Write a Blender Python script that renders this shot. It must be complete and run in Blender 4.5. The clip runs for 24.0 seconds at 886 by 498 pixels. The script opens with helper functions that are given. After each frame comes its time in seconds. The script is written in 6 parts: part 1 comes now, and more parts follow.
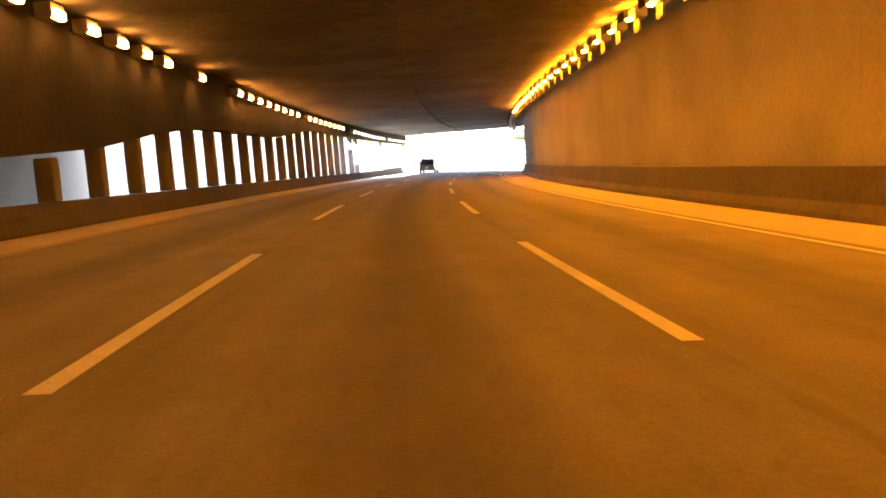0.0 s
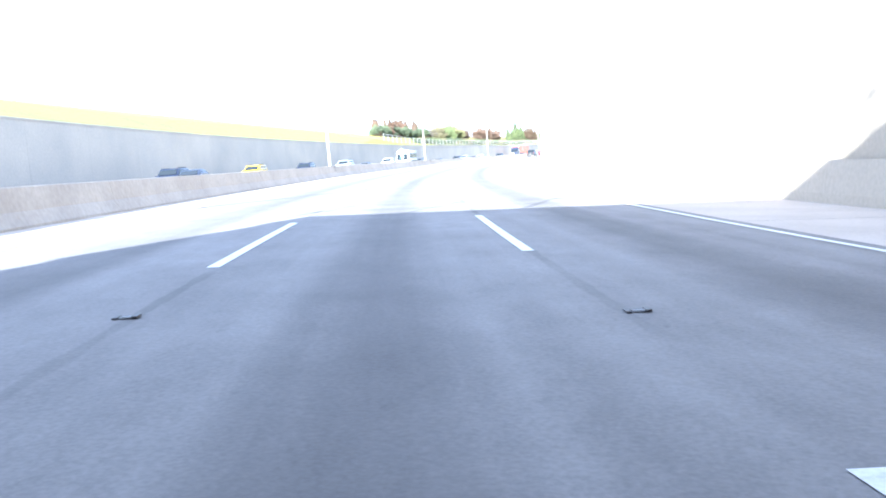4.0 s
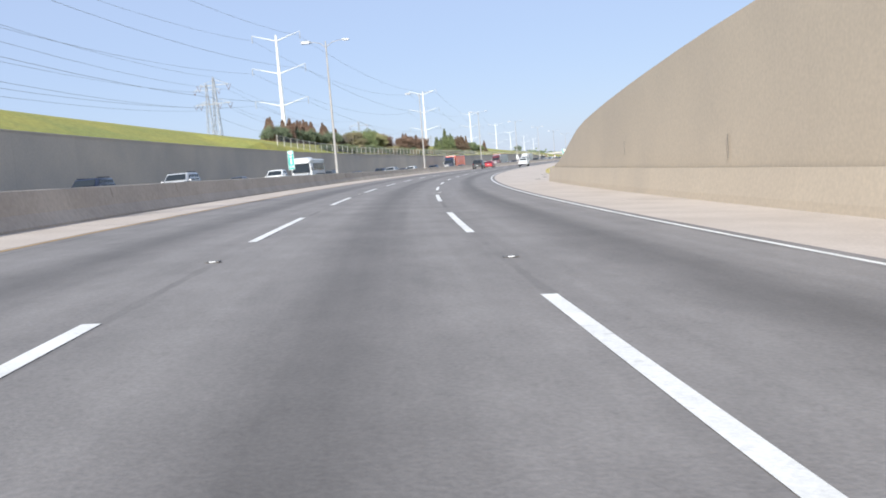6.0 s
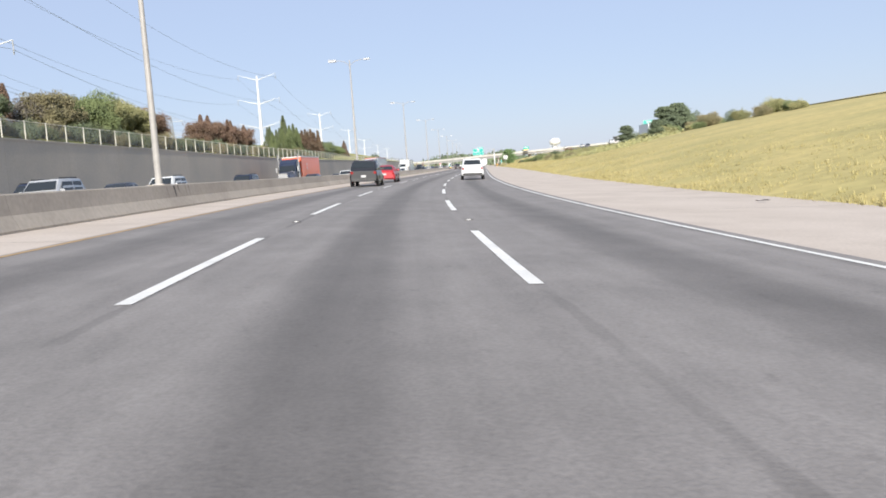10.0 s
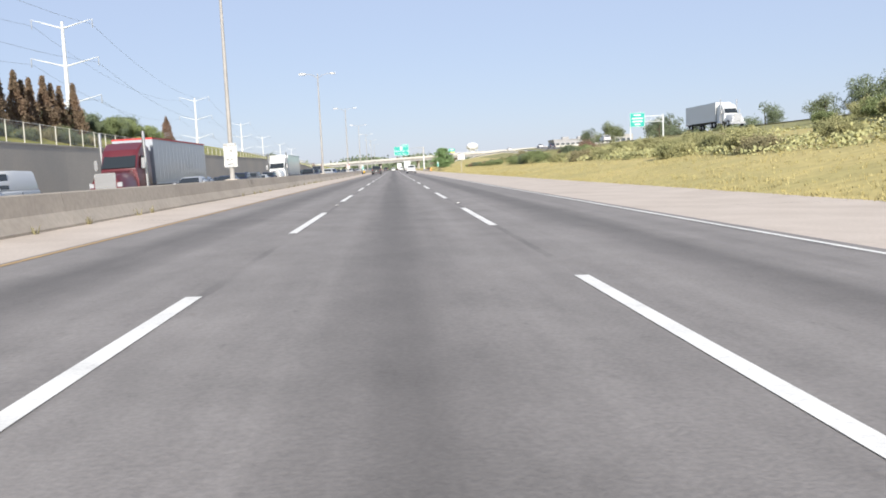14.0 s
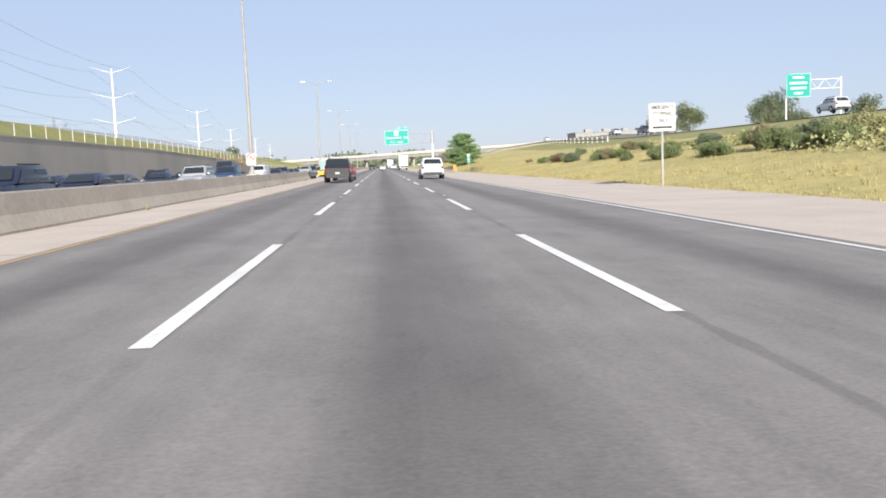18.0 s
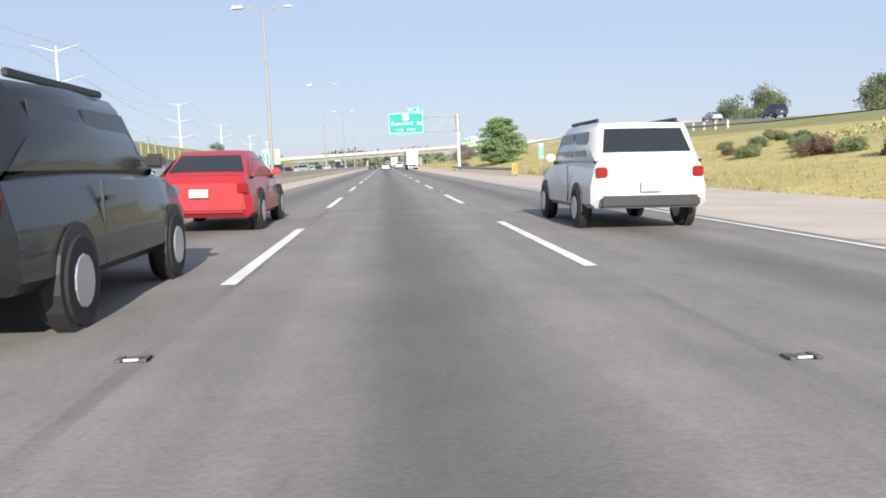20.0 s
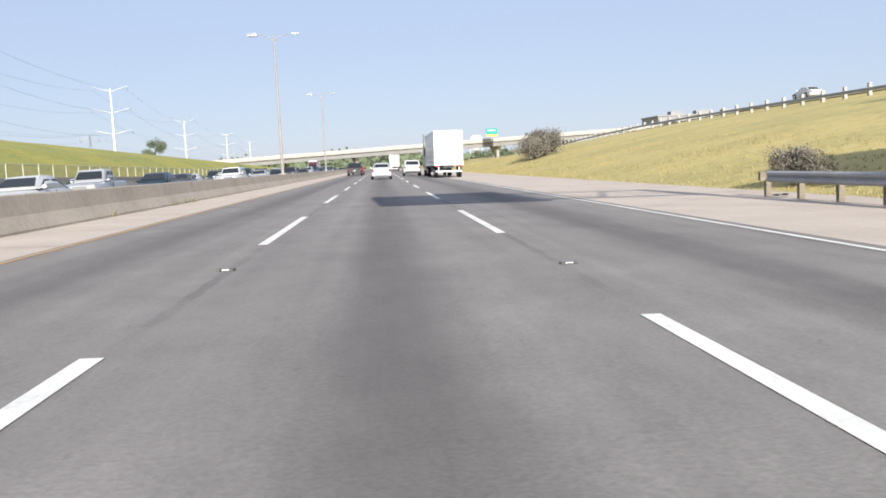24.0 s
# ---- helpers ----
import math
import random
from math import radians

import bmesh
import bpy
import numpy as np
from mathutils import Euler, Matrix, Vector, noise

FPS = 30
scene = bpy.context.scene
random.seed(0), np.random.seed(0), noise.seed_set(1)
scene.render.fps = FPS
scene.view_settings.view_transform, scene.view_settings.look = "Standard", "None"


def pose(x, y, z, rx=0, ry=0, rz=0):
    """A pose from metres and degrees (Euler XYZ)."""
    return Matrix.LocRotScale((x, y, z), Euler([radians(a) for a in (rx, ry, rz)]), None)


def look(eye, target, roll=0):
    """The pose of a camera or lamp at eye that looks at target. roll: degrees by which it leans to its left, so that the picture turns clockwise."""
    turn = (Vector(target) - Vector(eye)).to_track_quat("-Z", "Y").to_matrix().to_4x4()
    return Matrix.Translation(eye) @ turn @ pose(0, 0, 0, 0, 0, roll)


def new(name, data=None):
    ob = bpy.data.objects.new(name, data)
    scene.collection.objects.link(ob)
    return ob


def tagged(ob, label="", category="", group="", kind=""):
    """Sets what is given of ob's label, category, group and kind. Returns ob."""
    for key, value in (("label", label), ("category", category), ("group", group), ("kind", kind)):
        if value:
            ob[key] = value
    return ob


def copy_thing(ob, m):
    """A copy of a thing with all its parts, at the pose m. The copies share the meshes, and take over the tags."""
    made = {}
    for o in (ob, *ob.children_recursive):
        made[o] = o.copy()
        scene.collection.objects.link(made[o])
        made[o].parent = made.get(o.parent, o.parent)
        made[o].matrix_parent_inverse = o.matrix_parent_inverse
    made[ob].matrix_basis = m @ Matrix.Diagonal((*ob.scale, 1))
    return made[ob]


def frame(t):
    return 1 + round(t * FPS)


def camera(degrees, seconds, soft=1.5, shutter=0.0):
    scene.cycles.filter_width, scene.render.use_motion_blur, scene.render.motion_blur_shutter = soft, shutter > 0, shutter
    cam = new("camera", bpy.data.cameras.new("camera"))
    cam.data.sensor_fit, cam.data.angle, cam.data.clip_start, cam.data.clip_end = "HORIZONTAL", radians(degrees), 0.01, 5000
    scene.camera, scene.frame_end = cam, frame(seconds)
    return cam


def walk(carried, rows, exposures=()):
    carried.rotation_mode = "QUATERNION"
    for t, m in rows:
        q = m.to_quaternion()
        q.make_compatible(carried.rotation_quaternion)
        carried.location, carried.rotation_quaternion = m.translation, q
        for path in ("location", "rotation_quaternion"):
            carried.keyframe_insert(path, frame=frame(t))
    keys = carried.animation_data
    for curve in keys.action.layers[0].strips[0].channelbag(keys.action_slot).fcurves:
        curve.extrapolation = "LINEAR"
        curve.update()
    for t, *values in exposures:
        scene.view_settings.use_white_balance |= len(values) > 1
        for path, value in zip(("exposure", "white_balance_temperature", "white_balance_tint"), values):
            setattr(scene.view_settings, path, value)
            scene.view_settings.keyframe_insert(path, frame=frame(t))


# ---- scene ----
# ================= plan of the road =================
# s: metres along the middle lane, x: metres to its right, z: metres above the sloped pavement
TURN_R, ARC_END, STRAIGHT = 580.0, 292.0, 392.0
S_MIN, S_MAX = -200.0, 3400.0


def curvature(s):
    return min(1.0, max(0.0, (STRAIGHT - s) / (STRAIGHT - ARC_END))) / TURN_R


def smooth(a, b, s):
    u = min(1.0, max(0.0, (s - a) / (b - a)))
    return u * u * (3 - 2 * u)


def table(s, *rows):
    """Straight steps between (s, value) rows."""
    if s <= rows[0][0]:
        return rows[0][1]
    for (a, va), (b, vb) in zip(rows, rows[1:]):
        if s <= b:
            return va + (vb - va) * (s - a) / (b - a)
    return rows[-1][1]


_line = {}
_h, _x, _y = 0.0, 0.0, STRAIGHT
_line[int(STRAIGHT)] = (_x, _y, _h)
for _s in range(int(STRAIGHT) - 1, int(S_MIN) - 2, -1):
    _h += curvature(_s + 0.5)
    _x += math.sin(_h)
    _y -= math.cos(_h)
    _line[_s] = (_x, _y, _h)


def heading(s):
    if s >= STRAIGHT:
        return 0.0
    k = math.floor(s)
    a, b = _line[k], _line[k + 1]
    return a[2] + (b[2] - a[2]) * (s - k)


def bank(s):
    return math.tan(radians(3.0 - 1.8 * smooth(270, 410, s)))


def rd(s, x, z, level=False):
    """World place of a road place. level: z counts from the level plane, not from the sloped pavement."""
    if s >= STRAIGHT:
        px, py, h = 0.0, s, 0.0
    else:
        k = math.floor(s)
        a, b = _line[k], _line[k + 1]
        f = s - k
        px, py, h = [a[i] + (b[i] - a[i]) * f for i in range(3)]
    return Vector((px + x * math.cos(h), py + x * math.sin(h), z - (0.0 if level else max(-30.0, min(30.0, x)) * bank(s))))


def rm(s, x, z, turn=0.0, level=False):
    """Pose of a thing on the road: its own +y looks along the road."""
    return Matrix.Translation(rd(s, x, z, level)) @ Matrix.Rotation(heading(s) + radians(turn), 4, "Z")


# ================= camera and walk =================
cam = camera(55.2, 24.0, soft=1.8)
EYE = 1.115
# seconds, metres along, metres right, yaw to the right of the road, pitch, lean against the pavement
RIDE = [
    (0.0, 0.00, -0.02, 4.14, -5.70, 1.39),
    (1.0, 28.90, 0.05, 4.17, -5.84, 1.21),
    (2.0, 56.75, 0.14, 4.06, -5.79, 1.32),
    (4.5, 125.83, 0.27, 3.95, -5.76, 1.49),
    (5.0, 139.21, 0.38, 3.97, -5.30, 1.42),
    (6.0, 166.52, 0.43, 4.43, -5.54, 1.51),
    (7.0, 193.60, 0.51, 4.43, -5.63, 1.62),
    (8.0, 220.49, 0.49, 4.15, -5.66, 1.52),
    (9.0, 248.22, 0.50, 4.08, -5.73, 1.08),
    (10.0, 276.18, 0.49, 3.81, -5.53, 0.93),
    (10.5, 289.84, 0.45, 3.56, -5.58, 1.04),
    (12.5, 344.60, 0.42, 3.08, -5.69, 1.18),
    (13.0, 358.39, 0.30, 2.75, -5.52, 1.29),
    (14.0, 385.82, -0.04, 3.37, -5.57, 1.24),
    (15.0, 413.51, -0.21, 3.96, -5.64, 1.29),
    (16.0, 441.34, -0.20, 4.09, -5.75, 1.30),
    (17.0, 469.40, -0.23, 3.97, -5.52, 1.22),
    (18.0, 498.53, -0.32, 4.13, -5.74, 1.11),
    (20.5, 568.51, -0.37, 3.95, -5.82, 1.10),
    (21.0, 582.71, -0.40, 4.01, -5.59, 1.15),
    (22.0, 611.25, -0.35, 4.31, -5.81, 1.25),
    (23.0, 639.38, -0.25, 4.43, -5.86, 1.41),
    (24.0, 667.44, -0.08, 4.23, -5.75, 1.61),
]
ROWS = []
for t, s, e, yaw, pitch, lean in RIDE:
    at = rd(s, e, EYE)
    ROWS.append((t, pose(at.x, at.y, at.z, 90 + pitch, lean + math.degrees(math.atan(bank(s))), math.degrees(heading(s)) - yaw)))
EXPOSURES = [
    (0.0, 4.5, 6900, 10), (0.6, 4.85, 5700, 9), (1.0, 5.6, 4550, 8), (1.6, 5.65, 4300, 5), (2.0, 5.7, 4150, 2), (2.5, 5.2, 4200, 3), (3.4, 3.8, 4500, 4),
    (4.1, 2.5, 5400, 6), (4.5, 1.75, 5500, 8), (4.7, 1.2, 5300, 8), (5.0, 0.9, 5200, 8), (6.0, 0.72, 5900, 9), (7.0, 0.72, 5950, 10), (8.0, 0.72, 6150, 10), (24.0, 0.72, 6300, 10),
]
walk(cam, ROWS, EXPOSURES)

# ================= world and sun =================
SUN_UP, SUN_FROM = 22.0, 177.0
world = bpy.data.worlds.new("sky")
scene.world = world
world.use_nodes = True
wn = world.node_tree.nodes
sky = wn.new("ShaderNodeTexSky")
sky.sky_type = "NISHITA"
sky.sun_disc = False
sky.sun_elevation, sky.sun_rotation = radians(SUN_UP), radians(SUN_FROM)
sky.air_density, sky.dust_density, sky.ozone_density = 1.0, 0.4, 2.0
wn["Background"].inputs[1].default_value = 0.071
# summer haze evens the sky out towards a pale blue
haze = wn.new("ShaderNodeMix")
haze.data_type = "RGBA"
haze.inputs[0].default_value = 0.72
haze.inputs[7].default_value = (5.0, 5.6, 7.35, 1)
world.node_tree.links.new(sky.outputs[0], haze.inputs[6])
world.node_tree.links.new(haze.outputs[2], wn["Background"].inputs[0])
sun = new("sun", bpy.data.lights.new("sun", "SUN"))
sun.data.energy, sun.data.angle, sun.data.color = 5.0, radians(0.6), (1.0, 0.93, 0.82)
_az = radians(SUN_FROM)
_to = Vector((math.sin(_az) * math.cos(radians(SUN_UP)), math.cos(_az) * math.cos(radians(SUN_UP)), math.sin(radians(SUN_UP))))
sun.matrix_world = look(_to * 100, (0, 0, 0))


# ================= materials =================
def material(name, color, rough=0.85, metal=0.0, vary=0.12, scale=3.0, fine=60.0, bump=0.0, tint=None, island=0.0, spec=0.4):
    """A surface with two scales of variation in its colour and, where wanted, relief. tint: a second colour that comes in large patches."""
    m = bpy.data.materials.new(name)
    m.use_nodes = True
    n, l = m.node_tree.nodes, m.node_tree.links
    b = n["Principled BSDF"]
    b.inputs["Roughness"].default_value, b.inputs["Metallic"].default_value = rough, metal
    b.inputs["Specular IOR Level"].default_value = spec
    co = n.new("ShaderNodeTexCoord")
    big, small = n.new("ShaderNodeTexNoise"), n.new("ShaderNodeTexNoise")
    big.inputs["Scale"].default_value, small.inputs["Scale"].default_value = scale, fine
    big.inputs["Detail"].default_value, small.inputs["Detail"].default_value = 5, 3
    for x in (big, small):
        l.new(co.outputs["Object"], x.inputs["Vector"])
    mix = n.new("ShaderNodeMix")
    mix.data_type = "RGBA"
    second = tint or tuple(c * (1 - 2.2 * vary) for c in color)
    mix.inputs[6].default_value, mix.inputs[7].default_value = (*color, 1), (*second, 1)
    ramp = n.new("ShaderNodeMapRange")
    ramp.inputs[1].default_value, ramp.inputs[2].default_value = 0.36, 0.66
    l.new(big.outputs[0], ramp.inputs[0])
    l.new(ramp.outputs[0], mix.inputs[0])
    hsv = n.new("ShaderNodeHueSaturation")
    r2 = n.new("ShaderNodeMapRange")
    r2.inputs[1].default_value, r2.inputs[2].default_value = 0.3, 0.7
    r2.inputs[3].default_value, r2.inputs[4].default_value = 1 - vary, 1 + vary
    l.new(small.outputs[0], r2.inputs[0])
    l.new(mix.outputs[2], hsv.inputs["Color"])
    value = r2.outputs[0]
    if island:
        info = n.new("ShaderNodeObjectInfo")
        r3 = n.new("ShaderNodeMapRange")
        r3.inputs[3].default_value, r3.inputs[4].default_value = 1 - island, 1 + island
        l.new(info.outputs["Random"], r3.inputs[0])
        mul = n.new("ShaderNodeMath")
        mul.operation = "MULTIPLY"
        l.new(value, mul.inputs[0])
        l.new(r3.outputs[0], mul.inputs[1])
        value = mul.outputs[0]
    l.new(value, hsv.inputs["Value"])
    l.new(hsv.outputs[0], b.inputs["Base Color"])
    if bump:
        bp = n.new("ShaderNodeBump")
        bp.inputs["Strength"].default_value = bump
        bp.inputs["Distance"].default_value = 0.02
        l.new(small.outputs[0], bp.inputs["Height"])
        l.new(bp.outputs[0], b.inputs["Normal"])
    return m


def plain(name, color, rough=0.5, metal=0.0, emit=0.0, coat=0.0, alpha=None):
    m = bpy.data.materials.new(name)
    m.use_nodes = True
    b = m.node_tree.nodes["Principled BSDF"]
    b.inputs["Base Color"].default_value = (*color, 1)
    b.inputs["Roughness"].default_value, b.inputs["Metallic"].default_value = rough, metal
    b.inputs["Coat Weight"].default_value = coat
    if emit:
        b.inputs["Emission Color"].default_value, b.inputs["Emission Strength"].default_value = (*color, 1), emit
    return m


def lane_asphalt():
    """Asphalt with paler wheel tracks' flanks, a dark oily band along each lane's middle, seams and grain. Its u runs across, v along, in metres."""
    m = material("asphalt", (0.243, 0.223, 0.205), 0.85, 0, 0.10, 0.45, 30.0, 0.18, (0.213, 0.196, 0.18))
    n, l = m.node_tree.nodes, m.node_tree.links
    b = n["Principled BSDF"]
    src = b.inputs["Base Color"].links[0].from_socket
    uv = n.new("ShaderNodeUVMap")
    sep = n.new("ShaderNodeSeparateXYZ")
    l.new(uv.outputs[0], sep.inputs[0])
    # distance from a lane's middle, in lanes of 3.66 m
    a = n.new("ShaderNodeMath"); a.operation = "DIVIDE"; a.inputs[1].default_value = 3.66
    l.new(sep.outputs[0], a.inputs[0])
    fr = n.new("ShaderNodeMath"); fr.operation = "PINGPONG"; fr.inputs[1].default_value = 0.5
    l.new(a.outputs[0], fr.inputs[0])
    wob = n.new("ShaderNodeTexNoise"); wob.inputs["Scale"].default_value = 1.0
    st = n.new("ShaderNodeMapping"); st.inputs["Scale"].default_value = (0.8, 0.02, 1)
    l.new(uv.outputs[0], st.inputs[0]); l.new(st.outputs[0], wob.inputs["Vector"])
    add = n.new("ShaderNodeMath"); add.operation = "MULTIPLY_ADD"; add.inputs[1].default_value = 0.16; add.inputs[2].default_value = -0.08
    l.new(wob.outputs[0], add.inputs[0])
    tot = n.new("ShaderNodeMath"); tot.operation = "ADD"
    l.new(fr.outputs[0], tot.inputs[0]); l.new(add.outputs[0], tot.inputs[1])
    band = n.new("ShaderNodeMapRange"); band.interpolation_type = "SMOOTHSTEP"
    band.inputs[1].default_value, band.inputs[2].default_value, band.inputs[3].default_value, band.inputs[4].default_value = 0.02, 0.24, 0.66, 1.0
    l.new(tot.outputs[0], band.inputs[0])
    # long streaks
    st2 = n.new("ShaderNodeMapping"); st2.inputs["Scale"].default_value = (2.2, 0.035, 1)
    l.new(uv.outputs[0], st2.inputs[0])
    nz = n.new("ShaderNodeTexNoise"); nz.inputs["Scale"].default_value = 1.0; nz.inputs["Detail"].default_value = 4
    l.new(st2.outputs[0], nz.inputs["Vector"])
    r = n.new("ShaderNodeMapRange")
    r.inputs[1].default_value, r.inputs[2].default_value, r.inputs[3].default_value, r.inputs[4].default_value = 0.3, 0.7, 0.90, 1.10
    l.new(nz.outputs[0], r.inputs[0])
    mul = n.new("ShaderNodeMath"); mul.operation = "MULTIPLY"
    l.new(band.outputs[0], mul.inputs[0]); l.new(r.outputs[0], mul.inputs[1])

    def times(noise_scale, detail, rough, lo, hi, v0, v1, stretch=(1, 1, 1)):
        """One more layer of wear multiplied into the tone."""
        nonlocal mul
        mp = n.new("ShaderNodeMapping"); mp.inputs["Scale"].default_value = stretch
        l.new(uv.outputs[0], mp.inputs[0])
        z = n.new("ShaderNodeTexNoise")
        z.inputs["Scale"].default_value, z.inputs["Detail"].default_value, z.inputs["Roughness"].default_value = noise_scale, detail, rough
        l.new(mp.outputs[0], z.inputs["Vector"])
        q = n.new("ShaderNodeMapRange")
        q.inputs[1].default_value, q.inputs[2].default_value, q.inputs[3].default_value, q.inputs[4].default_value = lo, hi, v0, v1
        l.new(z.outputs[0], q.inputs[0])
        k = n.new("ShaderNodeMath"); k.operation = "MULTIPLY"
        l.new(mul.outputs[0], k.inputs[0]); l.new(q.outputs[0], k.inputs[1])
        mul = k
        return q
    # blotches of a hand's width to a metre, and dark scuffs where the binder shows
    times(1.5, 8, 0.72, 0.33, 0.67, 0.87, 1.10, (1, 0.45, 1))
    times(5.5, 5, 0.65, 0.60, 0.72, 1.0, 0.84, (1, 0.6, 1))
    # ravelled joint along the lane edges, broken here and there
    edge = n.new("ShaderNodeMapRange")
    edge.inputs[1].default_value, edge.inputs[2].default_value = 0.480, 0.489
    wig = n.new("ShaderNodeTexNoise"); wig.inputs["Scale"].default_value = 1.0; wig.inputs["Detail"].default_value = 5
    wm = n.new("ShaderNodeMapping"); wm.inputs["Scale"].default_value = (0.01, 1.3, 1)
    l.new(uv.outputs[0], wm.inputs[0]); l.new(wm.outputs[0], wig.inputs["Vector"])
    wa = n.new("ShaderNodeMath"); wa.operation = "MULTIPLY_ADD"; wa.inputs[1].default_value = 0.036; wa.inputs[2].default_value = -0.018
    l.new(wig.outputs[0], wa.inputs[0])
    wb = n.new("ShaderNodeMath"); wb.operation = "ADD"
    l.new(fr.outputs[0], wb.inputs[0]); l.new(wa.outputs[0], wb.inputs[1])
    l.new(wb.outputs[0], edge.inputs[0])
    patchy = n.new("ShaderNodeTexNoise"); patchy.inputs["Scale"].default_value = 0.35; patchy.inputs["Detail"].default_value = 4
    l.new(uv.outputs[0], patchy.inputs["Vector"])
    pr = n.new("ShaderNodeMapRange")
    pr.inputs[1].default_value, pr.inputs[2].default_value, pr.inputs[3].default_value, pr.inputs[4].default_value = 0.40, 0.62, 0.03, 0.24
    l.new(patchy.outputs[0], pr.inputs[0])
    both = n.new("ShaderNodeMath"); both.operation = "MULTIPLY"
    l.new(edge.outputs[0], both.inputs[0]); l.new(pr.outputs[0], both.inputs[1])
    inv_ = n.new("ShaderNodeMath"); inv_.operation = "SUBTRACT"; inv_.inputs[0].default_value = 1.0
    l.new(both.outputs[0], inv_.inputs[1])
    last = n.new("ShaderNodeMath"); last.operation = "MULTIPLY"
    l.new(mul.outputs[0], last.inputs[0]); l.new(inv_.outputs[0], last.inputs[1])
    mul = last
    vm = n.new("ShaderNodeVectorMath"); vm.operation = "SCALE"
    l.new(src, vm.inputs[0]); l.new(mul.outputs[0], vm.inputs["Scale"])
    l.new(vm.outputs[0], b.inputs["Base Color"])
    return m


def worn_paint(name, color, under):
    """Road paint rubbed through to the asphalt in small spots."""
    m = material(name, color, 0.7, 0, 0.07, 1.0, 40, 0.1, tuple(c * 0.84 for c in color))
    n, l = m.node_tree.nodes, m.node_tree.links
    b = n["Principled BSDF"]
    src = b.inputs["Base Color"].links[0].from_socket
    co = n.new("ShaderNodeTexCoord")
    z = n.new("ShaderNodeTexNoise")
    z.inputs["Scale"].default_value, z.inputs["Detail"].default_value, z.inputs["Roughness"].default_value = 7.0, 7, 0.7
    l.new(co.outputs["Object"], z.inputs["Vector"])
    q = n.new("ShaderNodeMapRange")
    q.inputs[1].default_value, q.inputs[2].default_value, q.inputs[3].default_value, q.inputs[4].default_value = 0.55, 0.72, 0.0, 0.35
    l.new(z.outputs[0], q.inputs[0])
    mx = n.new("ShaderNodeMix"); mx.data_type = "RGBA"
    mx.inputs[7].default_value = (*under, 1)
    l.new(q.outputs[0], mx.inputs[0]); l.new(src, mx.inputs[6])
    l.new(mx.outputs[2], b.inputs["Base Color"])
    return m


ASPHALT = lane_asphalt()
FAR_ASPHALT = material("grey_pavement", (0.20, 0.195, 0.19), 0.9, 0, 0.1, 0.3, 20)
SHOULDER = material("tan_concrete", (0.54, 0.465, 0.39), 0.9, 0, 0.08, 0.5, 18, 0.2, (0.47, 0.40, 0.33))
BARRIER = material("barrier_concrete", (0.45, 0.395, 0.325), 0.9, 0, 0.08, 0.5, 7, 0.2, (0.385, 0.335, 0.275), 0.05)
WALL = material("wall_concrete", (0.53, 0.47, 0.385), 0.92, 0, 0.05, 0.16, 6, 0.3, (0.44, 0.40, 0.34), 0.03)
WING = material("wing_wall_concrete", (0.56, 0.47, 0.35), 0.92, 0, 0.06, 0.22, 10, 0.15, (0.51, 0.43, 0.325), 0.02)
TUNNEL = material("tunnel_concrete", (0.33, 0.31, 0.285), 0.9, 0, 0.08, 0.3, 8, 0.2, (0.25, 0.235, 0.215))
# soot tone deepened to near black with the shade the beam lies in
SOOT_SHADE = material("shaded_sooty_beam", (0.065, 0.058, 0.052), 0.92, 0, 0.2, 0.4, 6, 0.4)
CEILING = material("sooty_ceiling", (0.115, 0.105, 0.10), 0.92, 0, 0.25, 0.3, 3, 0.5, (0.05, 0.047, 0.045))
GRASS = material("dry_grass", (0.50, 0.405, 0.155), 0.95, 0, 0.14, 0.13, 1.6, 0.15, (0.385, 0.33, 0.125))
MEADOW = material("green_meadow", (0.25, 0.262, 0.065), 0.95, 0, 0.18, 0.12, 2.0, 0.3, (0.36, 0.315, 0.065))
# sooty concrete, darkened further to hold the shade on tunnel barrier and parapet
SHADED_GRIME = material("shaded_sooty_concrete", (0.10, 0.088, 0.076), 0.9, 0, 0.15, 0.4, 7, 0.2, (0.07, 0.062, 0.055))
WEEDY = material("weedy_grass", (0.30, 0.265, 0.10), 0.95, 0, 0.28, 0.35, 2.2, 0.8, (0.20, 0.205, 0.075))
PAINT = worn_paint("road_paint_white", (0.80, 0.78, 0.72), (0.24, 0.22, 0.20))
YELLOW_PAINT = worn_paint("road_paint_yellow", (0.47, 0.31, 0.14), (0.27, 0.24, 0.21))
GALV = material("galvanised_steel", (0.38, 0.385, 0.39), 0.6, 0.35, 0.08, 2, 30)
GREEN_GRASS = material("green_grass", (0.20, 0.21, 0.065), 0.95, 0, 0.2, 0.12, 4, 0.6, (0.25, 0.22, 0.07))
POLE = material("weathered_pole", (0.33, 0.315, 0.295), 0.65, 0.15, 0.08, 1.5, 20)
WHITE_STEEL = material("white_painted_steel", (0.55, 0.56, 0.57), 0.5, 0.0, 0.04, 1, 12)
BRIDGE = material("bridge_concrete", (0.40, 0.38, 0.345), 0.9, 0, 0.07, 0.3, 6, 0.2)
DECK_EDGE = material("bridge_parapet_concrete", (0.43, 0.415, 0.385), 0.85, 0, 0.06, 0.3, 6, 0.1)
# front girder's grey carries the shade under the parapet in its colour
GIRDER = material("shaded_grey_girder", (0.24, 0.235, 0.23), 0.8, 0, 0.06, 0.3, 6)
RUST = material("brown_steel_girder", (0.16, 0.10, 0.075), 0.7, 0.2, 0.1, 0.5, 8)
GREEN_SIGN = plain("green_sign_sheet", (0.0, 0.265, 0.225), 0.6)
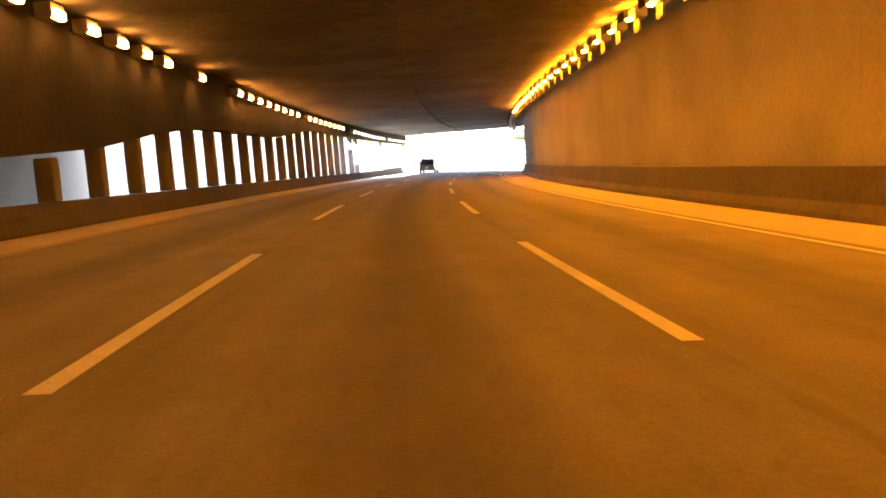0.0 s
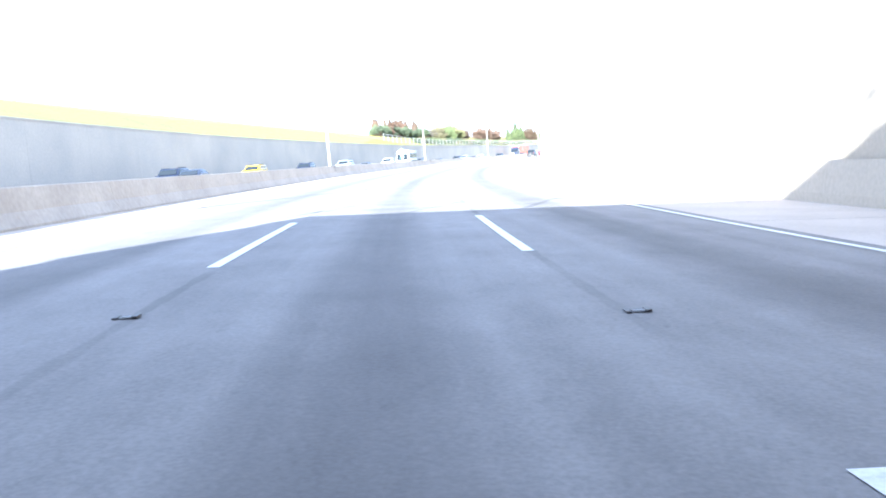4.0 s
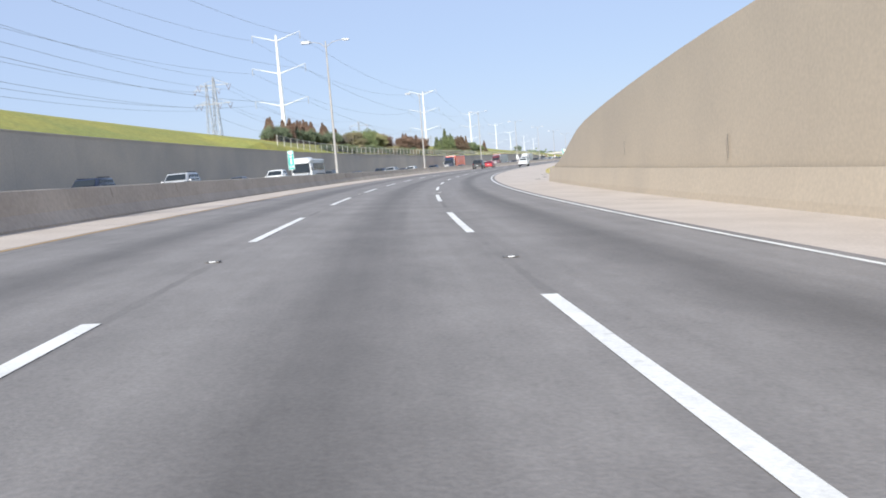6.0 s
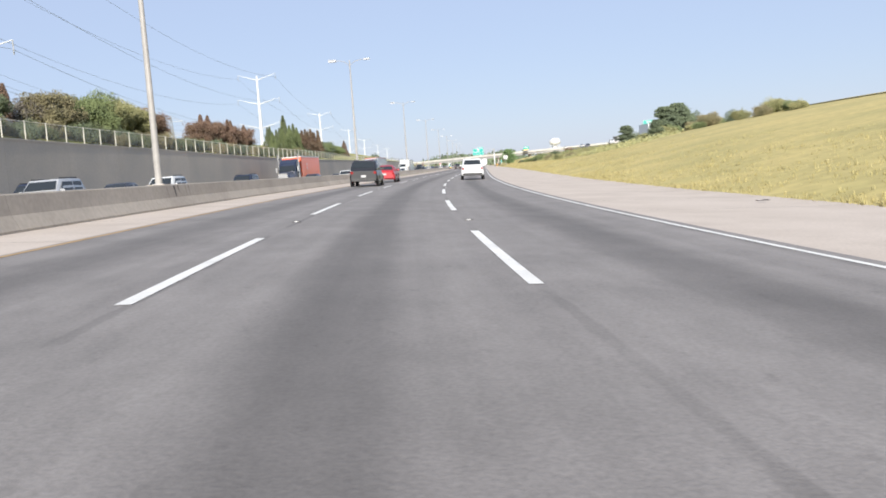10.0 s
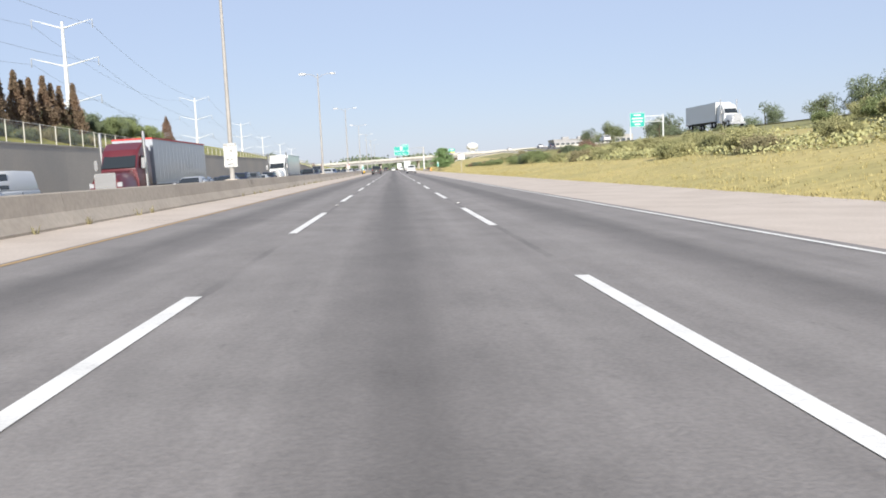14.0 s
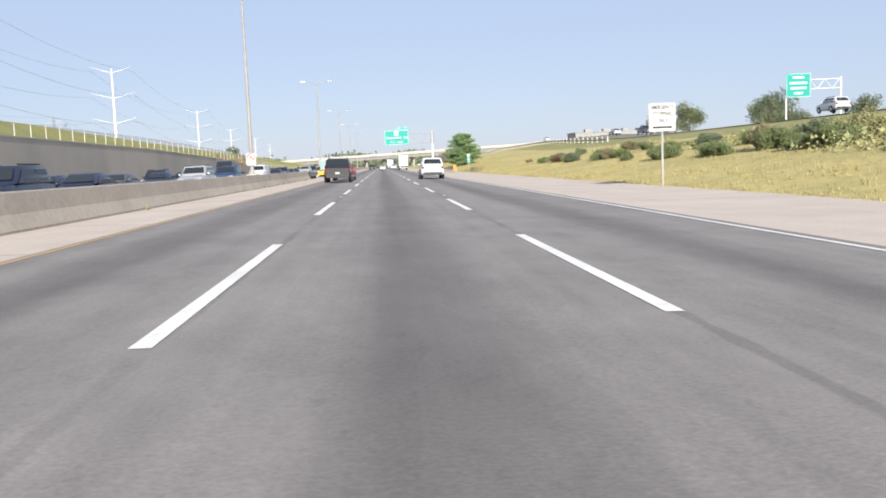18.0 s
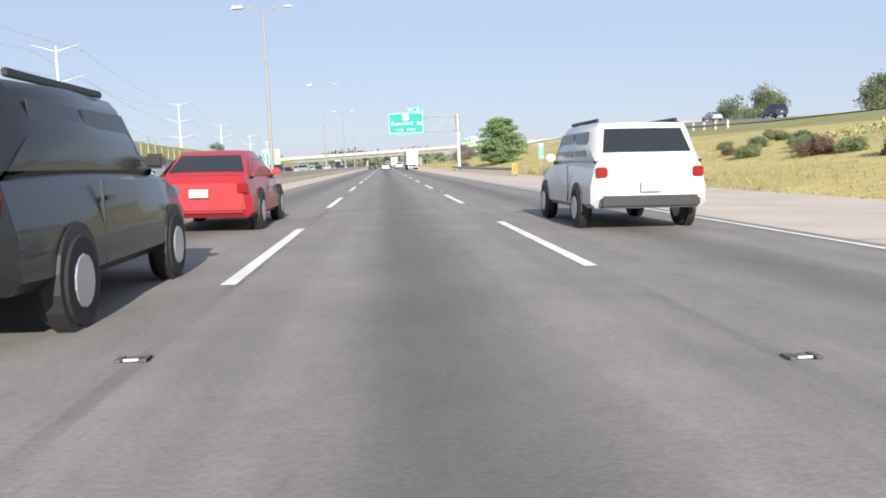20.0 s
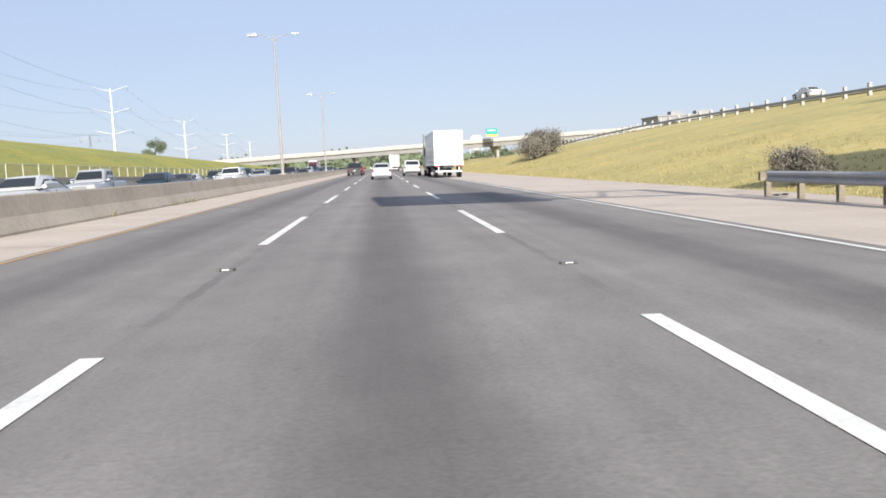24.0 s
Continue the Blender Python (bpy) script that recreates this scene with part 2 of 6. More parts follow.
SIGN_WHITE = plain("white_sign_sheet", (0.58, 0.58, 0.57), 0.45)
SIGN_BLACK = plain("black_sign_print", (0.02, 0.02, 0.02), 0.5)
SIGN_RED = plain("red_sign_print", (0.55, 0.03, 0.04), 0.5)
SIGN_YELLOW = plain("yellow_sign_sheet", (0.80, 0.50, 0.02), 0.5)
ALU = plain("sign_back_aluminium", (0.33, 0.315, 0.28), 0.6, 0.1)
SODIUM = plain("sodium_lamp", (1.0, 0.31, 0.012), 0.5, 0, 42.0)
DAY_LAMP = plain("pale_lamp_lens", (1.0, 0.88, 0.76), 0.4, 0, 0.35)
OFF_LAMP = plain("unlit_lamp_lens", (0.62, 0.60, 0.55), 0.3)
PALE_LAMP = plain("warm_white_lamp", (1.0, 0.38, 0.06), 0.5, 0, 4.2)


# ================= mesh helpers =================
def mesh(name, verts, faces, mat=None, smooth_faces=False):
    me = bpy.data.meshes.new(name)
    me.from_pydata([tuple(v) for v in verts], [], faces)
    if mat:
        me.materials.append(mat)
    if smooth_faces:
        me.polygons.foreach_set("use_smooth", [True] * len(me.polygons))
    me.update()
    return me


def part(name, me, parent=None, m=None, label=""):
    """Links a mesh as one object under its thing, at the pose m of the thing's own space."""
    ob = new(name, me)
    if parent is not None:
        ob.parent = parent
    if m is not None:
        ob.matrix_basis = m
    if label:
        ob["label"] = label
    return ob


def thing(name, m, label, category, group="", kind=""):
    ob = new(name)
    ob.empty_display_size = 0.2
    ob.matrix_basis = m
    return tagged(ob, label, category, group, kind)


def bm_mesh(name, bm, mat, smooth_faces=False):
    bmesh.ops.recalc_face_normals(bm, faces=bm.faces)
    me = bpy.data.meshes.new(name)
    bm.to_mesh(me)
    bm.free()
    for x in (mat if isinstance(mat, (list, tuple)) else [mat]):
        me.materials.append(x)
    if smooth_faces:
        me.polygons.foreach_set("use_smooth", [True] * len(me.polygons))
    return me


def add_box(bm, a, b, bevel=0.0):
    """A box from corner a to corner b."""
    r = bmesh.ops.create_cube(bm, size=1.0)
    vs = r["verts"]
    for v in vs:
        v.co = Vector([(a[i] + b[i]) / 2 + v.co[i] * (b[i] - a[i]) for i in range(3)])
    if bevel:
        es = list({e for v in vs for e in v.link_edges})
        bmesh.ops.bevel(bm, geom=es, offset=bevel, segments=2, affect="EDGES", clamp_overlap=True)
    return bm


def add_tube(bm, p, q, r0, r1=None, sides=10, caps=True):
    """A tapered tube from p to q."""
    p, q = Vector(p), Vector(q)
    r1 = r0 if r1 is None else r1
    d = q - p
    m = Matrix.Translation((p + q) / 2) @ d.to_track_quat("Z", "Y").to_matrix().to_4x4()
    bmesh.ops.create_cone(bm, cap_ends=caps, segments=sides, radius1=r0, radius2=r1, depth=d.length, matrix=m)
    return bm


def box(name, a, b, mat, bevel=0.0):
    return bm_mesh(name, add_box(bmesh.new(), a, b, bevel), mat)


def tube(name, p, q, r0, r1, mat, sides=10):
    return bm_mesh(name, add_tube(bmesh.new(), p, q, r0, r1, sides), mat, False)


def steps(s0, s1, step):
    k = max(1, round((s1 - s0) / step))
    return [s0 + (s1 - s0) * i / k for i in range(k + 1)]


def loft(name, ss, section, mat, closed=False, level=False, uv=False):
    """A sheet or closed bar along the road. section(s) gives its (x, z) corners."""
    verts, faces, coords = [], [], []
    rows = [section(s) for s in ss]
    k = len(rows[0])
    for s, row in zip(ss, rows):
        for x, z in row:
            verts.append(rd(s, x, z, level))
            coords.append((x, s))
    n = k if closed else k - 1
    for i in range(len(ss) - 1):
        for j in range(n):
            a, b = i * k + j, i * k + (j + 1) % k
            faces.append((a, b, b + k, a + k))
    if closed:
        faces += [tuple(range(k))[::-1], tuple((len(ss) - 1) * k + j for j in range(k))]
    me = mesh(name, verts, faces, mat)
    if closed:
        bm = bmesh.new()
        bm.from_mesh(me)
        bmesh.ops.recalc_face_normals(bm, faces=bm.faces)
        bm.to_mesh(me)
        bm.free()
    else:
        me.flip_normals() if me.polygons[0].normal.z < 0 else None
    if uv:
        lay = me.uv_layers.new(name="UVMap")
        for loop in me.loops:
            lay.data[loop.index].uv = coords[loop.vertex_index]
    return me
# ================= large structure =================
PORTAL = 112.0          # the tunnel's mouth
WALL_X = -27.0          # the far carriageway's retaining wall
MED = -7.2              # foot of the median barrier on the straight
COL_X = -7.6            # the tunnel colonnade's middle
GRASS_X = 11.6          # where the right-hand shoulder ends


def wall_top(s):
    """Height of the retaining wall's top."""
    return table(s, (-200, 5.2), (112, 5.0), (251, 4.2), (300, 3.75), (360, 3.85), (430, 3.5), (483, 3.6), (560, 3.75), (600, 3.55), (646, 2.75), (667, 2.05), (690, 1.45), (710, 1.15), (760, 0.7), (800, 0.4), (4000, 0.3))


def fence_z(s):
    """Height of the fence's foot."""
    return max(wall_top(s) + 0.04, table(s, (272, 0.0), (286, 5.2), (305, 4.4), (330, 3.85), (335, 0.0)))


def med(s):
    """Foot of the median barrier."""
    return table(s, (-200, -7.0), (80, -7.0), (112, -7.3), (156, -7.55), (185, -7.8), (238, -7.5), (265, -7.25), (290, MED), (4000, MED))


def med_top(s):
    return table(s, (-200, 0.58), (85, 0.58), (115, 0.85), (185, 0.9), (240, 0.86), (262, 0.78), (606, 0.77), (607.3, 0.52), (612, 0.77), (4000, 0.77))


def med_half(s):
    """Half the median barrier's width."""
    return table(s, (-200, 0.8), (130, 0.8), (240, 1.55), (300, 1.75), (574, 1.75), (581, 0.8), (608, 0.8), (616, 1.75), (4000, 1.75))


def lane_edge(s):
    """Where the asphalt ends on the left."""
    return table(s, (-200, -5.75), (112, -5.75), (185, -5.95), (234, -5.65), (262, -5.4), (290, -5.2), (4000, -5.2))


def far_z(s, x):
    """The oncoming carriageway falls away from the median."""
    drop = table(s, (220, 0.05), (266, 0.18), (300, 0.32), (400, 0.38), (505, 0.45), (528, 0.24), (620, 0.18), (4000, 0.18))
    return -(0.8 * bank(s) + 0.015) * (-8.9 - x) - drop * min(1.0, max(0.0, (-8.9 - x) / 2.0))


def left_crest(s):
    return table(s, (-200, 9.6), (240, 9.3), (330, 7.9), (560, 8.3), (640, 7.1), (700, 6.5), (760, 6.0), (800, 5.6), (920, 4.0), (1050, 0.8), (4000, 0.2))


def wing_top(s):
    return table(s, (100, 8.6), (150, 7.2), (181, 5.6), (193, 5.0), (202, 4.4), (208, 3.95), (215, 3.35), (221, 2.2), (226, 1.3), (231, 0.95), (240, 0.9))


def ground_section(s):
    wt, lc = wall_top(s), left_crest(s)
    far = 2200.0 if s > 500 else 440.0
    under = s < PORTAL + 4
    r = 1.0
    if s < 236:
        near = [(GRASS_X + 0.02, -0.35), (GRASS_X + 0.3, wing_top(s) - 0.12 if s > PORTAL else 7.6), (20.0, wing_top(s) + 0.6 if s > PORTAL else 7.9), (34.0, 9.2), (52.0, 10.0)]
        if s > 205:
            u = smooth(205, 236, s)
            tgt = [(GRASS_X + 0.02, -0.02), (GRASS_X + 1.0, 0.12), (20.0, 1.9), (34.0, 5.2), (52.0, 8.2)]
            near = [(a[0] + (b[0] - a[0]) * u, a[1] + (b[1] - a[1]) * u) for a, b in zip(near, tgt)]
    else:
        low = 1.0 - 0.12 * smooth(250, 330, s) - 0.18 * smooth(400, 450, s) + 0.20 * smooth(655, 725, s) - 0.45 * smooth(780, 950, s)
        near = [(GRASS_X + 0.02, -0.02), (GRASS_X + 1.0, 0.12), (20.0, 1.9 * low), (34.0, 5.0 * low), (52.0, 8.0 * low)]
    flat = near[-1][1]
    w = WALL_X - 0.25
    left = [(-far, 1.5), (-160.0, lc * 0.9), (-70.0, lc + 0.2), (-45.0, lc), (-36.0, wt + (lc - wt) * 0.6), (w - 1.5, fence_z(s) + 0.02), (w, wt - 0.15), (w + 0.02, -1.9)]
    return left + [(-8.95, -1.3), (GRASS_X, -0.4)] + near + [(100.0, flat + 0.6), (220.0, flat - 1.0), (far, 0.5)]


ground_mesh = (loft("ground", [-190, -150, -100, -50, 0, 50, 80, 100, PORTAL - 0.1, PORTAL + 0.1, *steps(120, 200, 8), *steps(203, 239, 3), *steps(246, 1000, 8), *steps(1040, 1600, 40), *steps(1750, 3390, 140)],
    ground_section, GRASS))
ground_mesh.materials.append(GREEN_GRASS)
ground_mesh.materials.append(WEEDY)
ground_mesh.materials.append(MEADOW)
_cols = len(ground_section(0.0)) - 1
for i, poly in enumerate(ground_mesh.polygons):
    if i % _cols < 7 and i // _cols < 36:
        poly.material_index = 1
    c = ground_mesh.vertices[poly.vertices[0]].co
    if i % _cols < 7 and c.y > 200:
        poly.material_index = 3
    if i % _cols in (13, 14) and 415 < c.y < 720:
        poly.material_index = 2
tagged(new("ground", ground_mesh), "dry yellow-green mown grass on the verge and slopes", "grass", kind="structure")

road = tagged(new("road", loft("road", [*steps(-190, 420, 4), *steps(440, 1100, 20), *steps(1150, 3390, 80)], lambda s: [(x, 0.0) for x in (lane_edge(s), -1.83, 1.83, 5.9)], ASPHALT, uv=True)),
    "worn grey asphalt carriageway of three lanes with dark bands", "road", kind="structure")
tagged(new("shoulder_left", loft("shoulder_left", [*steps(-190, 420, 4), *steps(440, 1100, 20), *steps(1150, 3390, 80)], lambda s: [(-8.9, -0.004), (lane_edge(s), -0.004)], SHOULDER)),
    "tan concrete shoulder along the median barrier", "shoulder", kind="structure")
tagged(new("shoulder_right", loft("shoulder_right", [*steps(-190, 420, 4), *steps(440, 1100, 20), *steps(1150, 3390, 80)],
    lambda s: [(5.9, -0.004), (10.9, -0.02), (GRASS_X, 0.03), (GRASS_X + 0.25, 0.04)], SHOULDER)), "wide tan concrete shoulder with a shallow gutter", "shoulder", kind="structure")
tagged(new("far_carriageway", loft("far_carriageway", [*steps(-190, 420, 4), *steps(440, 1100, 20), *steps(1150, 3390, 80)], lambda s: [(WALL_X - 0.1, far_z(s, WALL_X - 0.1)), (-10.9, far_z(s, -10.9)), (-8.9, -0.006)], FAR_ASPHALT)),
    "grey concrete pavement of the oncoming carriageway", "road", kind="structure")

# solid edge lines
for nm, x, mat, lab in (("edge_line_right", 5.61, PAINT, "solid white edge line"), ("edge_line_left", 0.14, YELLOW_PAINT, "worn solid yellow edge line")):
    tagged(new(nm, loft(nm, [*steps(-190, 420, 4), *steps(440, 1000, 20), *steps(1050, 3000, 150)], lambda s: [((x if x > 1 else lane_edge(s) + x) - 0.055, 0.005), ((x if x > 1 else lane_edge(s) + x) + 0.055, 0.005)], mat)), lab, "road marking", kind="structure")

# lane dashes
PERIOD, DASH = 14.6915, 7.15
for lane_x, first in ((-1.89, 4.38), (1.80, 5.08)):
    for k in range(-3, 62):
        s0 = first + k * PERIOD
        me = loft("lane_dash", steps(s0, s0 + DASH, 2.2), lambda s: [(lane_x - 0.075, 0.006), (lane_x + 0.075, 0.006)], PAINT)
        tagged(part("lane_dash", me, road), "white painted lane dash")

# median barrier, cast lengths with joints, a gap for the crossover
def barrier_section(s):
    m, h = med(s), med_top(s)
    near = [(0.0, -0.02), (0.0, 0.05), (0.17, 0.34), (0.25, h - 0.03), (0.275, h)]
    return [(m - a, z) for a, z in near] + [(m - 2 * med_half(s) + a, min(z, h - 0.14) if z > 0 else -0.7) for a, z in near[::-1]]


median = tagged(new("median_barrier"), "weathered tan concrete median barrier in cast lengths", "barrier", kind="structure")
for a, b in ((-190, 582), (607.4, 1150)):
    s = a
    while s < b - 0.1:
        e = min(b, s + (9.3 if s > 100 else 18.6))
        part("barrier_length", loft("barrier_length", steps(s + 0.004, e - 0.004, 4.7), barrier_section, SHADED_GRIME if e < PORTAL + 4 else BARRIER, closed=True), median)
        s = e
part("barrier_length", loft("barrier_length", steps(1150, 3300, 100), barrier_section, BARRIER, closed=True), median)

# retaining wall beyond the far carriageway, cast panels
far_wall = tagged(new("wall_left"), "tall grey concrete retaining wall beside the oncoming carriageway", "retaining wall", kind="structure")
s = -190.0
while s < 800:
    e = s + 9.0
    part("panel", loft("panel", [s + 0.005, (s + e) / 2, e - 0.005], lambda q: [(WALL_X, -2.0), (WALL_X, wall_top(q)), (WALL_X - 0.28, wall_top(q)), (WALL_X - 0.28, -2.0)], WALL, closed=True), far_wall)
    s = e
coping = loft("coping", steps(-190, 800, 5), lambda q: [(WALL_X + 0.05, wall_top(q)), (WALL_X + 0.05, wall_top(q) + 0.12), (WALL_X - 0.33, wall_top(q) + 0.12), (WALL_X - 0.33, wall_top(q))], WALL, closed=True)
part("coping", coping, far_wall)

# wing wall beyond the tunnel's mouth, with a low parapet in front
wing = tagged(new("wall_right"), "sunlit beige concrete wing wall stepping down to a low end", "retaining wall", kind="structure")
s = PORTAL + 0.4
while s < 228:
    e = min(229.0, s + 12.2)
    part("panel", loft("panel", steps(s + 0.002, e - 0.002, 3), lambda q: [(9.95, -0.3), (10.05, wing_top(q)), (10.5, wing_top(q)), (10.5, -0.3)], WING, closed=True), wing)
    s = e
s = PORTAL + 0.4
while s < 226:
    e = s + 6.1
    part("parapet_length", loft("parapet_length", steps(s + 0.003, e - 0.003, 3), lambda q: [(9.52, -0.1), (9.54, 0.2), (9.66, 0.95), (9.88, 0.95), (9.9, -0.1)], WING, closed=True), wing)
    s = e

# ---------------- tunnel ----------------
T0 = -185.0
RW = 8.35               # right wall
tagged(new("ceiling", loft("ceiling", steps(T0, PORTAL, 5), lambda s: [(MED - 1.1, 5.2), (RW + 0.4, 5.2), (RW + 0.4, 7.4), (MED - 1.1, 7.4)], CEILING, closed=True, level=True)),
    "soot-dark concrete tunnel ceiling", "ceiling", kind="structure")
tunnel_wall = tagged(new("wall_tunnel"), "smooth concrete tunnel wall lit orange by lamps", "wall", kind="structure")
s = T0
while s < PORTAL - 1:
    e = min(PORTAL, s + 7.4)
    part("panel", loft("panel", steps(s + 0.01, e - 0.01, 4), lambda q: [(RW, -0.2), (RW, 5.55), (RW + 0.35, 5.55), (RW + 0.35, -0.2)], TUNNEL, closed=True), tunnel_wall)
    s = e
# the parapet's dark tone has its shade put into the colour
part("parapet", loft("parapet", steps(T0, PORTAL + 0.3, 4), lambda q: [(RW - 0.55, -0.1), (RW - 0.5, 0.1), (RW - 0.32, 0.3), (RW - 0.22, 0.95), (RW - 0.004, 0.95), (RW - 0.004, -0.1)], SHADED_GRIME, closed=True), tunnel_wall)
# added wall out of view, shuts the tunnel's rear end against daylight
part("back_wall", loft("back_wall", [T0 - 1.5, T0 - 0.4], lambda q: [(MED - 1.1, -0.5), (MED - 1.1, 7.3), (RW + 0.4, 7.3), (RW + 0.4, -0.5)], TUNNEL, closed=True), tunnel_wall)
part("portal_parapet", loft("portal_parapet", [PORTAL - 0.5, PORTAL + 0.1], lambda q: [(MED - 1.2, 7.404), (MED - 1.2, 8.3), (13.0, 8.3), (13.0, 7.404)], TUNNEL, closed=True, level=True), tunnel_wall)
def beam_z(s):
    return table(s, (-60, 1.4), (20, 1.5), (23, 2.1), (32, 2.75), (44, 2.85), (48, 2.9), (53, 3.4), (58, 3.75), (112, 3.7))


colonnade = tagged(new("wall_colonnade"), "row of square concrete columns under a deep beam", "colonnade", kind="structure")
# the beam's missing lamp light is put into its dark colour
part("beam", loft("beam", steps(T0, PORTAL, 5), lambda q: [(COL_X + 0.3, beam_z(q)), (COL_X + 0.3, 5.6), (COL_X - 0.5, 5.6), (COL_X - 0.5, beam_z(q))], SOOT_SHADE, closed=True), colonnade)
s = 71.5
while s > -60:
    a = rm(s, COL_X, 0.56)
    part("column", box("column", (-0.2, -0.19, 0), (0.2, 0.19, beam_z(s) - 0.54), TUNNEL, 0.02), colonnade, a)
    s -= 2.92
part("solid_end", loft("solid_end", steps(T0, -60, 5), lambda q: [(COL_X + 0.2, 0.584), (COL_X + 0.2, 1.39), (COL_X - 0.2, 1.39), (COL_X - 0.2, 0.584)], TUNNEL, closed=True), colonnade)
for s in (75.7, 78.7, 94.0, 111.0):
    part("column", box("column", (-0.2, -0.19, 0), (0.2, 0.19, beam_z(s) - 0.54), TUNNEL, 0.02), colonnade, rm(s, COL_X, 0.56))

# roof drawn out unseen to 66 m, blocking sun through the colonnade
tagged(new("ceiling_far", loft("ceiling_far", steps(T0, 66, 5), lambda s: [(WALL_X - 0.4, 6.0), (MED - 1.104, 6.0), (MED - 1.104, 7.4), (WALL_X - 0.4, 7.4)], CEILING, closed=True, level=True)),
    "soot-dark concrete ceiling over the oncoming carriageway, drawn out to block sun", "ceiling", kind="structure")
tagged(new("ceiling_joint", loft("ceiling_joint", steps(T0, PORTAL, 5), lambda s: [(0.1, 5.12), (0.32, 5.12), (0.32, 5.197), (0.1, 5.197)], CEILING, closed=True, level=True)),
    "long joint strip along the tunnel ceiling", "ceiling", kind="structure")

# lamps on both sides
HOUSING = box("housing", (-0.16, -0.38, -0.10), (0.20, 0.38, 0.22), ALU, 0.02)
# plate added on the wall side to hold lamp light off the wall
SHIELD = box("shield", (0.06, -0.30, -0.46), (0.10, 0.30, 0.0), SOOT_SHADE, 0.01)
LIP = box("lip", (-0.40, -0.30, -0.15), (-0.36, 0.30, 0.10), SOOT_SHADE, 0.01)
LENS_L = box("lens", (0.12, -0.28, -0.11), (0.26, 0.28, 0.09), PALE_LAMP, 0.02)
DAY_L = box("lens", (0.12, -0.28, -0.11), (0.26, 0.28, 0.09), DAY_LAMP, 0.02)
OFF_R = box("lens", (-0.22, -0.14, -0.12), (-0.06, 0.14, -0.06), OFF_LAMP, 0.02)
LENS_R = box("lens", (-0.22, -0.14, -0.12), (-0.06, 0.14, -0.06), SODIUM, 0.02)
for k in range(-24, 46):
    if k in (5, 7, 8, 17, 26, 27, 38):
        continue
    a = thing("tunnel_lamp", rm(18.8 + k * 2.0, COL_X + 0.5, table(18.8 + k * 2.0, (20, 4.55), (36, 4.42), (50, 4.33), (70, 4.25), (88, 4.02), (112, 3.97))), "glowing boxy tunnel lamp fixed to a concrete beam", "tunnel lamp", "lamps along the colonnade")
    part("housing", HOUSING, a)
    part("lens", LENS_L if k < 26 else DAY_L, a)
for k in range(-20, 45):
    a = thing("tunnel_lamp", rm(8.6 + k * 2.3, RW - 1.3, 5.3), "glowing amber tunnel lamp under the ceiling" if k < 27 else "unlit tunnel lamp under the ceiling near the exit", "tunnel lamp", "lamps along the tunnel wall")
    part("housing", HOUSING, a, Matrix.Translation((0.1, 0, 0)))
    part("lens", LENS_R if k < 27 else OFF_R, a)
    part("shield", SHIELD, a)
    part("lip", LIP, a)
# ================= roadside things =================
def lettering(body, size, mat, align="CENTER", bold=0.009, narrow=1.0, spread=1.0):
    c = bpy.data.curves.new("letters", "FONT")
    c.body, c.size, c.align_x, c.align_y, c.extrude = body, size, align, "CENTER", 0.004
    c.resolution_u = 2
    c.space_character = spread
    c.offset = min(size * 0.085, bold) if bold > 0.009 else min(size * 0.035, bold)
    ob = bpy.data.objects.new("letters", c)
    me = bpy.data.meshes.new_from_object(ob)
    bpy.data.objects.remove(ob)
    me.materials.clear()
    me.materials.append(mat)
    me.transform(Matrix.Rotation(radians(90), 4, "X") @ Matrix.Diagonal((narrow, 1, 1, 1)))
    return me


def board(w, h, t=0.02, r=0.05):
    """An upright panel with rounded corners that faces -y, its middle at the origin."""
    bm = bmesh.new()
    pts = []
    for cx, cz, a0 in ((w / 2 - r, h / 2 - r, 0), (-w / 2 + r, h / 2 - r, 90), (-w / 2 + r, -h / 2 + r, 180), (w / 2 - r, -h / 2 + r, 270)):
        for k in range(4):
            a = radians(a0 + 30 * k)
            pts.append((cx + r * math.cos(a), cz + r * math.sin(a)))
    f = [bm.verts.new((x, -t / 2, z)) for x, z in pts]
    g = [bm.verts.new((x, t / 2, z)) for x, z in pts]
    bm.faces.new(f)
    bm.faces.new(g[::-1])
    for i in range(len(pts)):
        bm.faces.new((f[i], f[i - 1], g[i - 1], g[i]))
    return bm


def rim(w, h, b, t=0.012, r=0.05):
    """A flat border strip round a panel."""
    bm = bmesh.new()
    for a, c in (((-w / 2, h / 2 - b), (w / 2, h / 2)), ((-w / 2, -h / 2), (w / 2, -h / 2 + b)), ((-w / 2, -h / 2 + b), (-w / 2 + b, h / 2 - b)), ((w / 2 - b, -h / 2 + b), (w / 2, h / 2 - b))):
        add_box(bm, (a[0], -t, a[1]), (c[0], 0, c[1]))
    return bm


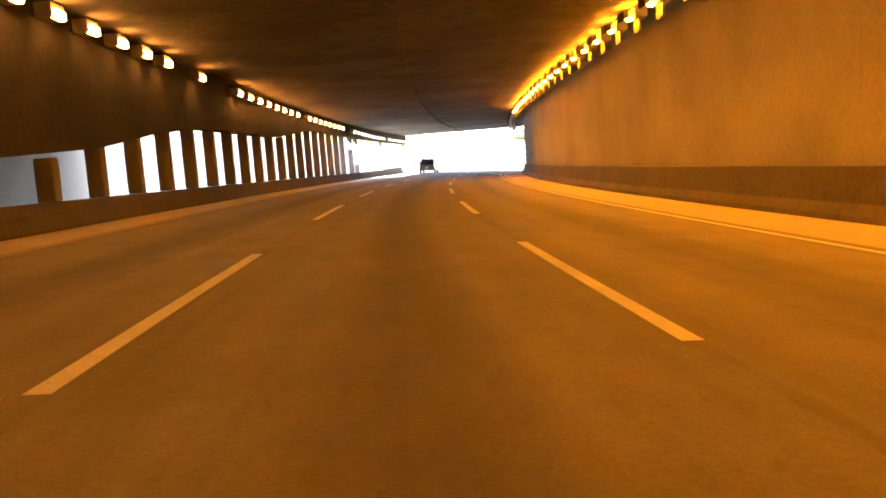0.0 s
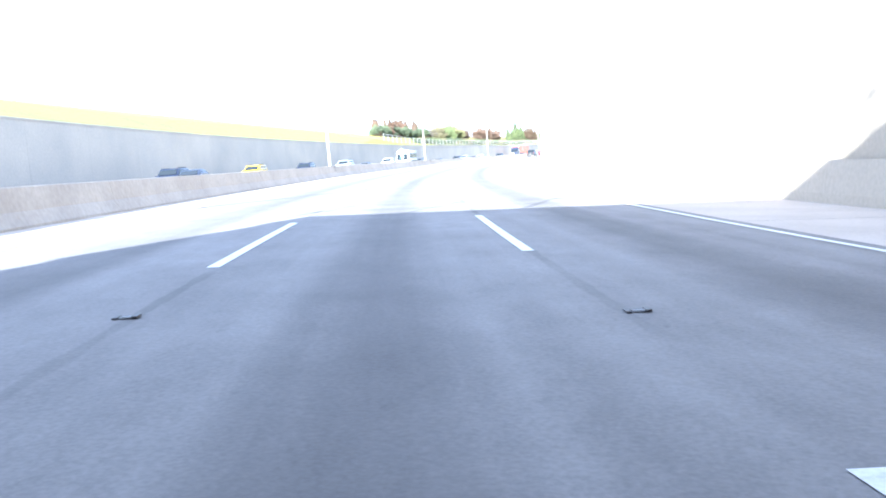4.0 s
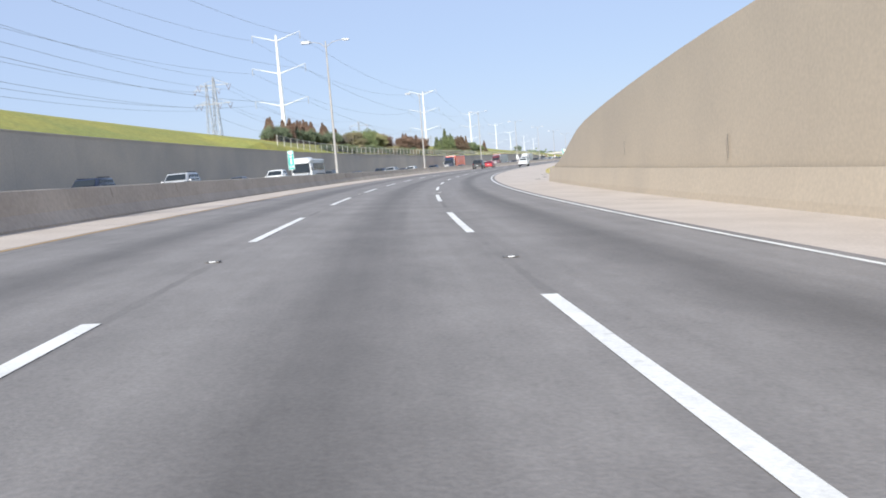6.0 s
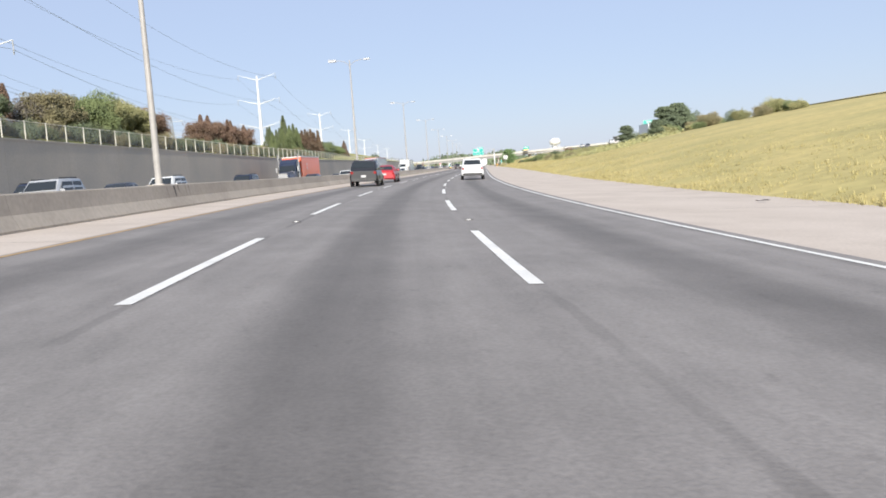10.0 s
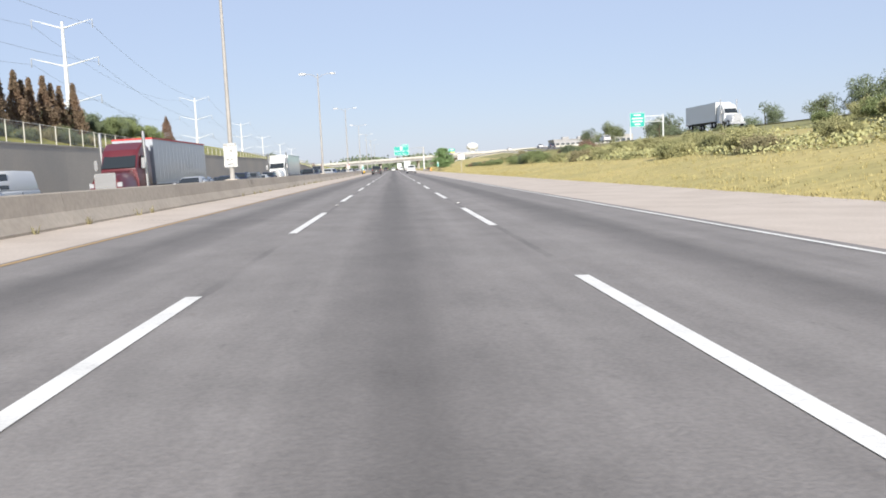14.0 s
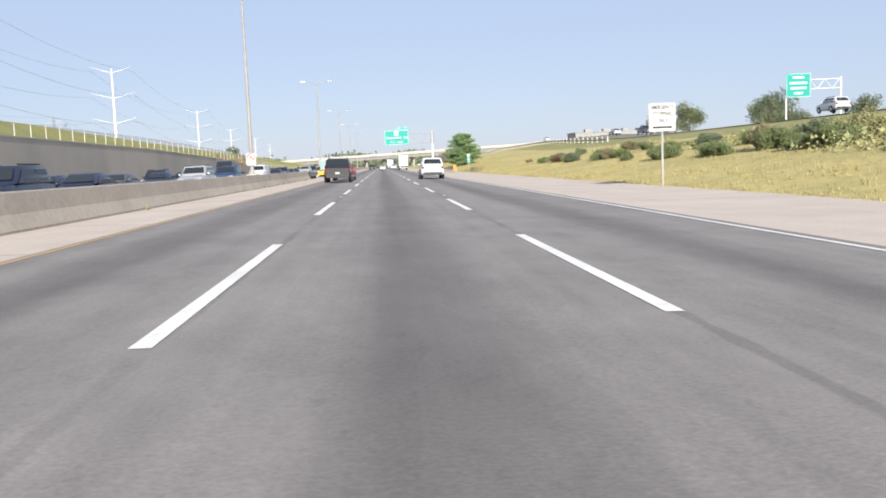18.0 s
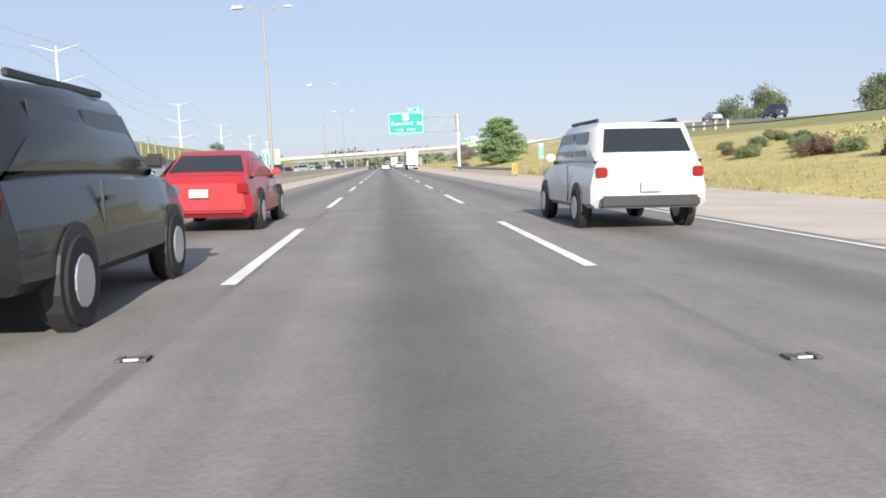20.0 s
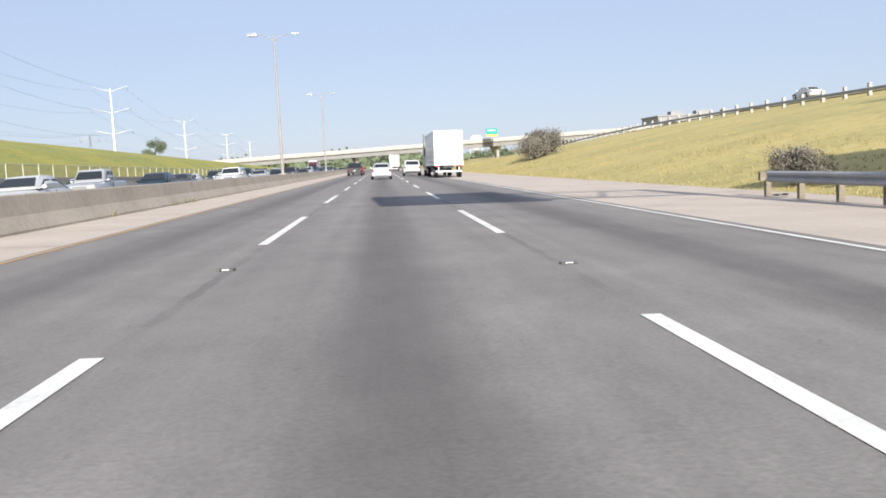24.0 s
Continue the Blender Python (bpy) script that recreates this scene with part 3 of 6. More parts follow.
# ---- light poles on the median ----
def light_pole():
    a = thing("street_lamp", Matrix.Identity(4), "tall tapered steel lamp post with twin arms on the median barrier", "street lamp", "lamp posts along the median")
    part("base_block", box("base_block", (-0.36, -0.45, 0.5), (0.36, 0.45, 0.745), BARRIER, 0.04), a, None, "concrete plinth in the barrier's top")
    part("flange", box("flange", (-0.2, -0.2, 0.74), (0.2, 0.2, 0.77), GALV, 0.01), a)
    part("shaft", tube("shaft", (0, 0, 0.765), (0, 0, 13.2), 0.135, 0.06, POLE, 12), a)
    for sgn in (-1, 1):
        bm = bmesh.new()
        pts = [(0, 0, 12.6), (sgn * 0.55, 0, 13.05), (sgn * 1.2, 0, 13.2), (sgn * 1.6, 0, 13.22)]
        for p, q in zip(pts, pts[1:]):
            add_tube(bm, p, q, 0.03, 0.028, 8)
        arm = part("arm", bm_mesh("arm", bm, POLE), a)
        bm = bmesh.new()
        add_box(bm, (sgn * 1.53, -0.16, 13.15), (sgn * 2.27, 0.16, 13.30), 0.05)
        head = part("lamp_head", bm_mesh("lamp_head", bm, GALV), a)
        part("lens", box("lens", (sgn * 1.66, -0.11, 13.11), (sgn * 2.15, 0.11, 13.155), GALV, 0.02), head)
    return a


POLES = [128.8, 184.8, 247.2, 308.4, 370.6, 433.6, 494.8, 556.2, 621.0, 683.5, 746.0, 808.5]
_lamp = light_pole()
_lamp.matrix_basis = rm(POLES[0], med(POLES[0]) - med_half(POLES[0]), 0.0)
for s in POLES[1:]:
    copy_thing(_lamp, rm(s, med(s) - med_half(s), 0.0))

def sweep(bm, pts, r, sides=6):
    """One unbroken round bar through the points."""
    rings = []
    for i, p in enumerate(pts):
        d = (pts[min(i + 1, len(pts) - 1)] - pts[max(i - 1, 0)]).normalized()
        u = d.cross(Vector((0, 0, 1))).normalized()
        v = u.cross(d)
        rings.append([bm.verts.new(p + (u * math.cos(2 * math.pi * k / sides) + v * math.sin(2 * math.pi * k / sides)) * r) for k in range(sides)])
    for a, b in zip(rings, rings[1:]):
        for k in range(sides):
            bm.faces.new((a[k], a[(k + 1) % sides], b[(k + 1) % sides], b[k]))


# ---- chain-link fence on the retaining wall ----
LINK = material("chain_link", (0.34, 0.33, 0.30), 0.6, 0.4, 0.05, 2, 30)
_b = LINK.node_tree.nodes["Principled BSDF"]
_b.inputs["Alpha"].default_value = 0.3
FPOST = material("fence_post", (0.58, 0.555, 0.48), 0.6, 0.1, 0.06, 2, 20)
fence = thing("chain_link_fence", rm(560, WALL_X - 0.5, 3.4), "pale chain-link fence with close posts along a wall top", "fence")
_inv = fence.matrix_basis.inverted()
_posts = {k: tube("post", (0, 0, -0.2), (0, 0, k / 20 + 0.04), 0.045, 0.045, FPOST, 8) for k in range(20, 40)}


def fence_h(s):
    return table(s, (290, 1.3), (330, 1.42), (400, 1.6), (445, 1.8), (485, 1.35), (553, 1.1), (620, 1.5), (676, 1.85), (729, 1.15))


_fx = WALL_X - 0.8
fs = [290.65 + 3.05 * k for k in range(0, 183)]
for s in fs:
    part("post", _posts[round(fence_h(s) * 20)], fence, _inv @ rm(s, _fx, fence_z(s)))
_bay = [fs[i:i + 9] for i in range(0, len(fs) - 1, 8)]
for bay in _bay:
    if len(bay) < 2:
        continue
    me = loft("netting", bay, lambda q: [(_fx, fence_z(q) + 0.05), (_fx, fence_z(q) + fence_h(q) - 0.02)], LINK)
    me.transform(_inv)
    part("netting", me, fence)
    bm = bmesh.new()
    sweep(bm, [rd(p, _fx, fence_z(p) + fence_h(p)) for p in bay], 0.022)
    me = bm_mesh("top_rail", bm, FPOST)
    me.transform(_inv)
    part("top_rail", me, fence)

# fence above the tunnel's mouth
pf = thing("parapet_fence", rm(PORTAL - 0.2, 0, 8.3, 0, True), "steel rail fence on the parapet over the tunnel mouth", "fence")
for k in range(9):
    part("post", tube("post", (0, 0, 0), (0, 0, 1.9), 0.05, 0.05, GALV, 8), pf, Matrix.Translation((-9.0 + 2.6 * k, 0, 0)))
for z in (0.9, 1.9):
    part("rail", tube("rail", (-9.4, 0, z), (12.6, 0, z), 0.045, 0.045, GALV, 8), pf)

# ---- transmission monopoles, lattice towers and wires ----
def monopole(h=39.0):
    a = thing("power_pylon", Matrix.Identity(4), "white steel monopole pylon with three pairs of upswept arms", "pylon", "white pylons of the power line")
    part("shaft", tube("shaft", (0, 0, -1), (0, 0, h), 0.85, 0.32, WHITE_STEEL, 14), a)
    for z, L in ((h - 1.0, 7.2), (h - 10.3, 8.0), (h - 19.6, 8.0)):
        for sgn in (-1, 1):
            bm = add_tube(bmesh.new(), (sgn * 0.3, 0, z - 0.6), (sgn * L, 0, z + 1.5), 0.20, 0.07, 8)
            arm = part("arm", bm_mesh("arm", bm, WHITE_STEEL), a)
            part("insulator", tube("insulator", (sgn * L, 0, z + 1.45), (sgn * L, 0, z - 0.7), 0.10, 0.10, GALV, 6), arm)
    return a


PYLONS = [(196, -66, 3.5), (402, -72, 3.5), (605, -80, 2.0), (824, -98, 2.0), (1050, -115, 2.0), (1255, -130, 0.0), (1480, -142, 0.0), (1710, -155, 0.0)]
_pyl = monopole()
for i, (s, x, z) in enumerate(PYLONS):
    m = rm(s, x, z, 4, True)
    if i == 0:
        _pyl.matrix_basis = m
    else:
        copy_thing(_pyl, m)


def lattice(h=28.0):
    a = thing("lattice_tower", Matrix.Identity(4), "slim grey steel lattice tower with cross arms", "pylon", "lattice towers")
    def corner(i, z):
        w = 2.6 * (1 - z / h) + 0.45
        return Vector(((1, 1, -1, -1)[i] * w / 2, (1, -1, -1, 1)[i] * w / 2, z))
    for i in range(4):
        part("leg", tube("leg", corner(i, -0.5), corner(i, h), 0.11, 0.07, GALV, 6), a)
    zs = [0, 4, 8, 11.5, 15, 18, 21, 24, h]
    bm = bmesh.new()
    for z0, z1 in zip(zs, zs[1:]):
        for i in range(4):
            j = (i + 1) % 4
            add_tube(bm, corner(i, z0), corner(j, z1), 0.045, 0.045, 4, False)
            add_tube(bm, corner(j, z0), corner(i, z1), 0.045, 0.045, 4, False)
    part("bracing", bm_mesh("bracing", bm, GALV), a)
    for z in (19.5, 25.5):
        bm = bmesh.new()
        add_tube(bm, (-5.2, 0, z), (5.2, 0, z), 0.12, 0.12, 6)
        for sg in (-1, 1):
            add_tube(bm, (sg * 5.2, 0, z), (sg * 0.4, 0, z + 1.6), 0.07, 0.07, 6)
        arm = part("cross_arm", bm_mesh("cross_arm", bm, GALV), a)
        for x in (-5.0, 5.0):
            bm = add_tube(bmesh.new(), (x - 0.8, 0, z), (x, 0, z - 1.9), 0.08, 0.08, 6)
            add_tube(bm, (x + 0.8, 0, z), (x, 0, z - 1.9), 0.08, 0.08, 6)
            part("insulator", bm_mesh("insulator", bm, RUST), arm)
    return a


TOWERS = [(150, -66, 4.0), (316, -50, 7.0), (427, -106, 8.0), (640, -128, 3.0), (905, -150, 1.5), (1180, -168, 0.0)]
_lat = lattice()
for i, (s, x, z) in enumerate(TOWERS):
    m = rm(s, x, z, 6, True)
    if i == 0:
        _lat.matrix_basis = m
    else:
        c = copy_thing(_lat, m)
        if i == 1:
            c.scale = (0.45, 0.45, 0.45)

WIRE = plain("aluminium_conductor", (0.22, 0.23, 0.25), 0.6, 0.3)


def wire(bm, p, q, sag, r=0.035, n=14):
    p, q = Vector(p), Vector(q)
    pts = []
    for k in range(n + 1):
        u = k / n
        v = p.lerp(q, u)
        v.z -= sag * 4 * u * (1 - u)
        pts.append(v)
    sweep(bm, pts, r, 3)


for nm, posts, spots in (("pylon", PYLONS, [(sg * L, z - 0.5) for z, L in ((38.6, 7.2), (29.3, 8.0), (20.0, 8.0)) for sg in (-1, 1)]),
                         ("tower", [TOWERS[0], TOWERS[2], TOWERS[3], TOWERS[4], TOWERS[5]], [(sg * 5.0, z) for z in (17.6, 23.6) for sg in (-1, 1)] + [(0.3, 28.0)])):
    for (s0, x0, z0), (s1, x1, z1) in zip(posts, posts[1:]):
        a = thing("power_cables", Matrix.Identity(4), "thin sagging power cables strung between pylons", "power cable", "spans of the power line")
        for dx, dz in spots:
            bm = bmesh.new()
            wire(bm, rd(s0, x0 + dx, z0 + dz, True), rd(s1, x1 + dx, z1 + dz, True), 5.0)
            part("cable", bm_mesh("cable", bm, WIRE), a)

# ---- mile markers ----
def mile_marker(frac, s, x, z0, tall):
    a = thing("mile_marker", rm(s, x, z0), "tall narrow green mile marker with white figures and a route shield", "road sign", "mile markers")
    top = tall + 1.42
    part("post", tube("post", (0, 0.03, -0.3), (0, 0.03, top), 0.032, 0.032, GALV, 8), a)
    pan = part("panel", bm_mesh("panel", board(0.42, 1.3, 0.015, 0.03), GREEN_SIGN), a, Matrix.Translation((0, 0, tall + 0.72)))
    part("border", bm_mesh("border", rim(0.42, 1.3, 0.018), SIGN_WHITE), pan, Matrix.Translation((0, -0.009, 0)))
    sh = bmesh.new()
    out = ((-0.8, 1), (0, 0.85), (0.8, 1), (1, 0.3), (0.75, -0.5), (0, -1), (-0.75, -0.5), (-1, 0.3))
    f0 = [sh.verts.new((0.15 * c, -0.008, 0.13 * d)) for c, d in out]
    f1 = [sh.verts.new((0.15 * c, 0.0, 0.13 * d)) for c, d in out]
    sh.faces.new(f0)
    sh.faces.new(f1[::-1])
    for i in range(8):
        sh.faces.new((f0[i], f0[i - 1], f1[i - 1], f1[i]))
    part("shield", bm_mesh("shield", sh, SIGN_WHITE), pan, Matrix.Translation((0, -0.012, 0.48)))
    for txt, sz, z in (("MILE", 0.11, 0.27), ("2", 0.33, 0.10), ("0", 0.33, -0.17), (frac, 0.24, -0.46)):
        part("lettering", lettering(txt, sz, SIGN_WHITE), pan, Matrix.Translation((0, -0.014, z)))


mile_marker("1/4", 225.2, med(225) - 0.8, 0.86, 0.35)
mile_marker("1/2", 610.6, MED - 0.8, 0.77, 0.1)
mile_marker("1/4", 246.0, GRASS_X + 0.9, 0.05, 1.1)
mile_marker("1/2", 623.5, GRASS_X + 0.9, 0.05, 1.25)


# ---- white regulatory signs ----
def white_sign(s, x, z0, w, h, zc, lines, label, post=True, size=0.2, back=False):
    a = thing("road_sign", rm(s, x, z0, 180 if back else 0), label, "road sign")
    if post:
        part("post", box("post", (-0.045, 0.02, -0.3), (0.045, 0.09, zc + h / 2), POLE, 0.008), a)
    else:
        part("bracket", box("bracket", (-0.2, 0.012, zc - 0.05), (0.2, 0.07, zc + 0.05), GALV, 0.005), a)
    pan = part("panel", bm_mesh("panel", board(w, h, 0.015, 0.05), ALU if back else SIGN_WHITE), a, Matrix.Translation((0, 0, zc)))
    if back:
        for z in (-h * 0.28, h * 0.28):
            part("stiffener", box("stiffener", (-w / 2 + 0.05, -0.035, z - 0.03), (w / 2 - 0.05, -0.009, z + 0.03), GALV), pan)
        return a, pan
    part("border", bm_mesh("border", rim(w - 0.05, h - 0.05, 0.018), SIGN_BLACK), pan, Matrix.Translation((0, -0.009, 0)))
    for i, txt in enumerate(lines):
        z = h / 2 - (i + 0.5) * h / len(lines) * 0.94 - 0.03 * h
        if txt.startswith("|"):
            part("print_bar", box("print_bar", (-w * 0.36, -0.016, z - size * 0.22), (w * 0.36, -0.009, z + size * 0.22), SIGN_BLACK), pan)
        else:
            part("lettering", lettering(txt, size, SIGN_BLACK, bold=0.005 if w < 1 else 0.0085, narrow=0.68 if w < 1 else 0.80), pan, Matrix.Translation((0, -0.012, z)))
    return a, pan


white_sign(POLES[5] - 0.2, MED - 1.75, 0.0, 0.72, 1.3, 2.06, ["TRUCKS", "USE", "2", "RIGHT", "LANES"], "white sign with black lettering strapped to a lamp post", False, 0.24)
a, pan = white_sign(POLES[7] - 0.2, MED - 1.75, 0.0, 0.62, 0.82, 1.75, ["", "", "|"], "white sign with a red ring and struck-through turn arrow", False, 0.10)


def ring_mesh(r0, r1, mat, t=0.006, n=28):
    bm = bmesh.new()
    vs = [[bm.verts.new((r * math.cos(2 * math.pi * k / n), y, r * math.sin(2 * math.pi * k / n))) for k in range(n)] for r, y in ((r0, 0), (r1, 0), (r1, -t), (r0, -t))]
    for i in range(4):
        for k in range(n):
            bm.faces.new((vs[i][k], vs[i][(k + 1) % n], vs[(i + 1) % 4][(k + 1) % n], vs[(i + 1) % 4][k]))
    return bm_mesh("ring", bm, mat)


part("ring", ring_mesh(0.205, 0.26, SIGN_RED), pan, Matrix.Translation((0, -0.014, 0.12)))
part("slash", box("slash", (-0.2, -0.006, -0.024), (0.2, 0, 0.024), SIGN_RED), pan, Matrix.Translation((0, -0.014, 0.12)) @ Matrix.Rotation(radians(45), 4, "Y"))
bm = bmesh.new()
for c, d in (((-0.10, -0.12), (-0.05, 0.08)), ((-0.10, 0.06), (0.10, 0.11)), ((0.05, -0.06), (0.10, 0.08)), ((0.02, -0.10), (0.13, -0.05))):
    add_box(bm, (c[0], -0.004, c[1]), (d[0], 0, d[1]))
part("arrow", bm_mesh("arrow", bm, SIGN_BLACK), pan, Matrix.Translation((0, -0.010, 0.12)))
white_sign(535.0, GRASS_X + 0.35, 0.05, 1.2, 1.22, 2.95, ["EMERGENCY", "STOPPING", "ONLY", "|"], "white roadside sign with black lettering on a wooden post", True, 0.225)
white_sign(POLES[8] + 0.25, MED - 1.57, 0.0, 0.9, 1.2, 1.9, [], "bare back of an aluminium sign on a lamp post", False, 0.2, True)


# ---- cantilever gantry over the right-hand lane ----
def gantry(s):
    a = thing("sign_gantry", rm(s, 0, 0, 0), "cantilever steel gantry carrying a green exit sign", "sign gantry")
    px = 10.6
    part("footing", tube("footing", (px, 0, -0.6), (px, 0, 0.16), 0.48, 0.48, BRIDGE, 18), a)
    part("post", tube("post", (px, 0, 0.15), (px, 0, 8.05), 0.24, 0.21, WHITE_STEEL, 18), a)
    part("collar", tube("collar", (px, 0, 5.6), (px, 0, 8.0), 0.33, 0.33, GALV, 18), a)
    for z in (5.75, 7.85):
        for y in (-0.28, 0.28):
            part("chord", tube("chord", (0.6, y, z), (px, y, z), 0.065, 0.065, GALV, 8), a)
    xs = [5.8, 7.4, 9.0, 10.5]
    for i, (p, q) in enumerate(zip(xs, xs[1:])):
        z0, z1 = (5.75, 7.85) if i % 2 else (7.85, 5.75)
        for y in (-0.28, 0.28):
            part("diagonal", tube("diagonal", (p, y, z0), (q, y, z1), 0.035, 0.035, GALV, 6), a)
    for p in xs[:3]:
        part("strut", tube("strut", (p, -0.28, 5.75), (p, -0.28, 7.85), 0.03, 0.03, GALV, 6), a)
    w, h = 5.05, 3.05
    pan = part("sign_panel", bm_mesh("sign_panel", board(w, h, 0.06, 0.22), GREEN_SIGN), a, Matrix.Translation((3.1, -0.5, 6.98)), "large green guide sign with white lettering")
    part("border", bm_mesh("border", rim(w - 0.16, h - 0.16, 0.06), SIGN_WHITE), pan, Matrix.Translation((0, -0.032, 0)))
    part("route_shield", bm_mesh("route_shield", board(0.86, 0.86, 0.02, 0.1), SIGN_WHITE), pan, Matrix.Translation((-0.05, -0.042, 0.86)))
    part("lettering", lettering("56", 0.62, SIGN_BLACK), pan, Matrix.Translation((-0.05, -0.06, 0.84)))
    part("lettering", lettering("Butterfield", 0.70, SIGN_WHITE, bold=0.006, narrow=0.94, spread=1.08), pan, Matrix.Translation((-0.55, -0.042, -0.05)))
    part("lettering", lettering("Rd", 0.70, SIGN_WHITE, bold=0.006, narrow=0.94, spread=1.08), pan, Matrix.Translation((1.94, -0.042, -0.05)))
    part("lettering", lettering("1 1/2", 0.50, SIGN_WHITE, bold=0.005), pan, Matrix.Translation((-0.95, -0.042, -0.95)))
    part("lettering", lettering("MILES", 0.46, SIGN_WHITE, bold=0.005, narrow=0.9, spread=1.1), pan, Matrix.Translation((0.72, -0.042, -0.95)))
    tab = part("exit_tab", bm_mesh("exit_tab", board(2.5, 0.62, 0.06, 0.12), GREEN_SIGN), a, Matrix.Translation((4.3, -0.5, 8.85)), "small green exit tab")
    part("border", bm_mesh("border", rim(2.4, 0.54, 0.04), SIGN_WHITE), tab, Matrix.Translation((0, -0.032, 0)))
    part("lettering", lettering("EXIT", 0.40, SIGN_WHITE), tab, Matrix.Translation((-0.48, -0.042, 0)))
    part("lettering", lettering("22", 0.40, SIGN_WHITE), tab, Matrix.Translation((0.62, -0.042, 0)))
    for x in (0.9, 2.55, 4.2):
        part("bracket", box("bracket", (x - 0.05, -0.46, 5.55), (x + 0.05, -0.30, 8.4), GALV), a)
    return a


gantry(678.3)


# overhead sign above the ramp road on the bank
a = thing("sign_gantry", rm(655, 78.4, 7.6, 0, True) @ Matrix.Scale(0.857, 4), "distant green overhead sign on a white truss beside trees", "sign gantry")
pan = part("sign_panel", bm_mesh("sign_panel", board(5.6, 5.2, 0.06, 0.25), GREEN_SIGN), a, Matrix.Translation((0, -0.4, 6.4)))
part("border", bm_mesh("border", rim(5.4, 5.0, 0.08), SIGN_WHITE), pan, Matrix.Translation((0, -0.035, 0)))
for z, w in ((1.7, 2.6), (0.5, 4.0), (-0.6, 3.6), (-1.7, 2.0)):
    part("print_bar", box("print_bar", (-w / 2, -0.05, z - 0.22), (w / 2, -0.034, z + 0.22), SIGN_WHITE), pan)
for z in (5.6, 7.6):
    part("chord", tube("chord", (2.6, 0, z), (9.8, 0, z), 0.12, 0.12, WHITE_STEEL, 6), a)
for k in range(4):
    part("diagonal", tube("diagonal", (2.8 + 1.7 * k, 0, 5.6 if k % 2 else 7.6), (4.5 + 1.7 * k, 0, 7.6 if k % 2 else 5.6), 0.08, 0.08, WHITE_STEEL, 6), a)
part("post", tube("post", (9.8, 0, -4.0), (9.8, 0, 8.0), 0.3, 0.26, WHITE_STEEL, 12), a)
part("post", tube("post", (-2.6, 0, -4.0), (-2.6, 0, 4.0), 0.2, 0.2, WHITE_STEEL, 12), a)


# ---- guardrails ----
WOOD = material("weathered_post_wood", (0.23, 0.20, 0.155), 0.9, 0, 0.15, 3, 30)


def guardrail(s0, s1, x, z, gap, face, label, post_mat, zf=None, far=False):
    zf = zf or (lambda q: z)
    a = thing("guardrail", rm(s0, x, zf(s0)), label, "guardrail")
    inv = a.matrix_basis.inverted()
    n = round((s1 - s0) / gap)
    pm = box("post", (-0.16, -0.16, -0.5), (0.16, 0.16, 1.15), post_mat, 0.02) if far else box("post", (-0.075, -0.075, -0.5), (0.075, 0.075, 0.71), post_mat, 0.01)
    for k in range(n + 1):
        s = s0 + k * gap
        part("post", pm, a, inv @ rm(s, x - face * 0.2, zf(s)))
        if not far:
            part("blockout", box("blockout", (-0.08, -0.07, 0.45), (0.08, 0.07, 0.70), post_mat), a, inv @ rm(s, x - face * 0.04, zf(s)))
    prof_step = 4.0
    k = s0
    while k < s1 - 0.1:
        e = min(s1, k + prof_step * 2)
        prof = [(0, 0.42), (0.08, 0.47), (0.08, 0.52), (0.02, 0.575), (0.08, 0.63), (0.08, 0.68), (0, 0.73)]
        sec = [(face * (p + 0.05), q) for p, q in prof] + [(face * (p + 0.038), q) for p, q in prof[::-1]]
        me = loft("rail", steps(k, e, prof_step), lambda q: [(x + p, zf(q) + r) for p, r in sec], GALV, closed=True)
        me.transform(inv)
        part("rail", me, a)
        k = e
    return a, inv


g, inv = guardrail(626, 690, 10.55, -0.02, 1.9, -1, "galvanised guardrail on wooden posts along the shoulder", WOOD)
HAZARD = plain("orange_marker_sheet", (0.78, 0.36, 0.03), 0.5)
mk = part("end_marker", bm_mesh("end_marker", board(0.4, 0.86, 0.02, 0.03), HAZARD), g, inv @ rm(625.6, 10.6, 0.60), "orange and black striped marker")
for k in (-1.5, -0.5, 0.5, 1.5):
    part("stripe", box("stripe", (-0.24, -0.004, -0.04), (0.24, 0, 0.04), SIGN_BLACK), mk, Matrix.Translation((0, -0.011, k * 0.17)) @ Matrix.Rotation(radians(-40), 4, "Y") @ Matrix.Diagonal((0.80, 1, 1, 1)))


def bank_z(s, x):
    """Height of the right-hand slope."""
    row = [p for p in ground_section(s) if p[0] >= GRASS_X]
    for (xa, za), (xb, zb) in zip(row, row[1:]):
        if xa <= x <= xb:
            return za + (zb - za) * (x - xa) / (xb - xa)
    return 0.0


guardrail(660, 900, 43.0, 0, 4.0, -1, "pale posts and rail along the top of the grassy bank", BRIDGE, lambda q: bank_z(q, 43.0), True)

# rail ends with crash cushions in the median gap
OLD_RAIL = material("weathered_rail", (0.31, 0.325, 0.35), 0.55, 0.25, 0.12, 1.5, 12, 0.1, (0.25, 0.255, 0.265))
RUBBER = plain("black_rubber", (0.02, 0.02, 0.022), 0.8)
YELLOW = material("faded_yellow_plastic", (0.72, 0.46, 0.05), 0.5, 0, 0.06, 3, 20)


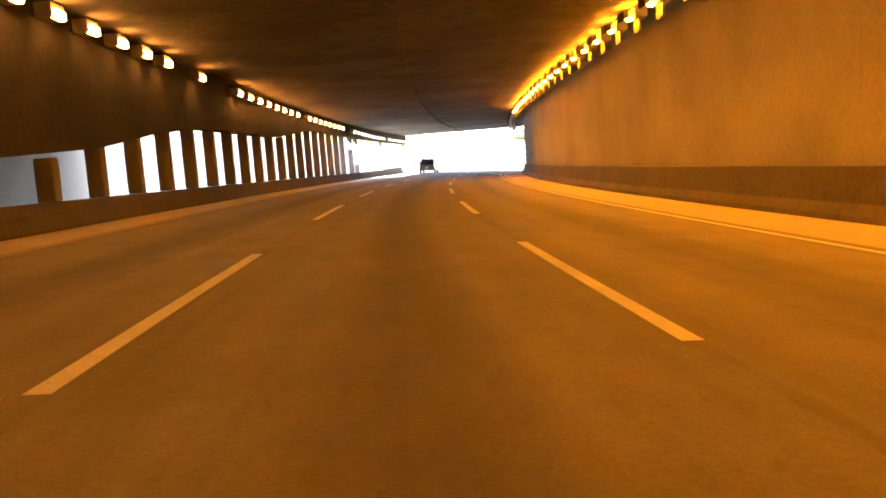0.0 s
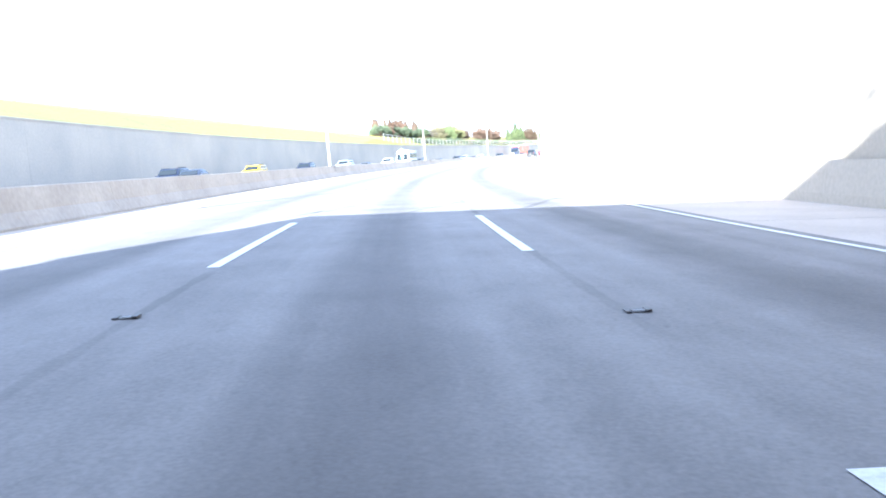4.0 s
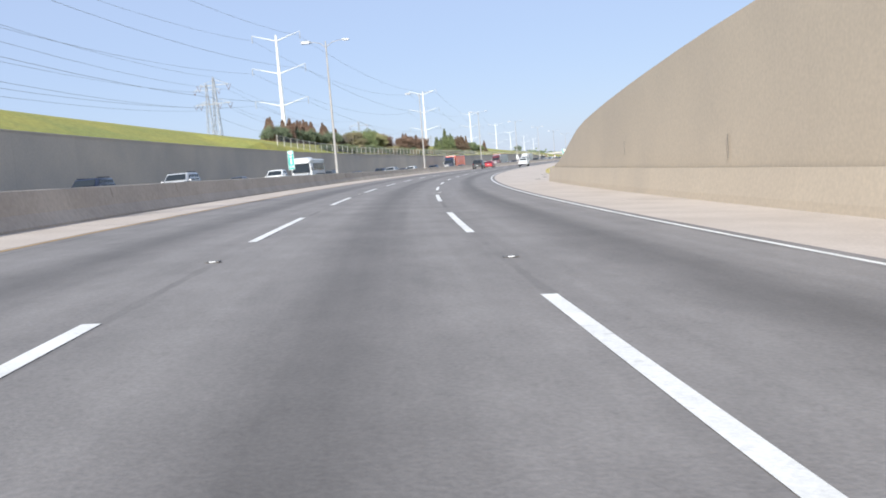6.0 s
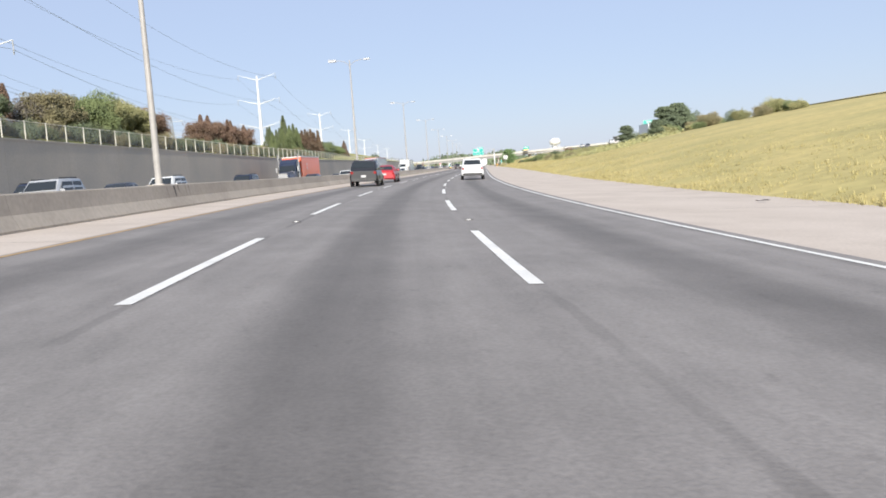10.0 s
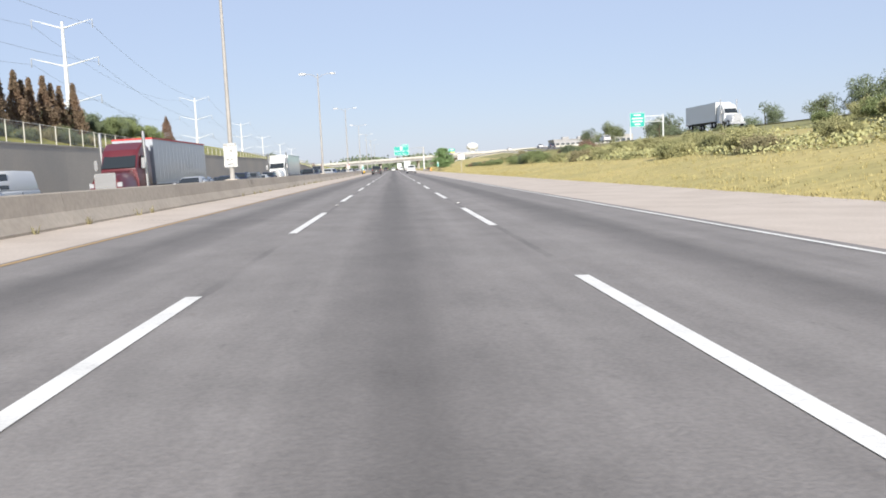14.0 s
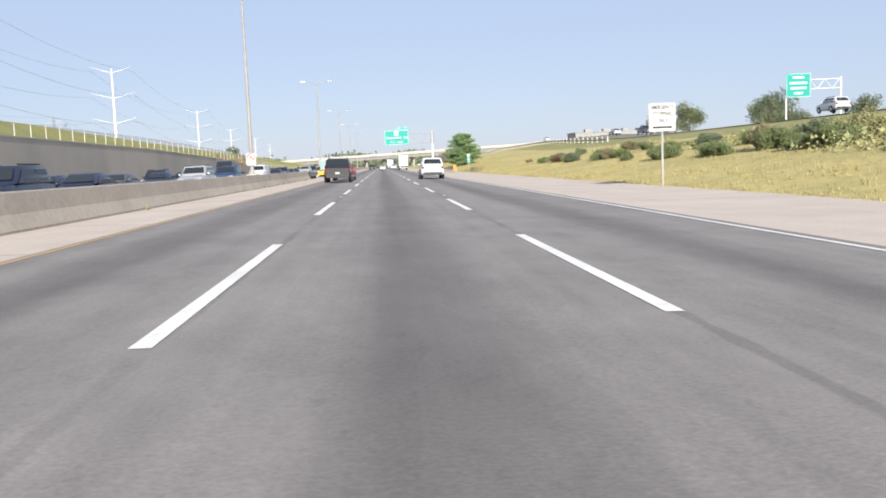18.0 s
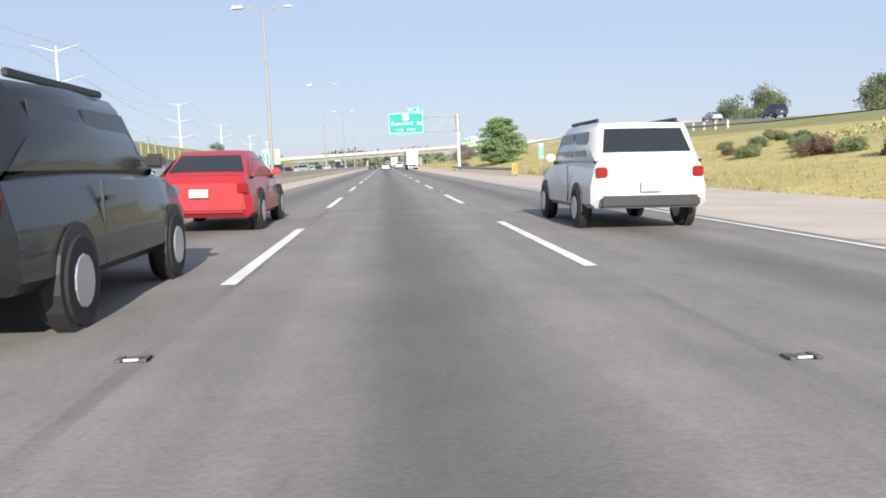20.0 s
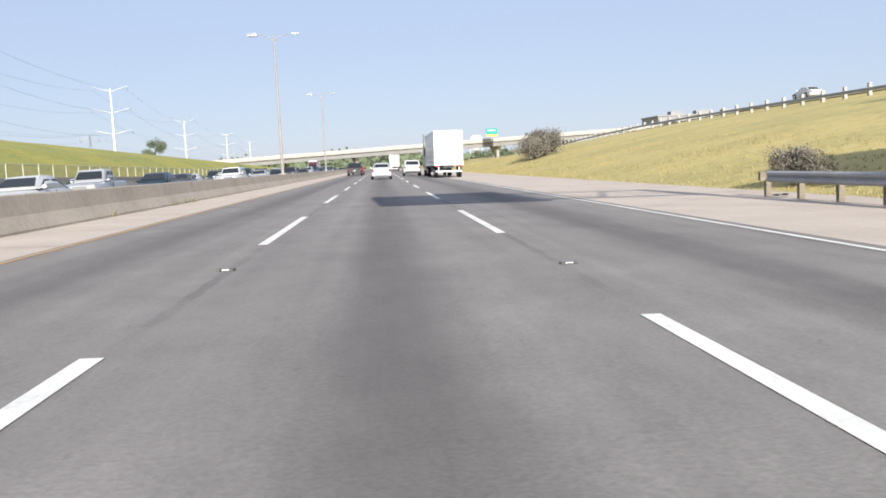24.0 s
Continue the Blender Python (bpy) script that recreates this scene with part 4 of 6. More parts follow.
def rail_terminal(s0, s1, label):
    a = thing("crash_cushion", rm((s0 + s1) / 2, MED - 0.40, 0), label, "crash barrier")
    h = (s1 - s0) / 2
    for sgn in (-1, 1):
        # three-ridged rail panels, each lapping over the next
        prof = [(0.0, 0.26), (0.075, 0.30), (0.075, 0.36), (0.015, 0.41), (0.075, 0.46), (0.075, 0.52), (0.015, 0.57), (0.075, 0.62), (0.075, 0.68), (0.0, 0.73)]
        n = 4 if h > 3.6 else 3
        for k in range(n):
            y0, y1 = -h + 2 * h * k / n, -h + 2 * h * (k + 1) / n + 0.12
            o = 0.27 + 0.012 * k
            vs = [(sgn * (o + p - d), y, z) for y, d0 in ((y0, 0.0), (y1, 0.0)) for d in (0.0, 0.008) for p, z in prof]
            m_ = len(prof)
            fs = []
            for i in range(m_ - 1):
                fs += [(i, i + 1, 2 * m_ + i + 1, 2 * m_ + i), (m_ + i, m_ + i + 1, 3 * m_ + i + 1, 3 * m_ + i), (i, i + 1, m_ + i + 1, m_ + i), (2 * m_ + i, 2 * m_ + i + 1, 3 * m_ + i + 1, 3 * m_ + i)]
            bm = bmesh.new()
            bm.from_mesh(mesh("rail", vs, fs))
            bmesh.ops.recalc_face_normals(bm, faces=bm.faces)
            part("rail", bm_mesh("rail", bm, OLD_RAIL), a)
    for k in range(5):
        y = -h + 0.4 + k * (2 * h - 0.8) / 4
        part("post", box("post", (-0.26, y - 0.06, -0.1), (0.26, y + 0.06, 0.60), RUBBER, 0.01), a)
    part("skid", box("skid", (-0.2, -h, 0.0), (0.2, h, 0.08), RUBBER, 0.01), a)
    return a, h


rail_terminal(582.2, 591.0, "dark weathered triple steel rail closing the barrier's end")
a, h = rail_terminal(601.3, 608.3, "steel crash cushion with a faded yellow rounded nose")
bm = bmesh.new()
ring0, ring1 = [], []
for k in range(9):
    ang = math.pi * (1 + k / 8)
    x, y = 0.46 * math.cos(ang), -h + 0.05 + 0.55 * math.sin(ang)
    ring0.append(bm.verts.new((x, y, 0.24)))
    ring1.append(bm.verts.new((x, y, 0.62 + 0.10 * abs(k / 4 - 1))))
for k in range(8):
    bm.faces.new((ring0[k], ring0[k + 1], ring1[k + 1], ring1[k]))
_mid = bm.verts.new((0, -h + 0.05, 0.60))
for k in range(8):
    bm.faces.new((ring1[k], ring1[k + 1], _mid))
bm.faces.new((ring1[8], ring1[0], _mid))
bm.faces.new(ring0[::-1])
bm.faces.new((ring0[8], ring0[0], ring1[0], ring1[8]))
bmesh.ops.recalc_face_normals(bm, faces=bm.faces)
bmesh.ops.bevel(bm, geom=bm.edges[:], offset=0.03, segments=2, affect="EDGES", clamp_overlap=True)
part("nose", bm_mesh("nose", bm, YELLOW), a, None, "faded yellow plastic nose")
for x in (-0.24, 0.2):
    part("nose_slot", box("nose_slot", (x - 0.05, -h - 0.52, 0.44), (x + 0.05, -h - 0.44, 0.475), RUBBER), a, None, "dark slot")
part("skid_foot", box("skid_foot", (-0.35, -h - 0.3, 0.0), (0.35, -h + 0.2, 0.10), RUBBER, 0.03), a)

# ---- overpass ----
OV = 985.0
over = thing("overpass", rm(OV, 0, 0, 9, True), "pale concrete road bridge on piers crossing the motorway", "bridge")
def deck_z(x):
    return 7.3 + 0.035 * x
_xs = [-120, -90, -62, -34, -9, 18, 45, 75, 110, 160]
for xa, xb in zip(_xs, _xs[1:]):
    for nm, y0, y1, b0, b1, mat in (("parapet", -7.2, -6.9, -0.2, 0.95, DECK_EDGE), ("parapet", 6.9, 7.2, -0.2, 0.95, DECK_EDGE), ("slab", -7.1, 7.1, -0.5, -0.204, BRIDGE), ("girder", -6.3, -5.8, -2.1, -0.504, GIRDER), ("girder", -0.3, 0.3, -2.1, -0.504, RUST), ("girder", 5.8, 6.3, -2.1, -0.504, RUST)):
        vs = [(x, y, deck_z(x) + z) for x in (xa + 0.02, xb - 0.02) for y, z in ((y0, b0), (y1, b0), (y1, b1), (y0, b1))]
        part(nm, mesh(nm, vs, [(0, 3, 2, 1), (4, 5, 6, 7), (0, 1, 5, 4), (1, 2, 6, 5), (2, 3, 7, 6), (3, 0, 4, 7)], mat), over)
for x in (-62, -34, -9, 18, 45, 75, 110, 145):
    z = deck_z(x) - 2.11
    bm = bmesh.new()
    vs = [bm.verts.new((sx * a, sy * b, c)) for c, a, b in ((z - 1.3, 0.6, 3.4), (z, 0.6, 6.6)) for sx, sy in ((-1, -1), (1, -1), (1, 1), (-1, 1))]
    for f in ((0, 3, 2, 1), (4, 5, 6, 7), (0, 1, 5, 4), (1, 2, 6, 5), (2, 3, 7, 6), (3, 0, 4, 7)):
        bm.faces.new([vs[i] for i in f])
    pier = part("pier_cap", bm_mesh("pier_cap", bm, BRIDGE), over, Matrix.Translation((x, 0, 0)))
    for y in (-2.6, 2.6):
        part("column", tube("column", (0, y, -0.8), (0, y, z - 1.29), 0.55, 0.55, BRIDGE, 16), pier)

# embankments that carry the bridge road down to the banks
for nm, x0, x1, z0, z1 in (("left", -190, -62, 0.6, 4.3),):
    vs, fs_ = [], []
    for x, z in ((x0, z0), ((x0 + x1) / 2, (z0 + z1) / 2), (x1, z1)):
        for y, zz in ((-26, -0.4), (-8, z), (8, z), (26, -0.4)):
            vs.append((x, y, zz))
    for i in range(2):
        for j in range(3):
            p = i * 4 + j
            fs_.append((p, p + 1, p + 5, p + 4))
    fs_ += [(0, 3, 2, 1)[::-1], (8, 9, 10, 11)]
    e = tagged(new("embankment", mesh("embankment", vs, fs_, GRASS)), "grassy earth embankment at the end of a bridge", "embankment", kind="structure")
    e.matrix_basis = rm(OV, 0, 0, 9, True)

# ramp road along the right-hand bank
tagged(new("ramp_road", loft("ramp_road", steps(330, 900, 10), lambda q: [(48.5, bank_z(q, 48.5) + 0.12), (58.5, bank_z(q, 52.0) + 0.42), (58.6, bank_z(q, 52.0) - 0.6)], FAR_ASPHALT)), "grey ramp road along the top of the bank", "road", kind="structure")

# green sign on the bridge's near parapet
a = thing("bridge_sign", rm(OV - 9, 41, 9.9, 0, True), "small green guide sign with a yellow strip on the bridge", "road sign")
part("post", box("post", (-0.1, 0.05, -1.6), (0.1, 0.2, 3.0), GALV), a)
pan = part("sign_panel", bm_mesh("sign_panel", board(4.2, 2.2, 0.06, 0.15), GREEN_SIGN), a, Matrix.Translation((0, 0, 2.0)))
part("print_bar", box("print_bar", (-1.4, -0.05, 0.2), (1.4, -0.034, 0.6), SIGN_WHITE), pan)
part("yellow_strip", box("yellow_strip", (-2.0, -0.06, -1.75), (2.0, 0.0, -1.15), SIGN_YELLOW), pan, None, "yellow strip along the foot")

# ---- low commercial building beyond the ramp ----
CLADDING = material("grey_metal_cladding", (0.30, 0.30, 0.31), 0.7, 0.1, 0.05, 0.2, 3, 0.1)
PALE_WALL = material("pale_panel_wall", (0.30, 0.295, 0.29), 0.8, 0, 0.05, 0.2, 3)
DARK_PANE = plain("dark_window_pane", (0.05, 0.06, 0.07), 0.15)
hall = thing("warehouse", rm(1045, 126, 3.4, 0, True), "long low grey commercial building with a pale end block", "building")
part("wall", box("wall", (0, 0, -4), (46, 24, 14.0), CLADDING, 0.05), hall)
part("roof", box("roof", (-0.4, -0.4, 14.004), (46.4, 24.4, 14.5), PALE_WALL, 0.05), hall)
part("end_block", box("end_block", (46.02, -2.0, -4), (62, 22, 16.5), PALE_WALL, 0.05), hall, None, "pale end block")
for x, w in ((8, 5), (20, 7), (33, 3.5)):
    part("roof_unit", box("roof_unit", (x, 6, 14.504), (x + w, 11, 16.4), PALE_WALL, 0.05), hall)
for k in range(11):
    part("window", box("window", (1.6 + 4.0 * k, -0.06, 9.6), (4.4 + 4.0 * k, 0.02, 11.6), DARK_PANE), hall)
for k in range(12):
    part("pilaster", box("pilaster", (4.0 * k + 0.2, -0.14, 0), (4.0 * k + 0.6, -0.004, 13.9), PALE_WALL), hall)
for k in range(3):
    part("window", box("window", (48.0 + 4.6 * k, -2.06, 11.0), (51.2 + 4.6 * k, -1.98, 13.4), DARK_PANE), hall)

# ---- water tower ----
a = thing("water_tower", rm(2000, 152, 0, 0, True), "white bulbous water tower far beyond the bridge", "water tower")
bm = bmesh.new()
prof = [(0.4, 44), (4, 43.6), (8, 42.2), (10.8, 39.5), (11.6, 36.5), (11.0, 33.5), (8, 30.6), (4.4, 29)]
rings = []
for r, z in prof:
    rings.append([bm.verts.new((r * math.cos(2 * math.pi * k / 24), r * math.sin(2 * math.pi * k / 24), z)) for k in range(24)])
for p, q in zip(rings, rings[1:]):
    for k in range(24):
        bm.faces.new((p[k], q[k], q[(k + 1) % 24], p[(k + 1) % 24]))
bm.faces.new(rings[0])
part("tank", bm_mesh("tank", bm, WHITE_STEEL, True), a)
part("stem", tube("stem", (0, 0, -1), (0, 0, 30), 3.2, 3.0, WHITE_STEEL, 20), a)
for k in range(6):
    ang = k * math.pi / 3
    part("leg", tube("leg", (9.5 * math.cos(ang), 9.5 * math.sin(ang), -1), (9.0 * math.cos(ang), 9.0 * math.sin(ang), 32), 0.55, 0.5, WHITE_STEEL, 8), a)
# ================= plants =================
def leaf_material(name, c, c2):
    c, c2 = (tuple(v * 1.22 for v in q) for q in (c, c2))
    m = material(name, c, 0.8, 0, 0.25, 0.5, 6, 0, c2, 0.12)
    return m


LEAF_FIR = leaf_material("fir_needles", (0.115, 0.135, 0.065), (0.085, 0.10, 0.05))
LEAF_RUSSET = leaf_material("russet_needles", (0.15, 0.10, 0.065), (0.10, 0.078, 0.05))
LEAF_FRESH = leaf_material("fresh_leaves", (0.135, 0.20, 0.085), (0.095, 0.15, 0.06))
BARK = material("bark", (0.10, 0.075, 0.055), 0.95, 0, 0.2, 2, 20, 0.5)
LEAF = leaf_material("green_leaves", (0.15, 0.18, 0.075), (0.10, 0.125, 0.055))
LEAF_DARK = leaf_material("dark_conifer", (0.115, 0.14, 0.08), (0.075, 0.095, 0.06))
LEAF_RED = leaf_material("rusty_conifer", (0.165, 0.105, 0.075), (0.115, 0.08, 0.055))
LEAF_BROWN = leaf_material("brownish_leaves", (0.195, 0.17, 0.095), (0.14, 0.13, 0.07))
LEAF_GREY = leaf_material("grey_twigs", (0.17, 0.15, 0.125), (0.11, 0.105, 0.085))
LEAF_YELLOW = leaf_material("olive_leaves", (0.25, 0.24, 0.115), (0.17, 0.175, 0.08))


def clump(verts, faces, c, size, rnd, n=3):
    """A few small bent leaves round a point."""
    for _ in range(n):
        d = Vector((rnd.gauss(0, 1), rnd.gauss(0, 1), rnd.gauss(0, 0.7))).normalized()
        u = d.cross(Vector((rnd.gauss(0, 1), rnd.gauss(0, 1), rnd.gauss(0, 1)))).normalized()
        p = c + Vector((rnd.gauss(0, 1), rnd.gauss(0, 1), rnd.gauss(0, 1))) * size * 0.45
        k = size * rnd.uniform(0.6, 1.25)
        i = len(verts)
        verts += [p, p + u * k * 0.45 + d * k * 0.5 + Vector((0, 0, -0.08 * k)), p + d * k * 1.1, p - u * k * 0.45 + d * k * 0.5 + Vector((0, 0, -0.08 * k))]
        faces += [(i, i + 1, i + 2), (i, i + 2, i + 3)]


def conifer(seed, h, r, mat, label, column=False):
    rnd = random.Random(seed)
    a = thing("conifer_tree", Matrix.Identity(4), label, "tree")
    part("trunk", tube("trunk", (0, 0, -0.6), (0, 0, h * 0.93), 0.03 * h * 0.5, 0.02, BARK, 7), a)
    verts, faces = [], []
    n = int(520 * h ** 0.5)
    lump = [(rnd.uniform(0, 6.28), rnd.uniform(0.75, 1.15)) for _ in range(7)]
    for k in range(n):
        u = ((k + rnd.random()) / n) ** 1.15
        z = h * (0.02 + 0.98 * u)
        for _ in range(2):
            ang = rnd.uniform(0, 2 * math.pi)
            a0, g = lump[int(u * 6.99)]
            w = r * (1 - u) ** (0.9 if r < 2.2 else 1.0) * (0.84 + 0.22 * math.sin(2 * ang + a0)) * g
            q = w * rnd.uniform(0.55, 1.04)
            clump(verts, faces, Vector((q * math.cos(ang), q * math.sin(ang), z - 0.30 * q)), 0.11 + 0.007 * h, rnd, 3)
    part("crown", mesh("crown", verts, faces, mat), a)
    return a


def leafy(seed, h, r, mat, label, low=0.25, name="tree", stems=1, dens=1.0, puff=1.0, first=0.3):
    rnd = random.Random(seed)
    a = thing(name, Matrix.Identity(4), label, "bush" if name == "bush" else "tree")
    bm = bmesh.new()
    tips = []
    for st in range(stems):
        base = Vector((rnd.uniform(-0.25, 0.25) * r * (stems > 1), rnd.uniform(-0.25, 0.25) * r * (stems > 1), -0.4))
        top = base + Vector((rnd.uniform(-0.12, 0.12) * h, rnd.uniform(-0.12, 0.12) * h, h * 0.72))
        add_tube(bm, base, base.lerp(top, 0.45), 0.024 * h, 0.017 * h, 7, False)
        add_tube(bm, base.lerp(top, 0.45), top, 0.017 * h, 0.006 * h, 6, False)
        for k in range(9):
            u = rnd.uniform(first, 0.95)
            p = base.lerp(top, u)
            ang = rnd.uniform(0, 2 * math.pi) + k * 2.4
            L = r * rnd.uniform(0.55, 0.98) * (1.15 - 0.5 * u)
            q = p + Vector((L * math.cos(ang), L * math.sin(ang), L * rnd.uniform(0.05, 0.55)))
            add_tube(bm, p, q, 0.009 * h, 0.003 * h, 5, False)
            tips += [q, p.lerp(q, 0.65)]
        tips.append(top)
    part("trunk", bm_mesh("trunk", bm, BARK), a)
    verts, faces = [], []
    for c in tips:
        rad = r * rnd.uniform(0.24, 0.40) * puff
        for _ in range(int(130 * dens)):
            d = Vector((rnd.gauss(0, 1), rnd.gauss(0, 1), rnd.gauss(0, 0.8))).normalized() * rad * rnd.uniform(0.5, 1.08)
            p = c + d * (1.0 + 0.25 * noise.noise(d * 3.0))
            if p.z < low * h * rnd.uniform(0.6, 1.3):
                continue
            clump(verts, faces, p, 0.08 + 0.010 * h, rnd, 3)
    part("crown", mesh("crown", verts, faces, mat), a)
    return a


def layered_tree(seed, h, r, mat, label):
    """A tree with flat spreading boughs, wide low down and narrowing to the top."""
    rnd = random.Random(seed)
    a = thing("tree", Matrix.Identity(4), label, "tree")
    bm = bmesh.new()
    bend = [Vector((rnd.uniform(-0.05, 0.05) * h * u, rnd.uniform(-0.05, 0.05) * h * u, -0.5 + (h + 0.2) * u)) for u in (0, 0.3, 0.6, 0.97)]
    for i, (p, q) in enumerate(zip(bend, bend[1:])):
        add_tube(bm, p, q, 0.03 * h * (1 - 0.3 * i), 0.03 * h * (0.7 - 0.3 * i), 8, False)
    verts, faces = [], []
    n = 44
    for k in range(n):
        u = 0.10 + 0.88 * (k / (n - 1)) ** 0.9
        i = min(2, int(u * 3.2))
        p = bend[i].lerp(bend[i + 1], min(1.0, max(0.0, (u - (0, 0.3, 0.6)[i]) / 0.33)))
        ang = k * 2.4 + rnd.uniform(-0.4, 0.4)
        L = r * (1.0 - 0.80 * max(0.0, (u - 0.35) / 0.65) ** 1.7) * (0.6 + 0.4 * min(1.0, u / 0.3)) * rnd.uniform(0.78, 1.06)
        q = p + Vector((L * math.cos(ang), L * math.sin(ang), L * rnd.uniform(-0.02, 0.22) + 0.10))
        add_tube(bm, p, q, 0.008 * h * (1.2 - u), 0.003 * h, 5, False)
        for f, w in ((0.95, 0.30), (0.62, 0.34), (0.3, 0.30)):
            c = p.lerp(q, f)
            rad = (0.25 * r + w * L) * rnd.uniform(0.55, 0.85)
            for _ in range(80):
                b = rnd.uniform(0, 6.283)
                e = rad * math.sqrt(rnd.random())
                v = c + Vector((e * math.cos(b), e * math.sin(b), rnd.gauss(0.0, 0.10) * rad + 0.12 * (rad - e)))
                clump(verts, faces, v, 0.19, rnd, 3)
    part("trunk", bm_mesh("trunk", bm, BARK), a)
    part("crown", mesh("crown", verts, faces, mat), a)
    return a


def left_z(s, x):
    row = [p for p in ground_section(s) if p[0] <= WALL_X]
    for (xa, za), (xb, zb) in zip(row, row[1:]):
        if xa <= x <= xb:
            return za + (zb - za) * (x - xa) / (xb - xa)
    return 0.0


_protos = {}


def plant(key, make, s, x, z, scale=1.0, turn=0.0):
    m = rm(s, x, z - 0.1, turn) 
    if key not in _protos:
        _protos[key] = make()
        _protos[key].matrix_basis = m @ Matrix.Scale(scale, 4)
    else:
        c = copy_thing(_protos[key], m)
        c.scale = (scale, scale, scale)


rnd = random.Random(7)
RED_L, DARK_L, COL_L = "rust-brown conifer behind the roadside fence", "dark green fir behind the roadside fence", "narrow dark russet conifer behind the fence"
BUSH_L, OLIVE_L = "brownish leafy tree behind the fence", "olive-green leafy tree behind the fence"
# brown conifers, then mixed trees, then green firs and a dark row, all close behind the fence
for k in range(26):
    s, x = 318 + k * 1.5 + rnd.uniform(-0.7, 0.7), -38.5 - rnd.uniform(0, 4)
    v = k % 3
    plant("red%d" % v, lambda v=v: conifer(10 + v, 4.4, 1.95, LEAF_RED, RED_L), s, x, left_z(s, x), rnd.uniform(0.78, 1.12), rnd.uniform(0, 360))
for k in range(12):
    s, x = 317 + k * 3.0, -37.8 - rnd.uniform(0, 2)
    plant("behind%d" % (k % 2), lambda k=k: leafy(30 + k, 3.4, 2.0, LEAF_DARK, "dark green shrub tree behind the fence", -0.05, "tree", 2), s, x, left_z(s, x), rnd.uniform(0.85, 1.1), rnd.uniform(0, 360))
plant("twiggy", lambda: leafy(36, 4.0, 2.0, LEAF_GREY, "half-bare greyish tree behind the fence", 0.0, "tree", 3, 0.4), 353.5, -36, left_z(353.5, -36), 1.0)
for k in range(14):
    s, x = 354 + k * 2.1 + rnd.uniform(-0.8, 0.8), -34.5 - rnd.uniform(0, 3)
    v = 0 if k < 4 else (3 if k < 7 else (1 if k < 11 else 2))
    mk = [(LEAF_BROWN, BUSH_L), (LEAF_YELLOW, OLIVE_L), (LEAF_RED, "rust-brown leafy tree behind the fence"), (LEAF, "green leafy tree behind the fence")][v]
    plant("mix%d" % v, lambda v=v, mk=mk: leafy(40 + v, 4.6, 2.4, mk[0], mk[1], -0.02, "tree", 2), s, x, left_z(s, x), rnd.uniform(0.80, 0.98) + (0.18 if v in (1, 3) else 0), rnd.uniform(0, 360))
for k in range(14):
    s, x = 402 + k * 2.1 + rnd.uniform(-0.8, 0.8), -35 - rnd.uniform(0, 3)
    plant("red%d" % (k % 3) if k % 2 else "mix2", None, s, x, left_z(s, x), rnd.uniform(0.75, 1.0), rnd.uniform(0, 360))
for k, (s, h) in enumerate(((431, 0.55), (433.5, 0.66), (436, 0.6), (438.5, 0.74), (441, 0.66), (443, 0.58), (445, 0.8), (447, 0.66), (449.6, 1.02), (451.6, 0.78), (453.4, 0.86), (455.4, 0.62))):
    x = -33.0 - (k % 3) * 1.1
    v = k % 3
    plant("fir%d" % v, lambda v=v: conifer(80 + v, 7.0, 2.75, (LEAF, LEAF_FIR, LEAF_FIR)[v], DARK_L), s, x, left_z(s, x), h, k * 77)
for k in range(11):
    s, x = 456.5 + k * 2.4 + (0.9 if k % 3 == 1 else 0.0), -33.8 - rnd.uniform(0, 1.2)
    plant("col%d" % (k % 2), lambda k=k: conifer(90 + k, 5.0, 1.42, LEAF_RUSSET, COL_L), s, x, left_z(s, x), rnd.uniform(0.86, 1.12), rnd.uniform(0, 360))
for k in range(16):
    s, x = 484 + k * 1.75, -34 - rnd.uniform(0, 4)
    v = k % 2
    plant("olive%d" % v, lambda v=v: leafy(100 + v, 3.0, 2.0, LEAF if v else LEAF_DARK, OLIVE_L, -0.02, "tree", 2), s, x, left_z(s, x), rnd.uniform(0.7, 1.0) + (0.2 if 10 < k < 17 else 0), rnd.uniform(0, 360))
plant("red0", None, 518.5, -34.2, left_z(518.5, -34.2), 0.95, 40)
# undergrowth between the fence and the trees
for k in range(72):
    s, x = 324 + k * 2.15 + rnd.uniform(-0.6, 0.6), -30.2 - rnd.uniform(0, 2.0)
    v = (k * 7 // 3) % 3
    plant("under%d" % v, lambda v=v: leafy(60 + v, 1.7, 1.6, (LEAF_DARK, LEAF_BROWN, LEAF_FIR)[v], "low dark shrub growing behind the chain-link fence", -0.1, "bush", 3, 0.7), s, x, left_z(s, x), rnd.uniform(0.7, 1.1) * (1.0 if s < 450 else 0.75), rnd.uniform(0, 360))
plant("lone", lambda: leafy(120, 15.0, 4.8, LEAF_DARK, "lone dark green tree on the skyline of the bank", 0.12, "tree", 1, 1.8), 1014, -90, 3.2, 1.1)

# right-hand bank: bushes and trees
ROUND_L = "rounded green bush on the grassy bank"
plant("bankt", lambda: layered_tree(131, 6.9, 3.5, LEAF_FRESH, "full green tree with layered boughs on the grassy bank"), 682, 17.4, bank_z(682, 17.4), 1.0)
for s, x, sc in ((772, 18.6, 1.2), (776, 20.6, 1.4), (693, 13.0, 0.5)):
    plant("sparse", lambda: leafy(140, 3.4, 1.9, LEAF_GREY, "sparse greyish-brown bush on the bank", 0.12, "bush", 3, 0.45), s, x, bank_z(s, x), sc, s * 7)
